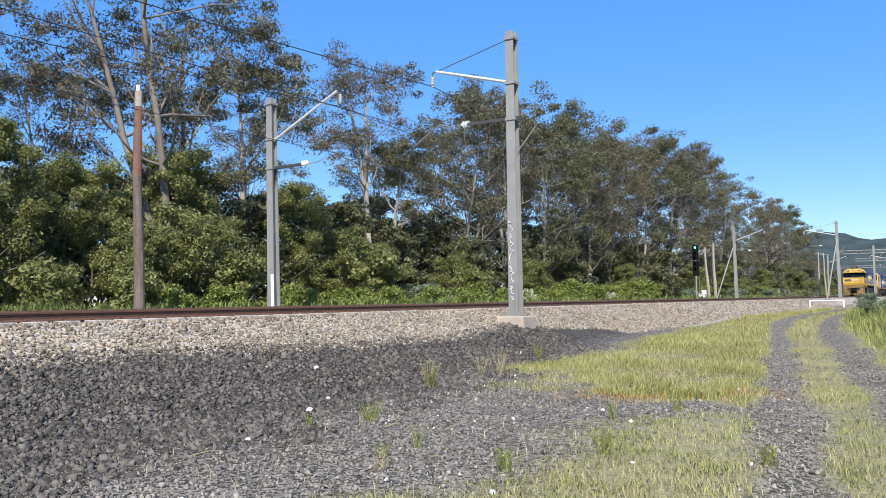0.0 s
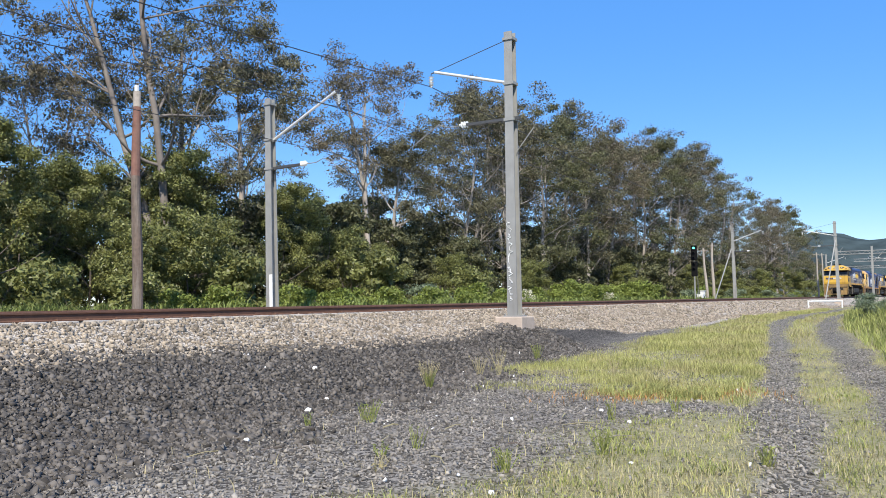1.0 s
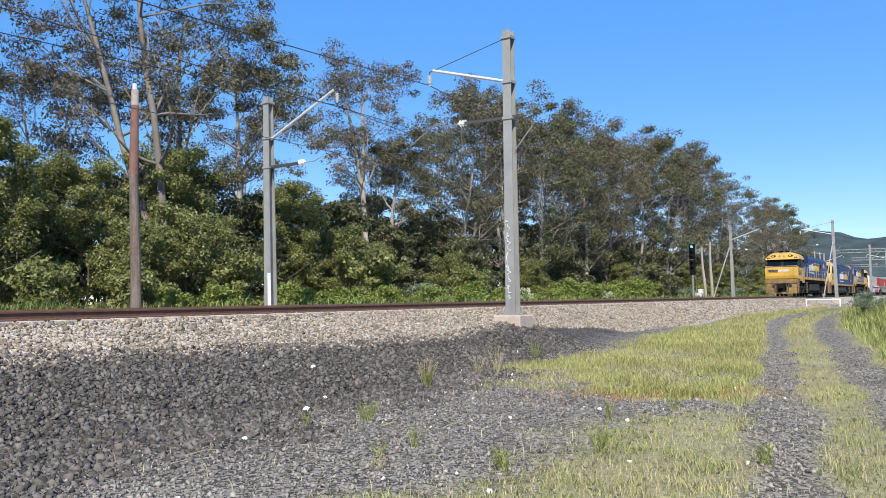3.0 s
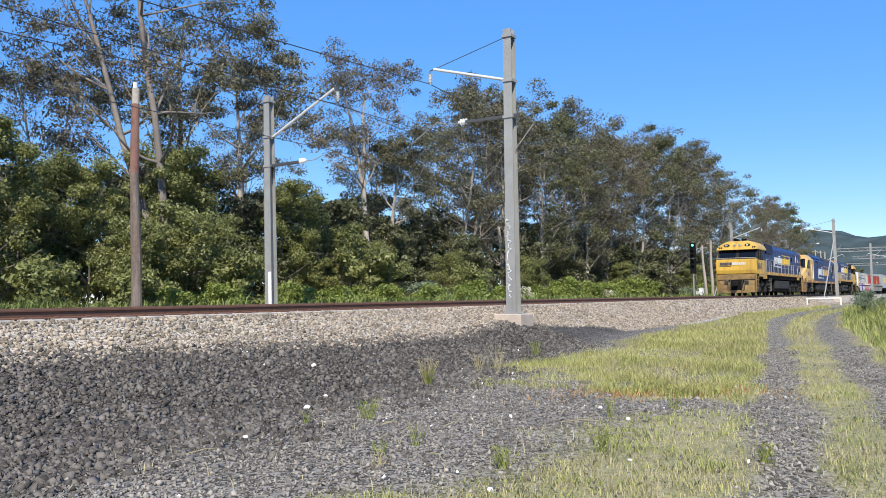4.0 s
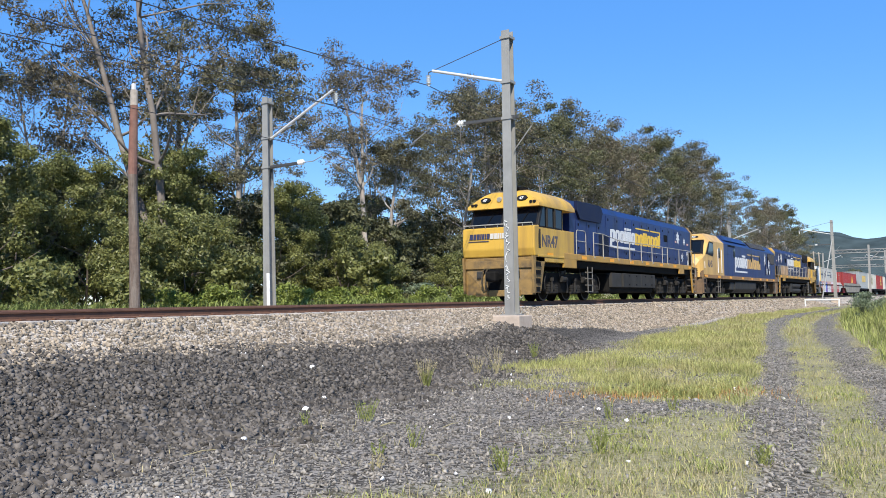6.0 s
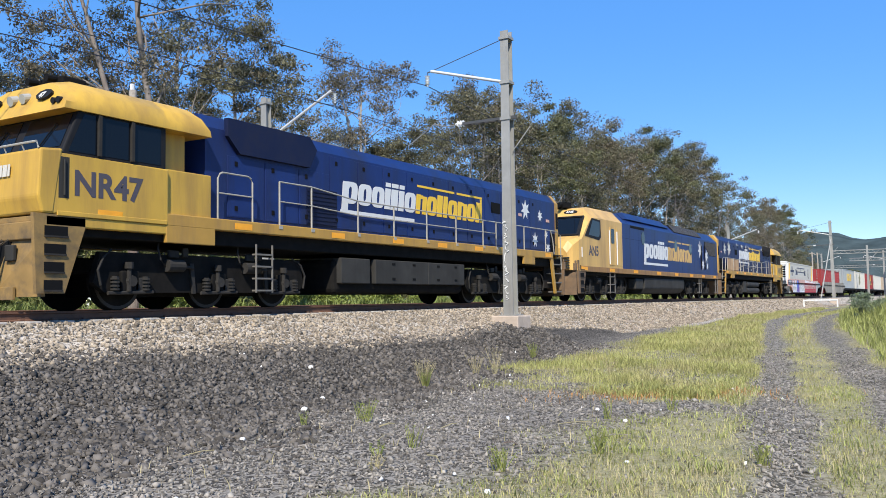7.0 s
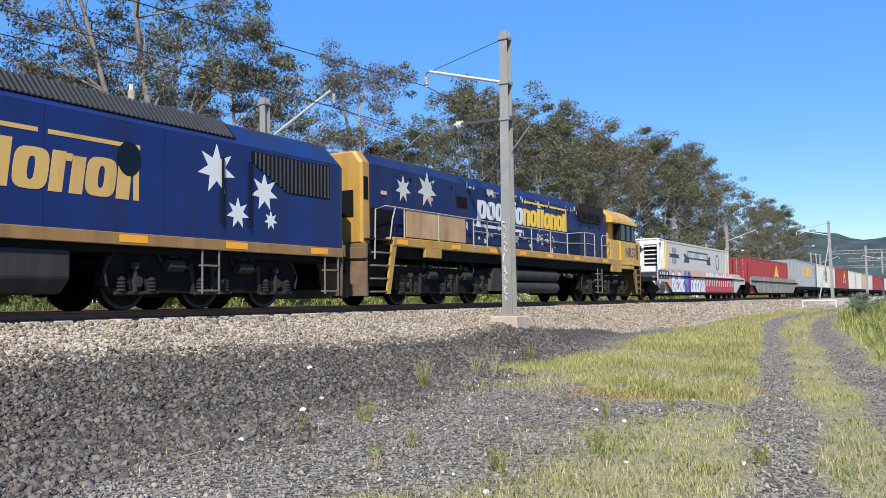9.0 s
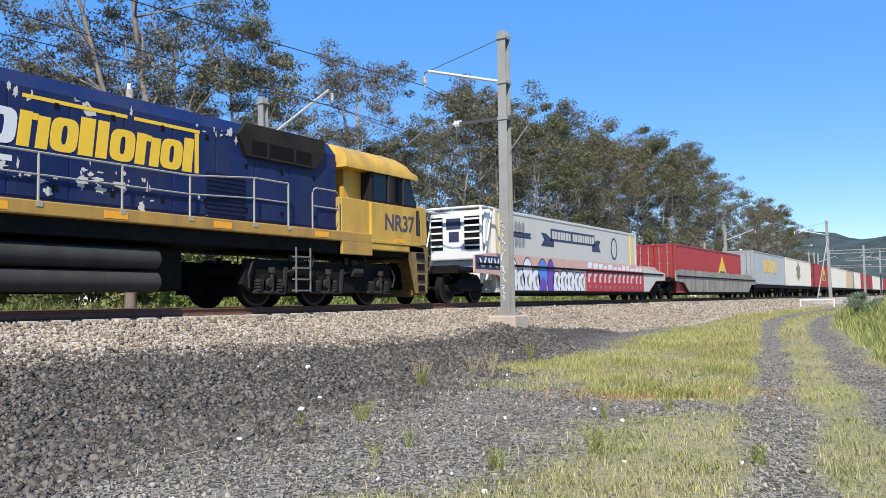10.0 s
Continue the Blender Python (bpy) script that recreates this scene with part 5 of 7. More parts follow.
        part("louvre", bm, "blue_dark", root, "dark louvred air grille")
        bm = B()
        box(bm, q * 1.2, q * 1.224, 16.15, 16.8, 2.95, 3.3)
        part("vent", bm, "black", root)
    for y, w, n in ((9, 0.6, 1.4), (11.5, 0.6, 1.4), (14, 0.6, 1.4), (17.2, 0.8, 3.4)):
        part("roof_hatch", box(B(), -w, w, y, y + n, 4.0, 4.1, 0.03), "roof_grey", root)
    # handrails
    for q in (-1, 1):
        handrail_loop(root, q, 3.85, 4.85, 1.82, 2.78)
        posts = (5.7, 6.8, 8.6, 10.2, 11.85, 13.5, 15.2, 16.1)
        lvl = lambda y: 2.78 if y < 7 else 2.62
        for y in posts:
            bm = rod(B(), (q * 1.41, y, 1.75), (q * 1.41, y, lvl(y)), 0.022, sides=6)
            box(bm, q * 1.37, q * 1.46, y - 0.06, y + 0.06, 1.72, 1.8)
            part("rail_post", bm, "handrail", root)
        for f, r in ((1.0, 0.02), (0.55, 0.016)):
            pts = [(q * 1.41, y, 1.8 + (lvl(y) - 1.8) * f) for y in posts]
            part("walkway_rail", path_rod(B(), pts, r), "handrail", root, "pale steel walkway railing")
        bm = B()
        pts = [(q * 1.41, 16.1, 2.62), (q * 1.41, 20.9, 2.62), (q * 1.41, 21.35, 2.5), (q * 1.41, 21.4, 1.2)]
        path_rod(bm, pts, 0.02)
        for y in (18.2, 20.0):
            part("rail_post", rod(B(), (q * 1.41, y, 1.75), (q * 1.41, y, 2.62), 0.022, sides=6), "handrail", root)
        part("walkway_rail", bm, "handrail", root, "pale steel walkway railing")
        ladder(root, q, 4.95, 0.32, 1.35)
        # end stair: a raked stringer, treads and a dark sheet painting the well's shade
        bm = prism_x(B(), q * 1.37, q * 1.43, [(L - 1.3, 1.62), (L - 1.08, 1.62), (L - 0.82, 0.3), (L - 0.98, 0.3)])
        part("stair_stringer", bm, "sill_yellow", root, "raked yellow stair stringer")
        for i in range(4):
            z = 0.34 + 0.34 * i
            part("stair_tread", box(B(), q * 1.1, q * 1.42, L - 0.86 - 0.07 * i, L - 0.3, z, z + 0.04), "step_steel", root)
        part("stair_well", box(B(), q * 1.05, q * 1.1, L - 1.2, L - 0.12, 0.5, 1.8), "soot_shade", root)
        part("end_walkway", box(B(), q * 1.1, q * 1.42, L - 1.12, L - 0.1, 1.70, 1.74), "soot_shade", root)
        part("end_louvre", box(B(), q * 1.19, q * 1.226, L - (1.45 if worn else 0.8), L - 0.42, 1.86, 2.56, 0.01), "black", root, "black louvred end panel")
        part("stair_rail", path_rod(B(), [(q * 1.42, L - 1.25, 2.6), (q * 1.43, L - 1.1, 2.3), (q * 1.43, L - 0.98, 1.75)], 0.02), "handrail", root)
    if worn:
        for a, b in ((16.6, 18.15), (18.2, 19.9)):
            bm = B()
            box(bm, s * 1.38, s * 1.41, a, b, 1.85, 2.6, 0.01)
            part("guard_panel", bm, "tan", root, "rusty tan steel guard panel")
    # marks
    if not reverse:
        company_mark(root, 1, 1.217, 8.2, 2.56, 7.2, 0.56)
        for y, z, r in ((18.75, 3.26, 0.36), (19.98, 3.13, 0.22), (19.53, 2.23, 0.27), (20.5, 2.48, 0.15), (20.65, 2.0, 0.2)):
            star_mark(root, 1, 1.217, y, z, r)
    else:
        company_mark(root, -1, 1.217, 15.5, 2.72, 7.2, 0.6)
        for y, z, r in ((18.5, 3.3, 0.52), (19.75, 3.2, 0.38)):
            star_mark(root, -1, 1.217, y, z, r, "white_box")
        # bare patches where the paint has gone
        rnd = random.Random(77)
        bm = B()
        for i in range(46):
            y, z = rnd.uniform(6.9, 16.5), rnd.choice((rnd.uniform(2.0, 2.62), rnd.uniform(3.62, 3.7), rnd.uniform(2.0, 2.5)))
            for _ in range(rnd.randint(1, 5)):
                a, b = 0.015 + 0.13 * rnd.random() ** 2, 0.015 + 0.11 * rnd.random() ** 2
                pts = []
                for u, v in oval(0, 0, a, b, 15):
                    k = rnd.uniform(0.45, 1.3)
                    pts.append((u * k, v * k))
                slab(bm, facing(-1, 1.2155, y + rnd.gauss(0, 0.2), min(3.7, z + rnd.gauss(0, 0.09))), pts, 0.0012 + 0.0004 * _)
        tagged(part("bare_patch", bm, "white_box", root, "bare grey-white patches of peeled paint"), kind="stuff")
    # running gear
    bogie(root, (1.9, 4.1, 6.1))
    bogie(root, (15.3, 17.3, 19.5))
    if worn:
        for z in (0.52, 0.95):
            for q in (-1, 1):
                bm = B()
                rod(bm, (q * 1.1, 9.2, z), (q * 1.1, 13.3, z), 0.2, sides=28)
                rod(bm, (q * 1.1, 9.1, z), (q * 1.1, 9.2, z), 0.1, 0.2, sides=28)
                rod(bm, (q * 1.1, 13.3, z), (q * 1.1, 13.4, z), 0.2, 0.1, sides=28)
                part("air_reservoir", bm, "under_grey", root, "grey cylindrical air tank")
        bm = B()
        prism_x(bm, -1.25, 1.25, [(13.6, 1.15), (14.5, 1.15), (14.75, 0.4), (13.6, 0.4)])
        part("equipment_box", bm, "under_grey", root)
        bm = B()
        box(bm, -0.8, 0.8, 8.2, 13.4, 0.35, 1.25, 0.1)
        part("fuel_tank", bm, "under", root)
    else:
        bm = B()
        box(bm, -1.2, 1.2, 7.9, 14.2, 0.3, 1.15, 0.12)
        part("fuel_tank", bm, "under", root, "black fuel tank")
        for a, b in ((8.0, 9.2), (9.45, 12.0), (12.02, 14.1)):
            bm = B()
            box(bm, -1.34, 1.34, a, b, 0.55, 1.18, 0.02)
            part("equipment_box", bm, "under_grey", root, "dusty grey equipment box")
        bm = B()
        for y in (10.2, 11.2, 12.5, 13.5):
            for z in (0.66, 1.05):
                box(bm, 1.338, 1.35, y, y + 0.14, z, z + 0.06)
        part("latch", bm, "black", root)
    MOVERS.append((root, y5 + L if reverse else y5, 180 if reverse else 0))
    return root


def cowl_loco(y5):
    """A full-width streamlined diesel with a raked cab."""
    L = 23.55
    root = empty("locomotive", "blue full-width diesel locomotive with a raked cream-yellow cab", "locomotive", "locomotives")

    def ring(y, w, z0, shoulder, top, w2, mid):
        return [(w, y, z0), (w, y, mid), (w, y, shoulder), (w2, y, top), (-w2, y, top), (-w, y, shoulder), (-w, y, mid), (-w, y, z0)]
    bm = B()
    loft(bm, [ring(0.25, 1.12, 1.25, 1.9, 2.1, 0.95, 1.6), ring(0.42, 1.3, 1.22, 2.2, 2.4, 1.1, 1.7), ring(0.75, 1.44, 1.2, 2.4, 2.52, 1.3, 1.8),
              ring(1.05, 1.45, 1.2, 2.5, 2.62, 1.32, 1.9), ring(1.7, 1.45, 1.2, 3.1, 3.2, 1.22, 2.2), ring(2.0, 1.45, 1.2, 3.32, 3.56, 1.15, 2.3),
              ring(2.35, 1.45, 1.2, 3.42, 3.86, 1.02, 2.4), ring(2.8, 1.45, 1.2, 3.44, 3.93, 0.98, 2.4), ring(5.85, 1.45, 1.2, 3.44, 3.95, 0.98, 2.4)])
    part("cab_body", bm, "cream_yellow", root, "cream-yellow raked cab")
    # screens
    bm = B()
    n = Vector((0, -0.7, 0.72))
    pts = [(-1.36, 0.98, 2.56), (1.36, 0.98, 2.56), (1.2, 1.98, 3.5), (-1.2, 1.98, 3.5)]
    loft(bm, [[tuple(Vector(p) - n * 0.08) for p in pts], [tuple(Vector(p) + n * 0.012) for p in pts]])
    part("screen_band", bm, "gasket", root, "black band round the windscreens")
    for a, b in ((-1.18, -0.06), (0.06, 1.18)):
        bm = B()
        low_, high_ = (1.12, 2.68), (1.86, 3.4)
        pts = [(a, *low_), (b, *low_), (b * 0.92, *high_), (a * 0.92, *high_)]
        n = Vector((0, -0.7, 0.72))
        loft(bm, [[tuple(Vector(p) - n * 0.05) for p in pts], [tuple(Vector(p) + n * 0.02) for p in pts]])
        part("windscreen", bm, "glass", root, "dark raked windscreen")
        bm = B()
        c = Vector(((a + b) / 2, 1.49, 3.04))
        w = (b - a) / 2 + 0.07
        up = Vector((0, 0.74, 0.72)).normalized()
        e = [c + Vector((x * w, 0, 0)) + up * v * 0.57 + n * 0.03 for x, v in ((-1, -1), (1, -1), (0.95, 1), (-0.95, 1))]
        for i in range(4):
            rod(bm, e[i], e[(i + 1) % 4], 0.04, sides=6)
        part("windscreen_frame", bm, "gasket", root, "black windscreen surround")
    for q in (-1, 1):
        bm = B()
        slab(bm, Matrix(((0, 0, q, q * 1.452), (1, 0, 0, 0), (0, 1, 0, 0), (0, 0, 0, 1))), [(1.35, 2.62), (2.95, 2.52), (3.15, 2.66), (3.12, 3.36), (2.15, 3.4)], 0.012)
        part("window_surround", bm, "gasket", root, "black cab window surround")
        bm = B()
        slab(bm, Matrix(((0, 0, q, q * 1.466), (1, 0, 0, 0), (0, 1, 0, 0), (0, 0, 0, 1))), [(1.75, 2.68), (2.85, 2.64), (3.0, 2.75), (3.0, 3.28), (2.2, 3.32)], 0.006)
        part("side_window", bm, "glass", root, "dark cab side window")
        bm = B()
        box(bm, q * 1.44, q * 1.462, 4.24, 4.92, 1.5, 3.16, 0.02)
        part("cab_door", bm, "cream_yellow", root, "cream-yellow cab door")
        bm = B()
        slab(bm, Matrix(((0, 0, q, q * 1.463), (1, 0, 0, 0), (0, 1, 0, 0), (0, 0, 0, 1))), [(4.58 + 0.2 * max(-1, min(1, 1.4 * math.cos(t))), 2.78 + 0.32 * max(-1, min(1, 1.3 * math.sin(t)))) for t in [2 * math.pi * i / 20 for i in range(20)]], 0.006)
        part("door_window", bm, "glass", root)
        bm = B()
        for y in (4.12, 5.05):
            rod(bm, (q * 1.49, y, 1.55), (q * 1.49, y, 3.0), 0.025, sides=8)
        pieces("grab_iron", bm, "star_white", root, "white vertical grab rail")
        bm = B()
        rod(bm, (q * 1.47, 0.98, 1.75), (q * 1.47, 0.98, 2.15), 0.02, sides=6)
        pieces("grab_iron", bm, "star_white", root)
        bm = B()
        box(bm, q * 1.43, q * 1.456, 5.1, 5.83, 1.5, 3.2, 0.008)
        part("locker_door", bm, "cream_yellow", root)
        corner_steps(root, q, 0.75, "plough_brown", 0.75)
        ladder(root, q, 4.25, 0.3, 1.3, 0.6, 3)
        ladder(root, q, 19.0, 0.3, 1.3, 0.45, 2)
        ladder(root, q, L - 0.7, 0.3, 1.3, 0.5, 2)
    for x in (-0.55, 0.55):
        bm = B()
        m = Matrix.Translation((x, 2.14, 3.68)) @ pose(0, 0, 0, -42) @ FRONT
        slab(bm, m, oval(0, 0, 0.3, 0.11), 0.03)
        part("number_box", bm, "gasket", root, "black oval number box")
        lettering("AN5", Matrix.Translation((x - 0.19, 2.07, 3.66)) @ pose(0, 0, 0, -42) @ FRONT, 0.17, "star_white", root)
    bm = B()
    for s in (-1, 1):
        box(bm, s * 0.62, s * 1.1, 0.44, 0.7, 2.12, 2.36, 0.02)
    pieces("headlight_box", bm, "gasket", root)
    bm = B()
    for s in (-1, 1):
        for d in (0.74, 0.96):
            rod(bm, (s * d, 0.5, 2.24), (s * d, 0.42, 2.24), 0.085, sides=14)
    pieces("headlight", bm, "lamp_lens", root, "twin round headlights")
    bm = B()
    for i in range(5):
        box(bm, -1.2, 1.2, 0.2, 0.5, 1.28 + i * 0.1, 1.33 + i * 0.1)
    pieces("nose_grille", bm, "under_grey", root)
    bm = B()
    for x in (-0.35, 0.1):
        rod(bm, (x, 1.9, 4.0), (x, 2.6, 4.1), 0.1, 0.05, sides=10)
        box(bm, x - 0.12, x + 0.25, 2.2, 2.7, 3.9, 4.15, 0.02)
    part("horn", bm, "black", root, "black roof horns")
    lettering("AN5", facing(1, 1.452, 1.78, 1.86), 0.56, "letter", root, "number", "dark painted running number")
    # body
    bm = B()
    loft(bm, [ring(5.85, 1.45, 1.37, 3.44, 3.92, 0.98, 2.4), ring(12.0, 1.45, 1.37, 3.44, 3.92, 0.98, 2.4), ring(L - 0.15, 1.45, 1.37, 3.44, 3.92, 0.98, 2.4), ring(L, 1.4, 1.4, 3.38, 3.84, 0.94, 2.4)])
    body = part("body", bm, "blue", root)
    bm = B()
    box(bm, -0.96, 0.96, 5.9, L - 0.3, 3.9, 3.96, 0.02)
    part("roof_deck", bm, "roof_grey", root, "sooty grey roof")
    bm = B()
    loft(bm, [[(1.22, 6.6, 3.70), (0.95, 6.6, 3.97), (-0.95, 6.6, 3.97), (-1.22, 6.6, 3.70)], [(1.28, 7.2, 3.72), (0.98, 7.2, 4.06), (-0.98, 7.2, 4.06), (-1.28, 7.2, 3.72)],
              [(1.28, 13.2, 3.72), (0.98, 13.2, 4.06), (-0.98, 13.2, 4.06), (-1.28, 13.2, 3.72)], [(1.22, 13.8, 3.70), (0.95, 13.8, 3.97), (-0.95, 13.8, 3.97), (-1.22, 13.8, 3.70)]])
    part("raised_roof", bm, "blue", root)
    for y in (8.2, 10.0, 11.8):
        bm = B()
        box(bm, -0.8, 0.8, y, y + 1.2, 4.04, 4.12, 0.03)
        part("roof_hatch", bm, "roof_grey", root)
    for q in (-1, 1):
        bm = B()
        loft(bm, [[(q * 1.36, 14.4, 3.56), (q * 1.0, 14.4, 3.97), (q * 0.96, 14.4, 3.97), (q * 1.3, 14.4, 3.5)], [(q * 1.36, 20.0, 3.56), (q * 1.0, 20.0, 3.97), (q * 0.96, 20.0, 3.97), (q * 1.3, 20.0, 3.5)]])
        part("roof_grille", bm, "black", root, "black slatted roof grille")
        for i in range(50):
            bm = B()
            y = 14.45 + i * 0.11
            loft(bm, [[(q * 1.365, y, 3.56), (q * 1.005, y, 3.98), (q * 1.03, y, 4.0), (q * 1.39, y, 3.58)], [(q * 1.365, y + 0.045, 3.56), (q * 1.005, y + 0.045, 3.98), (q * 1.03, y + 0.045, 4.0), (q * 1.39, y + 0.045, 3.58)]])
            part("slat", bm, "roof_grey", root)
        bm = B()
        slab(bm, Matrix(((0, 0, q, q * 1.452), (1, 0, 0, 0), (0, 1, 0, 0), (0, 0, 0, 1))), [(20.35, 3.35), (23.0, 3.35), (23.0, 2.55), (21.5, 2.55), (20.35, 3.1)], 0.006)
        part("side_grille", bm, "black", root, "black slatted side grille")
        for i in range(20):
            y = 20.45 + i * 0.13
            bm = B()
            box(bm, q * 1.452, q * 1.475, y, y + 0.04, max(2.57, 3.1 - (y - 20.35) * 0.48), 3.33)
            part("slat", bm, "roof_grey", root)
        bm = B()
        box(bm, q * 1.44, q * 1.458, 7.0, 9.0, 3.30, 3.42)
        part("vent", bm, "black", root)
        for y, z, w in ((8.81, 2.92, 0.26), (14.3, 2.81, 0.26), (17.2, 2.75, 0.26)):
            bm = B()
            slab(bm, facing(q, 1.452, y, z), oval(0, 0, w, 0.32), 0.008)
            part("porthole", bm, "glass", root, "dark oval porthole")
        bm = B()
        for y in (6.9, 8.1, 10.6, 13.0, 15.5, 18.0, 20.3):
            box(bm, q * 1.446, q * 1.4515, y, y + 0.012, 1.4, 3.4)
        box(bm, q * 1.446, q * 1.4515, 5.9, 13.5, 2.78, 2.792)
        part("panel_joint", bm, "blue_dark", body)
        for y in (19.5, 20.3):
            bm = B()
            rod(bm, (q * 1.48, y, 1.7), (q * 1.48, y, 3.1), 0.03, sides=6)
            pieces("grab_iron", bm, "black", root)
        bm = B()
        box(bm, q * 1.40, q * 1.462, 0.95, L - 0.05, 1.18, 1.40, 0.012)
        part("sill", bm, "sill_brown", root, "grimy orange-brown side sill")
        for y in (0.95, 4.15, 7.3, 10.9, 14.0, 17.0, 19.6, 22.3):
            bm = B()
            box(bm, q * 1.45, q * 1.468, y, y + 0.62, 1.23, 1.37)
            part("reflector", bm, "orange", root, "orange reflective panel")
    company_mark(root, 1, 1.4525, 8.95, 2.0, 8.35, 0.7, "star_white", "cream_yellow")
    for y, z, r in ((19.35, 2.83, 0.52), (20.75, 2.5, 0.42), (19.95, 1.98, 0.33), (20.95, 1.9, 0.21)):
        star_mark(root, 1, 1.4525, y, z, r)
    bm = B()
    box(bm, -1.3, 1.3, 0.6, L - 0.1, 1.05, 1.25, 0.02)
    part("underframe", bm, "under", root)
    end_apron(root, 0.55, -1, "plough_brown")
    end_apron(root, L, 1, "plough_brown")
    bogie(root, (2.4, 4.3, 6.2))
    bogie(root, (17.6, 19.5, 21.4))
    bm = B()
    prism_y(bm, 9.2, 16.1, [(1.36, 1.05), (1.36, 0.55), (1.1, 0.3), (-1.1, 0.3), (-1.36, 0.55), (-1.36, 1.05)])
    part("fuel_tank", bev(bm, 0.05), "under_grey", root, "dusty grey fuel tank")
    for q in (-1, 1):
        part("equipment_box", box(B(), q * 0.9, q * 1.32, 8.0, 9.1, 0.5, 1.0, 0.06), "under_grey", root)
    MOVERS.append((root, y5, 0))
    return root


def container(y5, length, z0, h, material, label, corr=0.28, w=1.22, mark=None, reefer=False):
    """A freight container: corrugated or flat sides, corner posts, rails and end doors."""
    root = empty("container", label, "container", "containers on the wagons")
    bm = B()
    if corr:
        prof, y, k = [], 0.1, 0
        while y < length - 0.1:
            d = 0.0 if k % 2 else 0.036
            prof += [(w - d, y), (w - d, min(length - 0.1, y + corr * 0.5 - 0.06))]
            y += corr * 0.5
            k += 1
        right = [(x, y) for x, y in prof]
        left = [(-x, y) for x, y in reversed(prof)]
        loft(bm, [[(x, y, z0 + 0.1) for x, y in right + left], [(x, y, z0 + h - 0.08) for x, y in right + left]])
    else:
        box(bm, -w + 0.01, w - 0.01, 0.05, length - 0.05, z0 + 0.1, z0 + h - 0.06)
    part("container_body", bm, material, root)
    bm = B()
    for q in (-1, 1):
        for y in (0, length - 0.16):
            box(bm, q * (w - 0.16), q * (w + 0.015), y, y + 0.16, z0, z0 + h, 0.01)
        for z in (z0, z0 + h - 0.1):
            box(bm, q * (w - 0.08), q * (w + 0.012), 0.14, length - 0.14, z, z + 0.1, 0.01)
    for y in (0, length - 0.1):
        for z in (z0, z0 + h - 0.12):
            box(bm, -w + 0.1, w - 0.1, y, y + 0.1, z, z + 0.12, 0.01)
    part("corner_frame", bm, material, root)
    bm = B()
    box(bm, -w + 0.05, w - 0.05, 0.05, length - 0.05, z0 + h - 0.05, z0 + h - 0.01)
    part("container_roof", bm, material, root)
    if not reefer:
        for q in (-1, 1):
            bm = B()
            box(bm, q * 0.02, q * (w - 0.18), -0.01, 0.06, z0 + 0.14, z0 + h - 0.14, 0.01)
            part("door", bm, material, root)
            bm = B()
            for x in (0.3, 0.75):
                rod(bm, (q * x, -0.04, z0 + 0.1), (q * x, -0.04, z0 + h - 0.1), 0.022, sides=6)
                for z in (0.5, 1.0, 1.6, 2.2):
                    box(bm, q * x - 0.06, q * x + 0.06, -0.05, 0.0, z0 + z, z0 + z + 0.05)
            part("lock_rod", bm, "galv", root)
    if mark:
        mark(root, length, z0, h, w)
    MOVERS.append((root, y5, 0))
    return root


def well_wagon(y5, y_end, graffiti):
    """A well wagon: low side walls with stepped ends over bogies."""
    length = y_end - y5
    root = empty("well_wagon", "well wagon with graffiti-covered sides on rails" if graffiti else "dusty grey-brown well wagon carrying a container", "wagon", "wagons")
    for q in (-1, 1):
        bm = B()
        prism_x(bm, q * 1.36, q * 1.42, [(1.2, 1.5), (2.2, 1.6), (length - 2.4, 1.6), (length - 2.0, 1.45), (length - 0.6, 1.32), (length - 0.6, 0.95), (length - 2.2, 0.9),
                                         (length - 3.4, 0.34), (4.0, 0.34), (2.8, 0.9), (1.2, 0.95)])
        part("side_wall", bm, "salmon" if graffiti and q > 0 else "wagon_dirt", root, "painted side wall" if graffiti else "")
        bm = B()
        box(bm, q * 1.415, q * 1.47, 1.4, length - 1.0, 1.2, 1.27, 0.01)
        box(bm, q * 1.36, q * 1.46, 3.9, length - 3.3, 0.3, 0.38, 0.01)
        part("side_rail", bm, "under", root)
    bm = B()
    box(bm, -1.35, 1.35, 0.25, 2.4, 0.98, 1.12, 0.02)
    box(bm, -1.35, 1.35, length - 2.4, length - 0.25, 0.98, 1.12, 0.02)
    box(bm, -1.3, 1.3, 3.6, length - 3.4, 0.22, 0.32)
    box(bm, -1.4, 1.4, 0.1, 0.3, 0.9, 1.15, 0.02)
    part("deck", bm, "under", root, "dark steel deck")
    for y in (0.5, length - 2.5):
        bm = B()
        for q in (-1, 1):
            prism_x(bm, q * 0.92, q * 1.1, [(y - 0.1, 0.55), (y + 0.3, 0.75), (y + 1.5, 0.75), (y + 1.9, 0.55), (y + 1.5, 0.38), (y + 0.3, 0.38)])
        box(bm, -1.0, 1.0, y + 0.6, y + 1.2, 0.55, 0.95, 0.03)
        part("bogie_frame", bm, "under", root)
        for a in (y, y + 1.8):
            wheelset(root, a, 0.46)
    coupler(root, 0.1, -1)
    if graffiti:
        paint_graffiti(root, length)
    MOVERS.append((root, y5, 0))
    return root


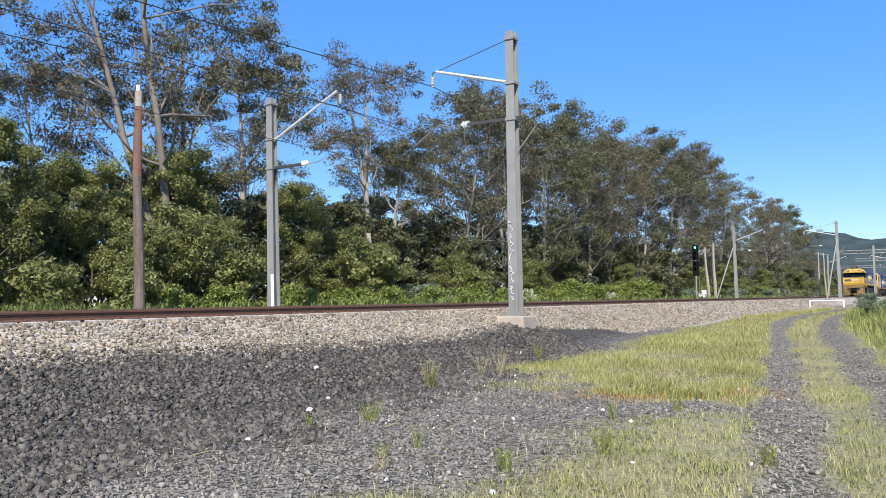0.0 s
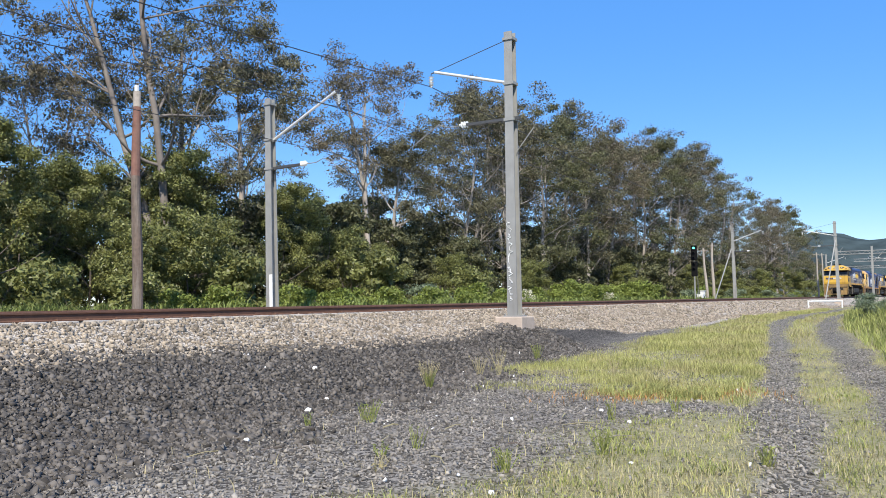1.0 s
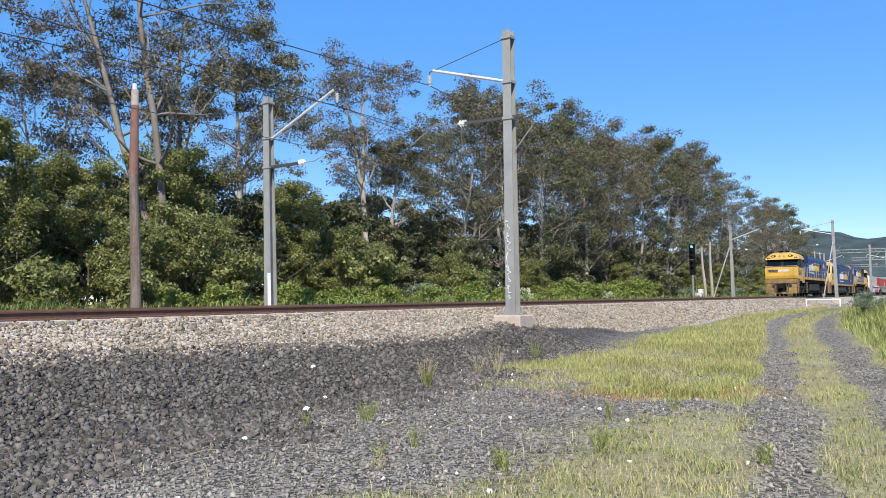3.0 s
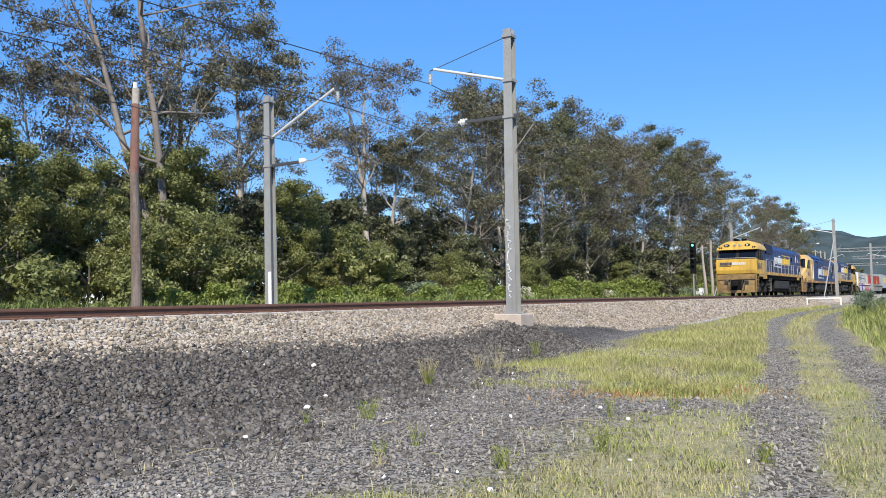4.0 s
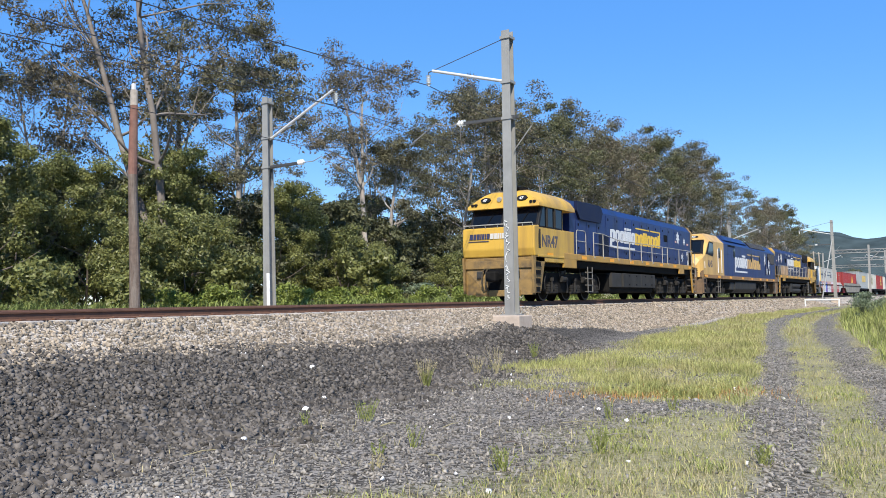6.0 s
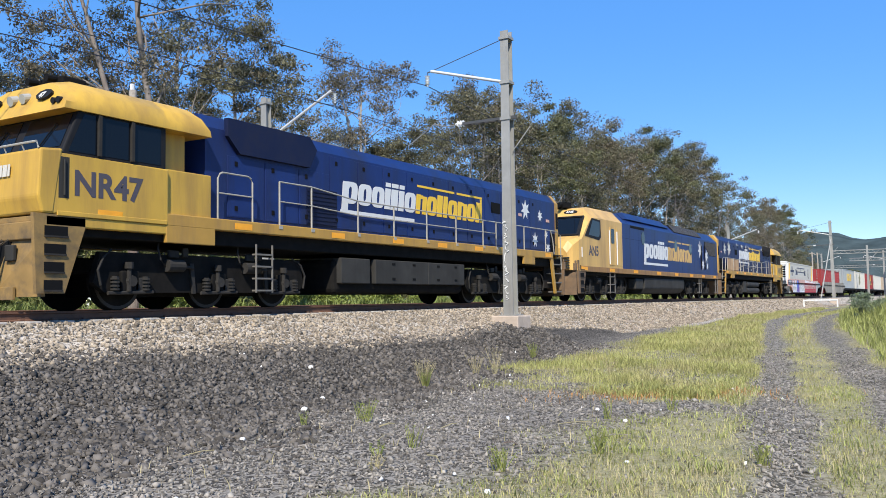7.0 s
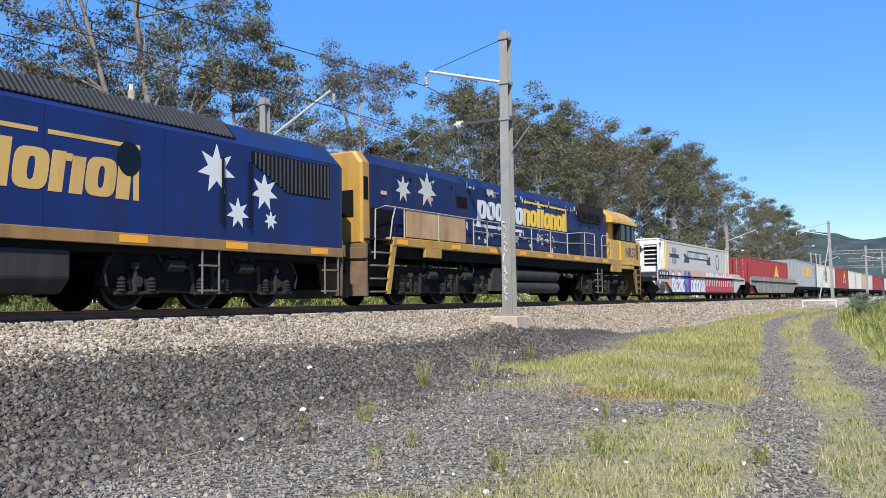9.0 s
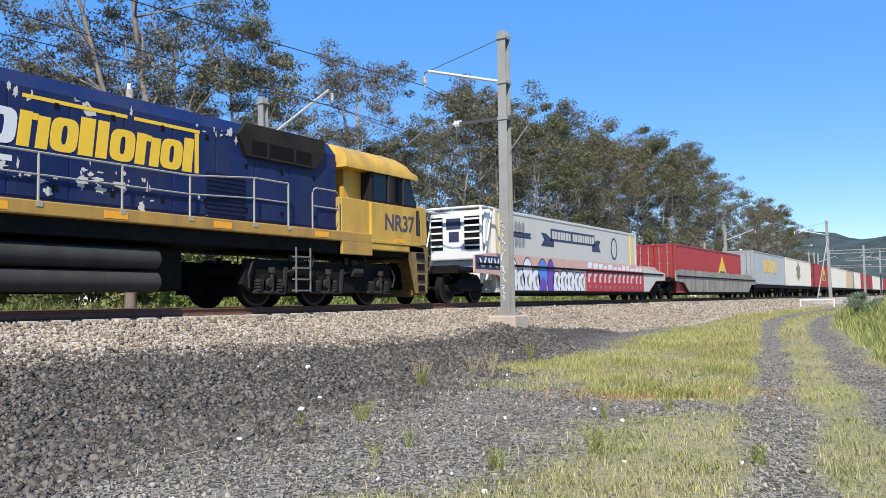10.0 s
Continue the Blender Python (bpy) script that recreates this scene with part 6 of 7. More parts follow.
def paint_graffiti(root, length):
    X = 1.4205
    rnd = random.Random(9)

    def put(key, pts, lift=0.0):
        part("graffiti", slab(B(), facing(1, X + lift, 0, 0), pts, 0.002), key, root, "spray-painted graffiti shape")

    def lobe(y, z0, z1, w):
        out = []
        for i in range(16):
            t = math.pi * i / 15
            out.append((y + w * math.cos(t), z0 + (z1 - z0) * (0.45 + 0.55 * math.sin(t))))
        return [(y + w * 0.7, z0)] + out + [(y - w * 0.7, z0)]
    y = 3.9
    i = 0
    while y < 10.4:
        w = rnd.uniform(0.28, 0.42)
        z1 = rnd.choice((1.52, 1.1, 1.48, 1.15))
        key = "paint_white" if i not in (4, 5) else ("paint_blue" if i == 4 else "paint_purple")
        put("navy", lobe(y, 0.38, min(1.57, z1 + 0.05), w + 0.05))
        put(key, lobe(y, 0.4, z1, w), 0.002)
        if key == "paint_white":
            put("paint_olive", [(y - 0.1, 0.85), (y + 0.16, 1.0), (y + 0.05, 0.7), (y + 0.18, 0.45), (y - 0.04, 0.62)], 0.005)
        if i == 4:
            put("paint_purple", lobe(y, 0.4, 0.85, 0.28), 0.005)
        y += w * 1.75
        i += 1
    put("paint_red", rect(10.6, length - 4.2, 0.38, 1.3))
    put("white_box", [(length - 4.15, 0.38), (length - 3.5, 0.38), (length - 2.3, 0.92), (length - 0.7, 0.97), (length - 0.7, 1.3), (length - 4.15, 1.55)])
    y = 10.8
    while y < length - 4.6:
        w = rnd.uniform(0.3, 0.6)
        put("white_box", [(y, 0.75), (y + 0.08, 1.1), (y + w, 1.15), (y + w - 0.1, 1.0), (y + 0.2, 0.95), (y + 0.25, 0.75)], 0.004)
        put("paint_white", rect(y, y + w, 1.32, rnd.uniform(1.42, 1.58), 0.05), 0.002)
        put("paint_olive", rect(y + 0.1, y + w * 0.6, 0.5, 0.62, 0.05), 0.004)
        y += w + 0.18
    put("navy", rect(1.25, 3.1, 1.06, 1.5))
    for u, w in ((1.5, 0.5), (2.1, 0.3), (2.5, 0.4)):
        put("paint_white", [(u, 1.42), (u + 0.09, 1.42), (u + w * 0.5, 1.18), (u + w - 0.09, 1.44), (u + w, 1.44), (u + w * 0.7, 1.12), (u + w * 0.3, 1.12)], 0.004)


def reefer_marks(root, length, z0, h, w):
    m = facing(1, w - 0.008, 0, z0)
    bm = B()
    slab(bm, m, [(4.6, 1.95), (9.2, 1.95), (9.2, 2.42), (4.6, 2.42)])
    slab(bm, m, [(3.7, 1.72), (4.9, 1.72), (4.9, 1.94), (4.2, 2.2), (3.7, 2.22), (4.0, 1.97)])
    slab(bm, m, [(9.9, 1.72), (8.9, 1.72), (8.9, 1.94), (9.4, 2.22), (9.9, 2.22), (9.7, 1.97)])
    slab(bm, m, oval(11.6, 1.95, 0.42, 0.5))
    slab(bm, m, [(0.95, 1.92), (2.9, 1.92), (2.75, 2.02), (2.9, 2.12), (0.95, 2.12), (1.1, 2.02)])
    part("banner", bm, "navy", root, "navy banner and badges")
    bm = B()
    u = 4.75
    for wd in [0.2] * 7 + [0.0] + [0.2] * 9:
        if wd:
            slab(bm, m, rect(u, u + wd, 2.04, 2.33), 0.008)
        u += (wd or 0.1) + 0.065
    slab(bm, m, oval(11.6, 1.95, 0.3, 0.4), 0.008)
    pieces("banner_lettering", bm, "white_box", root, "pale block lettering on the banner")
    bm = B()
    for k in (-1, 0, 1):
        slab(bm, m, oval(1.9 + k * 0.28, 2.28, 0.13, 0.22))
        slab(bm, m, oval(1.9 + k * 0.28, 1.76, 0.13, 0.2))
    pieces("badge", bm, "galv", root, "grey globe badge")
    bm = B()
    box(bm, w - 0.02, w + 0.018, length - 0.9, length - 0.72, z0 + 0.2, z0 + h - 0.1)
    box(bm, w - 0.02, w + 0.018, 0.3, 0.48, z0 + 0.2, z0 + h - 0.1)
    pieces("edge_strip", bm, "logo_yellow", root, "yellow edge strip")
    # the cooling unit on the front end
    bm = B()
    box(bm, -1.05, 1.05, -0.42, 0.05, z0 + 1.1, z0 + h - 0.12, 0.05)
    box(bm, -1.1, 1.1, -0.2, 0.05, z0 + 0.4, z0 + 1.1, 0.03)
    part("cooling_unit", bm, "star_white", root, "white refrigeration unit on the container end")
    for a, b in ((-1.0, -0.55), (0.3, 1.0)):
        bm = B()
        box(bm, a, b, -0.44, -0.41, z0 + 1.45, z0 + h - 0.25)
        part("unit_grille", bm, "black", root)
        for i in range(5):
            bm = B()
            box(bm, a, b, -0.47, -0.43, z0 + 1.55 + i * 0.22, z0 + 1.61 + i * 0.22)
            part("slat", bm, "star_white", root)
    bm = B()
    box(bm, -0.4, 0.15, -0.44, -0.41, z0 + 2.15, z0 + 2.5)
    box(bm, -0.3, 0.08, -0.44, -0.41, z0 + 1.72, z0 + 2.05)
    part("control_panel", bm, "navy", root, "dark control panel")
    bm = B()
    for x in (-1.15, 1.15):
        rod(bm, (x, -0.85, z0 + 0.3), (x, -0.85, z0 + h + 0.02), 0.05, sides=8)
        rod(bm, (x, -0.85, z0 + h), (x, 0, z0 + h), 0.04, sides=8)
        rod(bm, (x, -0.85, z0 + 0.5), (x, -0.1, z0 + h - 0.1), 0.03, sides=6)
    rod(bm, (-1.15, -0.85, z0 + h), (1.15, -0.85, z0 + h), 0.045, sides=8)
    part("guard_frame", bm, "white_paint", root, "white tubular guard frame")


def triangle_mark(root, length, z0, h, w):
    m = facing(1, w + 0.0, 0, z0)
    bm = B()
    c = length * 0.66
    pts = []
    for i in range(5):
        pts += [(c - 1.7 + i * 0.36, 0.75 + i * 0.36), (c - 1.7 + (i + 1) * 0.36 - 0.12, 0.75 + i * 0.36 + 0.18)]
    pts += [(c, 2.55)] + [(2 * c - u, v) for u, v in reversed(pts)]
    slab(bm, m, pts, 0.006)
    part("painted_badge", bm, "logo_yellow", root, "stepped yellow triangle badge")
    bm = B()
    slab(bm, m, rect(c - 0.7, c + 0.7, 0.8, 1.4), 0.01)
    part("badge_centre", bm, "navy", root)


def block_mark(root, length, z0, h, w):
    bm = B()
    m = facing(1, w + 0.0, 0, z0)
    u = length * 0.30
    for i in range(4):
        slab(bm, m, rect(u, u + 0.42, 1.0, 2.0), 0.006)
        slab(bm, m, rect(u + 0.42, u + 1.0, 1.0, 1.25), 0.006)
        slab(bm, m, rect(u + 0.85, u + 1.2, 1.25, 2.0), 0.006)
        if i % 2:
            slab(bm, m, rect(u + 0.42, u + 0.85, 1.75, 2.0), 0.006)
        u += 1.5
    part("block_lettering", bm, "logo_yellow", root, "large yellow block lettering")


def leaf_mark(root, length, z0, h, w):
    bm = B()
    m = facing(1, w + 0.0, 0, z0)
    c = length * 0.45
    slab(bm, m, [(c, 0.5), (c + 1.3, 1.0), (c + 0.8, 1.3), (c + 1.4, 1.7), (c + 0.5, 2.0), (c, 2.5), (c - 0.5, 2.0), (c - 1.4, 1.7), (c - 0.8, 1.3), (c - 1.3, 1.0)], 0.006)
    pieces("badge", bm, "paint_olive", root, "olive leaf-shaped badge")


def flat_wagon(y5, length):
    root = empty("flat_wagon", "dark container flat wagon on rails", "wagon", "wagons")
    bm = B()
    box(bm, -1.2, 1.2, 0.2, length - 0.2, 0.8, 1.0, 0.02)
    for q in (-1, 1):
        box(bm, q * 1.1, q * 1.25, 0.2, length - 0.2, 0.72, 1.0, 0.02)
        prism_x(bm, q * 0.3, q * 0.42, [(3.5, 0.8), (length - 3.5, 0.8), (length - 5, 0.42), (5, 0.42)])
    part("deck", bm, "under", root)
    for y in (1.0, length - 2.8):
        bm = B()
        for q in (-1, 1):
            prism_x(bm, q * 0.92, q * 1.1, [(y - 0.1, 0.55), (y + 0.3, 0.75), (y + 1.5, 0.75), (y + 1.9, 0.55), (y + 1.5, 0.38), (y + 0.3, 0.38)])
        part("bogie_frame", bm, "under", root)
        for a in (y, y + 1.8):
            w = wheelset(root, a, 0.46)
            SPINNERS.pop()
    MOVERS.append((root, y5, 0))
    return root


hood_loco(46.6, False, "NR47", False)
cowl_loco(69.0)
hood_loco(93.6, True, "NR37", True)
well_wagon(117.1, 139.4, True)
container(120.1, 14.7, 0.33, 2.8, "white_box", "white refrigerated container with a navy banner", corr=0, mark=reefer_marks, reefer=True)
well_wagon(139.6, 162.9, False)
container(141.6, 16.5, 0.33, 2.7, "red_box", "red corrugated freight container with a yellow badge", mark=triangle_mark)
for y5, length, material, label, mark in ((162.6, 14.2, "grey_box", "grey freight container with yellow block lettering", block_mark), (177.6, 15.2, "white_box", "white freight container with an olive badge", leaf_mark),
                                          (194.0, 14.5, "dark_red_box", "dark red freight container with a yellow badge", triangle_mark), (209.5, 17.5, "white_box", "dirty white freight container on a flat wagon", None),
                                          (228.5, 10.0, "tan_box", "tan freight container on a flat wagon", None), (239.5, 9.0, "white_box", "dirty white freight container on a flat wagon", None),
                                          (250.0, 22.0, "dark_red_box", "plain dark red freight container on a flat wagon", None), (274.0, 24.0, "white_box", "dirty white freight container on a flat wagon", None),
                                          (300.0, 15.0, "dark_red_box", "plain dark red freight container on a flat wagon", None), (317.0, 15.0, "grey_box", "grey freight container on a flat wagon", None)):
    flat_wagon(y5 - 0.3, length + 0.6)
    container(y5, length, 1.0, 2.55, material, label, mark=mark)


# ---- lineside things ----
M["signal_green"] = mat("signal_green", (0.05, 0.5, 0.4), 0.3)
M["signal_green"].node_tree.nodes["Principled BSDF"].inputs["Emission Color"].default_value = (0.1, 1.0, 0.75, 1)
M["signal_green"].node_tree.nodes["Principled BSDF"].inputs["Emission Strength"].default_value = 4.0
M["red_wood"] = mat("red_wood", (0.185, 0.09, 0.068), 0.9, vary=0.3, scale=5, bump=0.6, bscale=14, dirt=(0.22, 0.15, 0.12), dscale=4, damt=0.8, streak=True)


def stem_pole(name, x, y, h, r, label, tilt=0.0, red=True):
    """A weathered round timber pole, a little crooked and split."""
    root = empty(name, label, "pole", "timber poles")

    def shaft(part_name, z0, z1, material, k):
        rings = []
        n = 14
        for i in range(n + 1):
            z = z0 + (z1 - z0) * i / n
            q = r * (1.08 - 0.35 * z / h)
            cx, cy = 0.03 * math.sin(z * 1.1), 0.02 * math.sin(z * 0.7 + 1)
            rings.append([(cx + q * math.cos(a) * (1 + 0.07 * math.sin(3 * a + z)), cy + q * math.sin(a) * (1 + 0.05 * math.cos(2 * a + z * 2)), z) for a in [2 * math.pi * j / 14 for j in range(14)]])
        part(part_name, loft(B(), rings), material, root)
    if red:
        shaft("lower_shaft", -0.4, h * 0.62, "old_wood", 0)
        shaft("upper_shaft", h * 0.62, h * 0.93, "red_wood", 1)
        shaft("pole_top", h * 0.93, h, "grey_wood", 1)
        bm = B()
        box(bm, -0.05, 0.05, -0.05, 0.05, h, h + 0.22, 0.01)
        part("cap_bracket", bm, "white_paint", root, "small white metal cap bracket")
    else:
        shaft("shaft", -0.4, h, "grey_wood", 0)
        bm = B()
        box(bm, -0.5, 0.5, -0.05, 0.05, h - 0.35, h - 0.25, 0.01)
        part("cross_arm", bm, "grey_wood", root)
    root.matrix_world = pose(x, y, ground_z(x, y), 0, tilt, 0)
    return root


stem_pole("timber_pole", -22.6, 18.35, 7.25, 0.165, "weathered reddish stripped timber pole beside the railway", -0.7)
stem_pole("timber_pole", -23.5, 96.0, 6.4, 0.16, "grey wooden pole with a short cross arm", -0.5, False)
stem_pole("timber_pole", -23.8, 94.5, 5.9, 0.15, "leaning grey wooden pole with a short cross arm", -3.0, False)
stem_pole("timber_pole", -23.0, 172.0, 8.4, 0.16, "grey wooden pole with a short cross arm", -1.0, False)
stem_pole("timber_pole", -23.0, 180.0, 8.6, 0.16, "grey wooden pole with a short cross arm", -2.0, False)


def railway_signal(x, y):
    root = empty("railway_signal", "railway colour-light signal showing green on a grey post", "signal")
    part("post", rod(B(), (0, 0, -0.3), (0, 0, 4.2), 0.075, sides=12), "galv", root)
    for z0 in (4.1, 2.5):
        bm = B()
        box(bm, -0.3, 0.3, -0.1, 0.12, z0, z0 + 1.5, 0.05)
        part("signal_head", bm, "black", root, "black signal head")
        for i in range(3 if z0 > 3 else 2):
            z = z0 + 1.25 - i * 0.5
            lens = part("lens", rod(B(), (0, -0.13, z), (0, -0.1, z), 0.1, sides=16), "signal_green" if i == 0 and z0 > 3 else "glass", root, "lit green lens" if i == 0 and z0 > 3 else "dark lens")
            bm = B()
            for k in range(9):
                a, b = math.pi * (k / 9), math.pi * ((k + 1) / 9)
                loft(bm, [[(0.13 * math.cos(a), -0.13, z + 0.13 * math.sin(a)), (0.13 * math.cos(b), -0.13, z + 0.13 * math.sin(b)), (0.14 * math.cos(b), -0.13, z + 0.14 * math.sin(b)), (0.14 * math.cos(a), -0.13, z + 0.14 * math.sin(a))],
                          [(0.13 * math.cos(a), -0.38, z + 0.13 * math.sin(a)), (0.13 * math.cos(b), -0.38, z + 0.13 * math.sin(b)), (0.14 * math.cos(b), -0.38, z + 0.14 * math.sin(b)), (0.14 * math.cos(a), -0.38, z + 0.14 * math.sin(a))]])
            part("hood", bm, "black", root)
    part("ladder", path_rod(B(), [(0.25, 0.3, 0), (0.25, 0.2, 2.6)], 0.02), "galv", root)
    root.matrix_world = pose(x, y, -0.25)
    return root


railway_signal(-23.0, 86.5)


def trackside_box(x, y, w, h):
    root = empty("trackside_cabinet", "small white trackside equipment cabinet", "cabinet", "trackside cabinets")
    part("body", box(B(), -w, w, -w, w, 0, h, 0.03), "white_paint", root)
    part("lid", box(B(), -w - 0.04, w + 0.04, -w - 0.04, w + 0.04, h, h + 0.08, 0.02), "white_paint", root)
    part("leg", box(B(), -0.1, 0.1, -0.1, 0.1, -0.4, 0.0), "galv", root)
    root.matrix_world = pose(x, y, ground_z(x, y) + 0.3)


trackside_box(-23.4, 91.0, 0.22, 0.75)
trackside_box(-23.2, 89.4, 0.3, 0.35)


def stay(x, y, z0, dx, dy, h):
    """A raking strut that props a mast."""
    bm = rod(B(), (x + dx, y + dy, z0), (x, y, h), 0.06, sides=8)
    tagged(part("mast_stay", bm, "galv"), "raking galvanised steel mast stay", "mast stay", "mast stays")


stay(-21.2, 94.8, -0.4, -0.6, -5.6, 5.3)
stay(-11.1, 96.3, -0.7, -0.6, -5.0, 5.8)


def barrier(x, y):
    root = empty("low_barrier", "low white painted pipe barrier beside the track", "barrier")
    part("rail", rod(B(), (-1.25, 0, 0.42), (1.25, 0, 0.42), 0.06, sides=10), "white_paint", root)
    for q in (-1.2, 1.2):
        part("post", rod(B(), (q, 0, -0.3), (q, 0, 0.42), 0.06, sides=10), "white_paint", root)
    root.matrix_world = pose(x, y, ground_z(x, y) + 0.1, 0, 0, 0)


barrier(-9.2, 72.0)


def portal(y, x0, x1, z, posts):
    root = empty("overhead_portal", "galvanised steel overhead-line portal with a lattice beam", "portal", "overhead portals")
    for x in posts:
        bm = B()
        loft(bm, [[(x + u, v, -0.6) for u, v in h_section(0.15, 0.16, 0.03)], [(x + u, v, z + 1.1) for u, v in h_section(0.13, 0.14, 0.03)]])
        part("post", bm, "galv", root)
    bm = B()
    for dz in (0, 0.45):
        rod(bm, (x0, 0, z + dz), (x1, 0, z + dz), 0.06, sides=6)
    n = int(abs(x1 - x0) / 0.6)
    for i in range(n):
        a = x0 + (x1 - x0) * i / n
        b = x0 + (x1 - x0) * (i + 1) / n
        rod(bm, (a, 0, z + 0.45 * (i % 2)), (b, 0, z + 0.45 * ((i + 1) % 2)), 0.025, sides=5)
    part("beam", bm, "galv", root, "lattice beam")
    for x in posts:
        part("brace", rod(B(), (x, 0, z - 1.3), (x + 1.3, 0, z), 0.05, sides=6), "galv", root)
    root.matrix_world = pose(0, y, 0)


portal(139.0, -16.2, 4.0, 6.2, (-11.2, 3.5))
portal(165.0, -16.2, 4.0, 6.0, (-9.5, 3.5))
portal(205.0, -24.0, 4.0, 6.0, (-9.0, 3.5))


def mast_scrawl():
    """White paint scrawl on the near mast: unreadable strokes."""
    root = empty("paint_scrawl", "white unreadable spray-paint strokes on a steel mast", "graffiti")
    rnd = random.Random(4)
    z = 2.7
    while z > 0.55:
        bm = B()
        high = rnd.uniform(0.12, 0.2)
        u = rnd.uniform(-0.1, 0.0)
        pts = [Vector((u + rnd.uniform(-0.03, 0.10) * (k % 2 or -0.4), z + high * (k / 4 + rnd.uniform(-0.2, 0.2)))) for k in range(5)]
        for k, (p, q) in enumerate(zip(pts, pts[1:])):
            d = q - p
            w = Vector((-d.y, d.x)).normalized() * rnd.uniform(0.005, 0.010)
            slab(bm, FRONT, [p - w, q - w, q + w, p + w], 0.003 + 0.0012 * k)
        part("stroke", bm, "white_paint", root)
        z -= high * rnd.uniform(0.85, 1.2)
    root.matrix_world = pose(-10.9, 21.85 - 0.178, -0.5)


mast_scrawl()


# ---- weeds and litter on the gravel ----
def weed(seed, x, y, h, n, material, label, name="weed", lean=0.35, leafy=True):
    rnd, rng = random.Random(seed), np.random.default_rng(seed)
    root = empty(name, label, "weed", "weeds on the gravel")
    verts, faces, tips = [], [], []
    mids = []
    for i in range(n):
        a = rnd.uniform(0, 2 * math.pi)
        d = Vector((math.cos(a) * lean, math.sin(a) * lean, 1)).normalized()
        p = Vector((rnd.uniform(-0.05, 0.05), rnd.uniform(-0.05, 0.05), -0.03))
        pts = [p]
        for j in range(5):
            d = (d + Vector((rnd.uniform(-1, 1), rnd.uniform(-1, 1), 0)) * 0.12).normalized()
            p = p + d * h * rnd.uniform(0.7, 1.1) / 5
            pts.append(p)
        tube(verts, faces, pts, [0.006, 0.005, 0.005, 0.004, 0.003, 0.002], 4)
        mids += pts[2:]
    tagged(raw("stalk", verts, faces, "straw" if material == "straw" else "grass_green", root), kind="stuff")
    if leafy:
        c = np.array([tuple(p) for p in mids])
        v, f = leaves(rng, c, np.full((len(c), 3), 0.035), 6 * n, 0.04, 0.18, -0.3)
        tagged(fast_mesh("foliage", v, f, material, root), kind="stuff")
    root.matrix_world = pose(x, y, ground_z(x, y)) @ Matrix.Diagonal((0.85, 0.85, 0.85, 1))


def ground_at(spots):
    for args in spots:
        weed(*args)


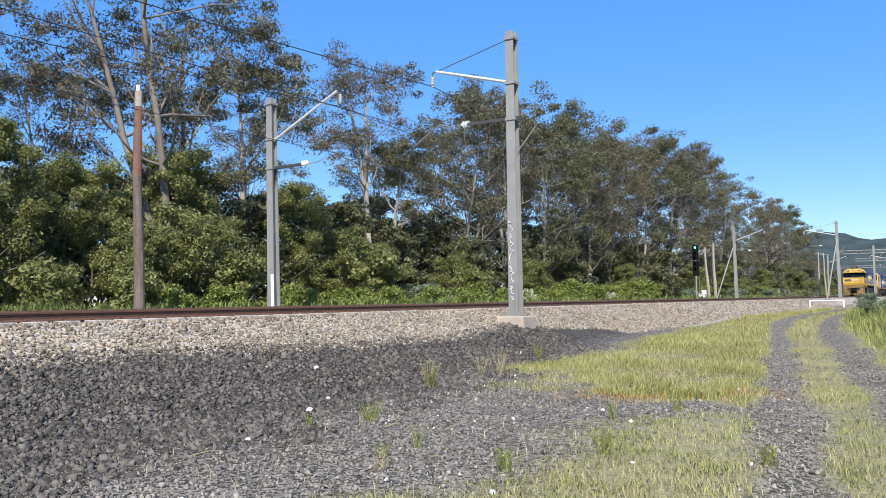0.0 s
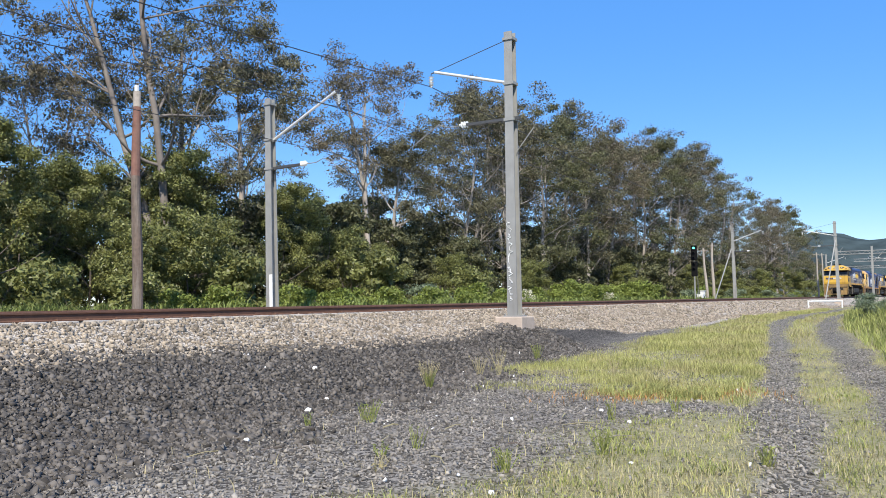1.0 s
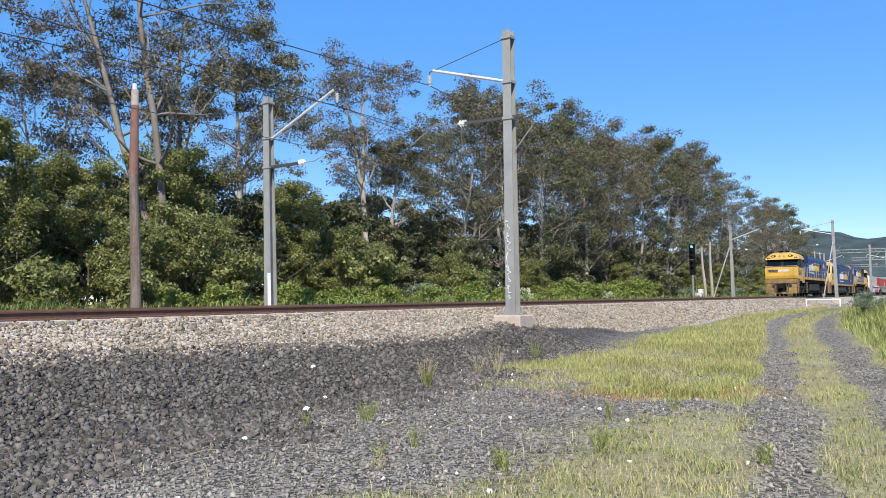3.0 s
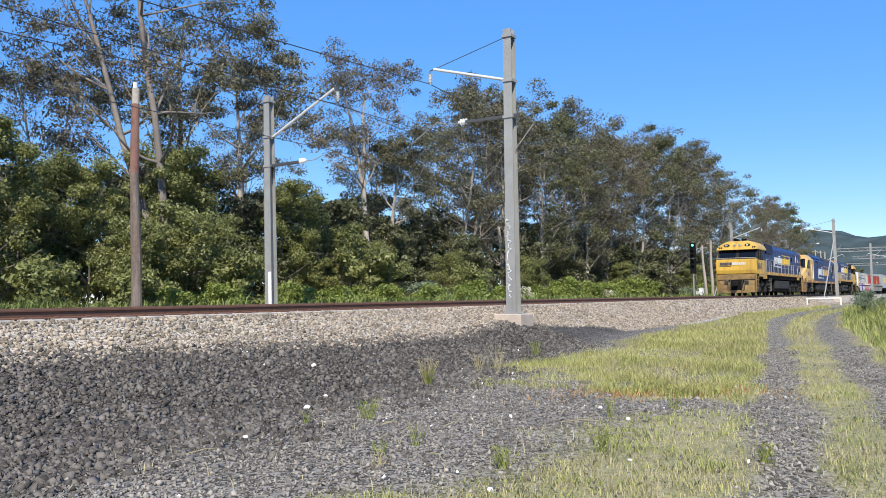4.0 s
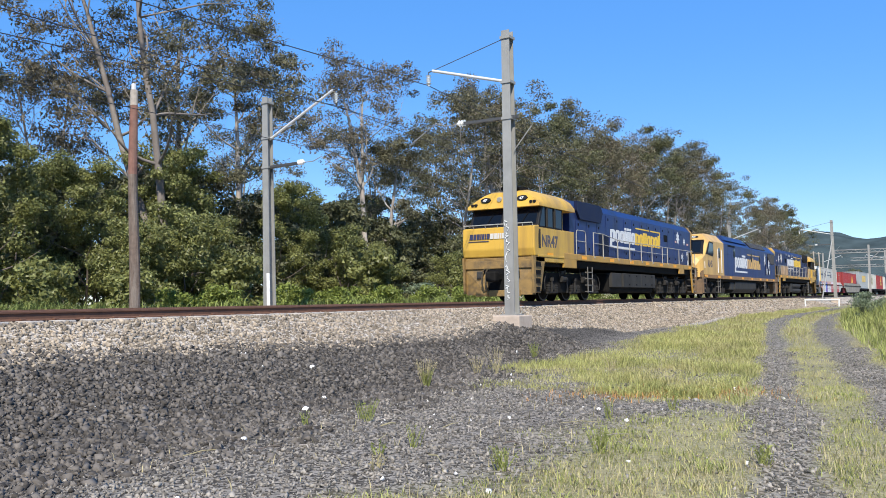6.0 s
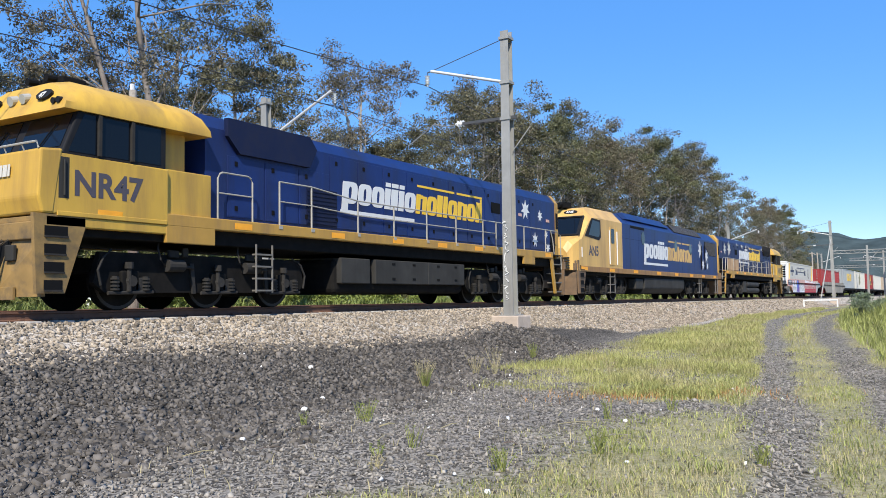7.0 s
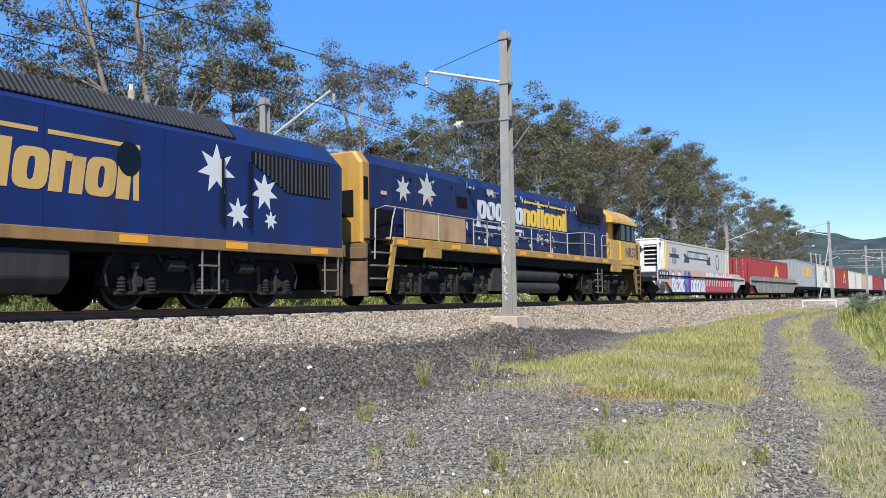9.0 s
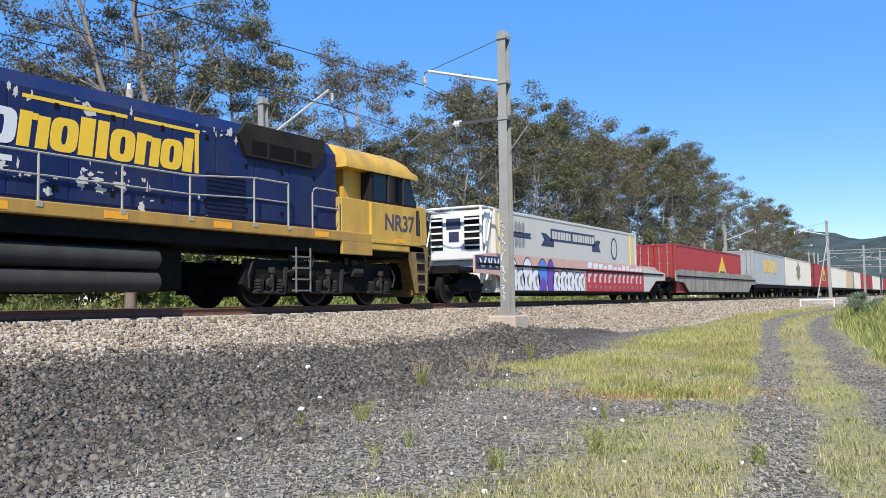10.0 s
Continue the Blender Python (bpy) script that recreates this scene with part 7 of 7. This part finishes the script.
ground_at([(1, -8.3, 13.1, 0.62, 34, "straw", "dry pale seeding weed growing through dark gravel"), (2, -8.2, 13.0, 0.4, 26, "leaf_bush", "green weed growing through dark gravel"),
           (3, -8.1, 15.5, 0.75, 14, "straw", "tall dry stalks growing through gravel"), (4, -8.5, 15.4, 0.55, 14, "straw", "tall dry stalks growing through gravel"),
           (5, -6.7, 9.15, 0.42, 12, "leaf_bright", "small green weed growing through gravel"), (6, -6.95, 9.4, 0.3, 10, "leaf_bright", "small green weed growing through gravel"),
           (7, -7.2, 8.5, 0.25, 8, "leaf_bright", "small green weed growing through gravel"), (8, -4.9, 7.5, 0.35, 9, "leaf_bush", "small dark green weed on gravel"),
           (9, -3.9, 10.5, 0.35, 12, "grass_green", "tuft of green weed on gravel"), (10, -5.0, 12.5, 0.3, 12, "straw", "dry weed tuft on gravel"),
           (11, -3.4, 11.6, 0.32, 14, "leaf_bright", "bright green weed tuft on gravel"), (12, -3.1, 8.1, 0.34, 26, "grass_green", "thick green grass tuft by the road"),
           (13, -3.6, 6.95, 0.3, 22, "grass_green", "thick green grass tuft by the road"), (14, -5.0, 7.0, 0.2, 8, "leaf_bright", "small green weed growing through gravel"),
           (15, -1.6, 8.3, 0.28, 20, "grass_green", "thick green grass tuft by the road"), (16, -9.0, 19.2, 0.5, 24, "leaf_bright", "leafy weed at the edge of the embankment"),
           (17, -5.9, 16.1, 0.5, 16, "straw", "tall dry stalks growing through gravel"), (18, -4.6, 6.4, 0.22, 9, "straw", "dry weed tuft on gravel")])


def twigs():
    rnd = random.Random(31)
    for i in range(26):
        x, y = rnd.uniform(-6.8, -2.0), rnd.uniform(5.4, 11.5)
        a, n = rnd.uniform(0, math.pi), rnd.uniform(0.12, 0.45)
        bm = B()
        p0 = Vector((x, y, ground_z(x, y) + 0.03))
        x1, y1 = x + n * math.cos(a), y + n * math.sin(a)
        p2 = Vector((x1, y1, ground_z(x1, y1) + 0.035))
        mid = (p0 + p2) / 2 + Vector((0.02, 0.02, 0.02))
        path_rod(bm, [p0, mid, p2], rnd.uniform(0.004, 0.009), 5)
        tagged(part("twig", bm, rnd.choice(("straw", "grey_wood", "old_wood"))), "dry fallen twig lying on dark gravel", "twig", "twigs on the gravel")


twigs()


def white_rock(x, y, r, seed):
    rnd = random.Random(seed)
    bm = B()
    bmesh.ops.create_icosphere(bm, subdivisions=2, radius=r)
    for v in bm.verts:
        v.co *= 1 + 0.25 * noise.noise(v.co * 12 / (r * 10) + Vector((seed, 0, 0)))
        v.co.z *= 0.75
    ob = tagged(part("rock", bm, "white_stone"), "white rock lying on dark gravel", "rock", "white rocks")
    ob.location = (x, y, ground_z(x, y) + r * 0.45)


for i, (x, y, r) in enumerate(((-8.0, 9.45, 0.055), (-8.6, 10.6, 0.045), (-6.9, 7.1, 0.035), (-4.3, 11.2, 0.03), (-3.5, 14.2, 0.04), (-3.8, 14.1, 0.03), (-3.2, 14.4, 0.035), (-10.0, 12.0, 0.05))):
    white_rock(x, y, r, i + 1)


def motions():
    for root, y5, turn in MOVERS:
        walk(root, [(t, pose(TRAIN_X, y5 + SPEED * (5 - t), 0, 0, 0, turn)) for t in STEPS])
    for ob, y, r in SPINNERS:
        back = -1 if ob.parent.rotation_quaternion.w < 0.5 else 1
        walk(ob, [(i / 30, pose(0, y, r, -back * math.degrees(-SPEED * i / 30 / r), 0, 0)) for i in range(301)])


motions()
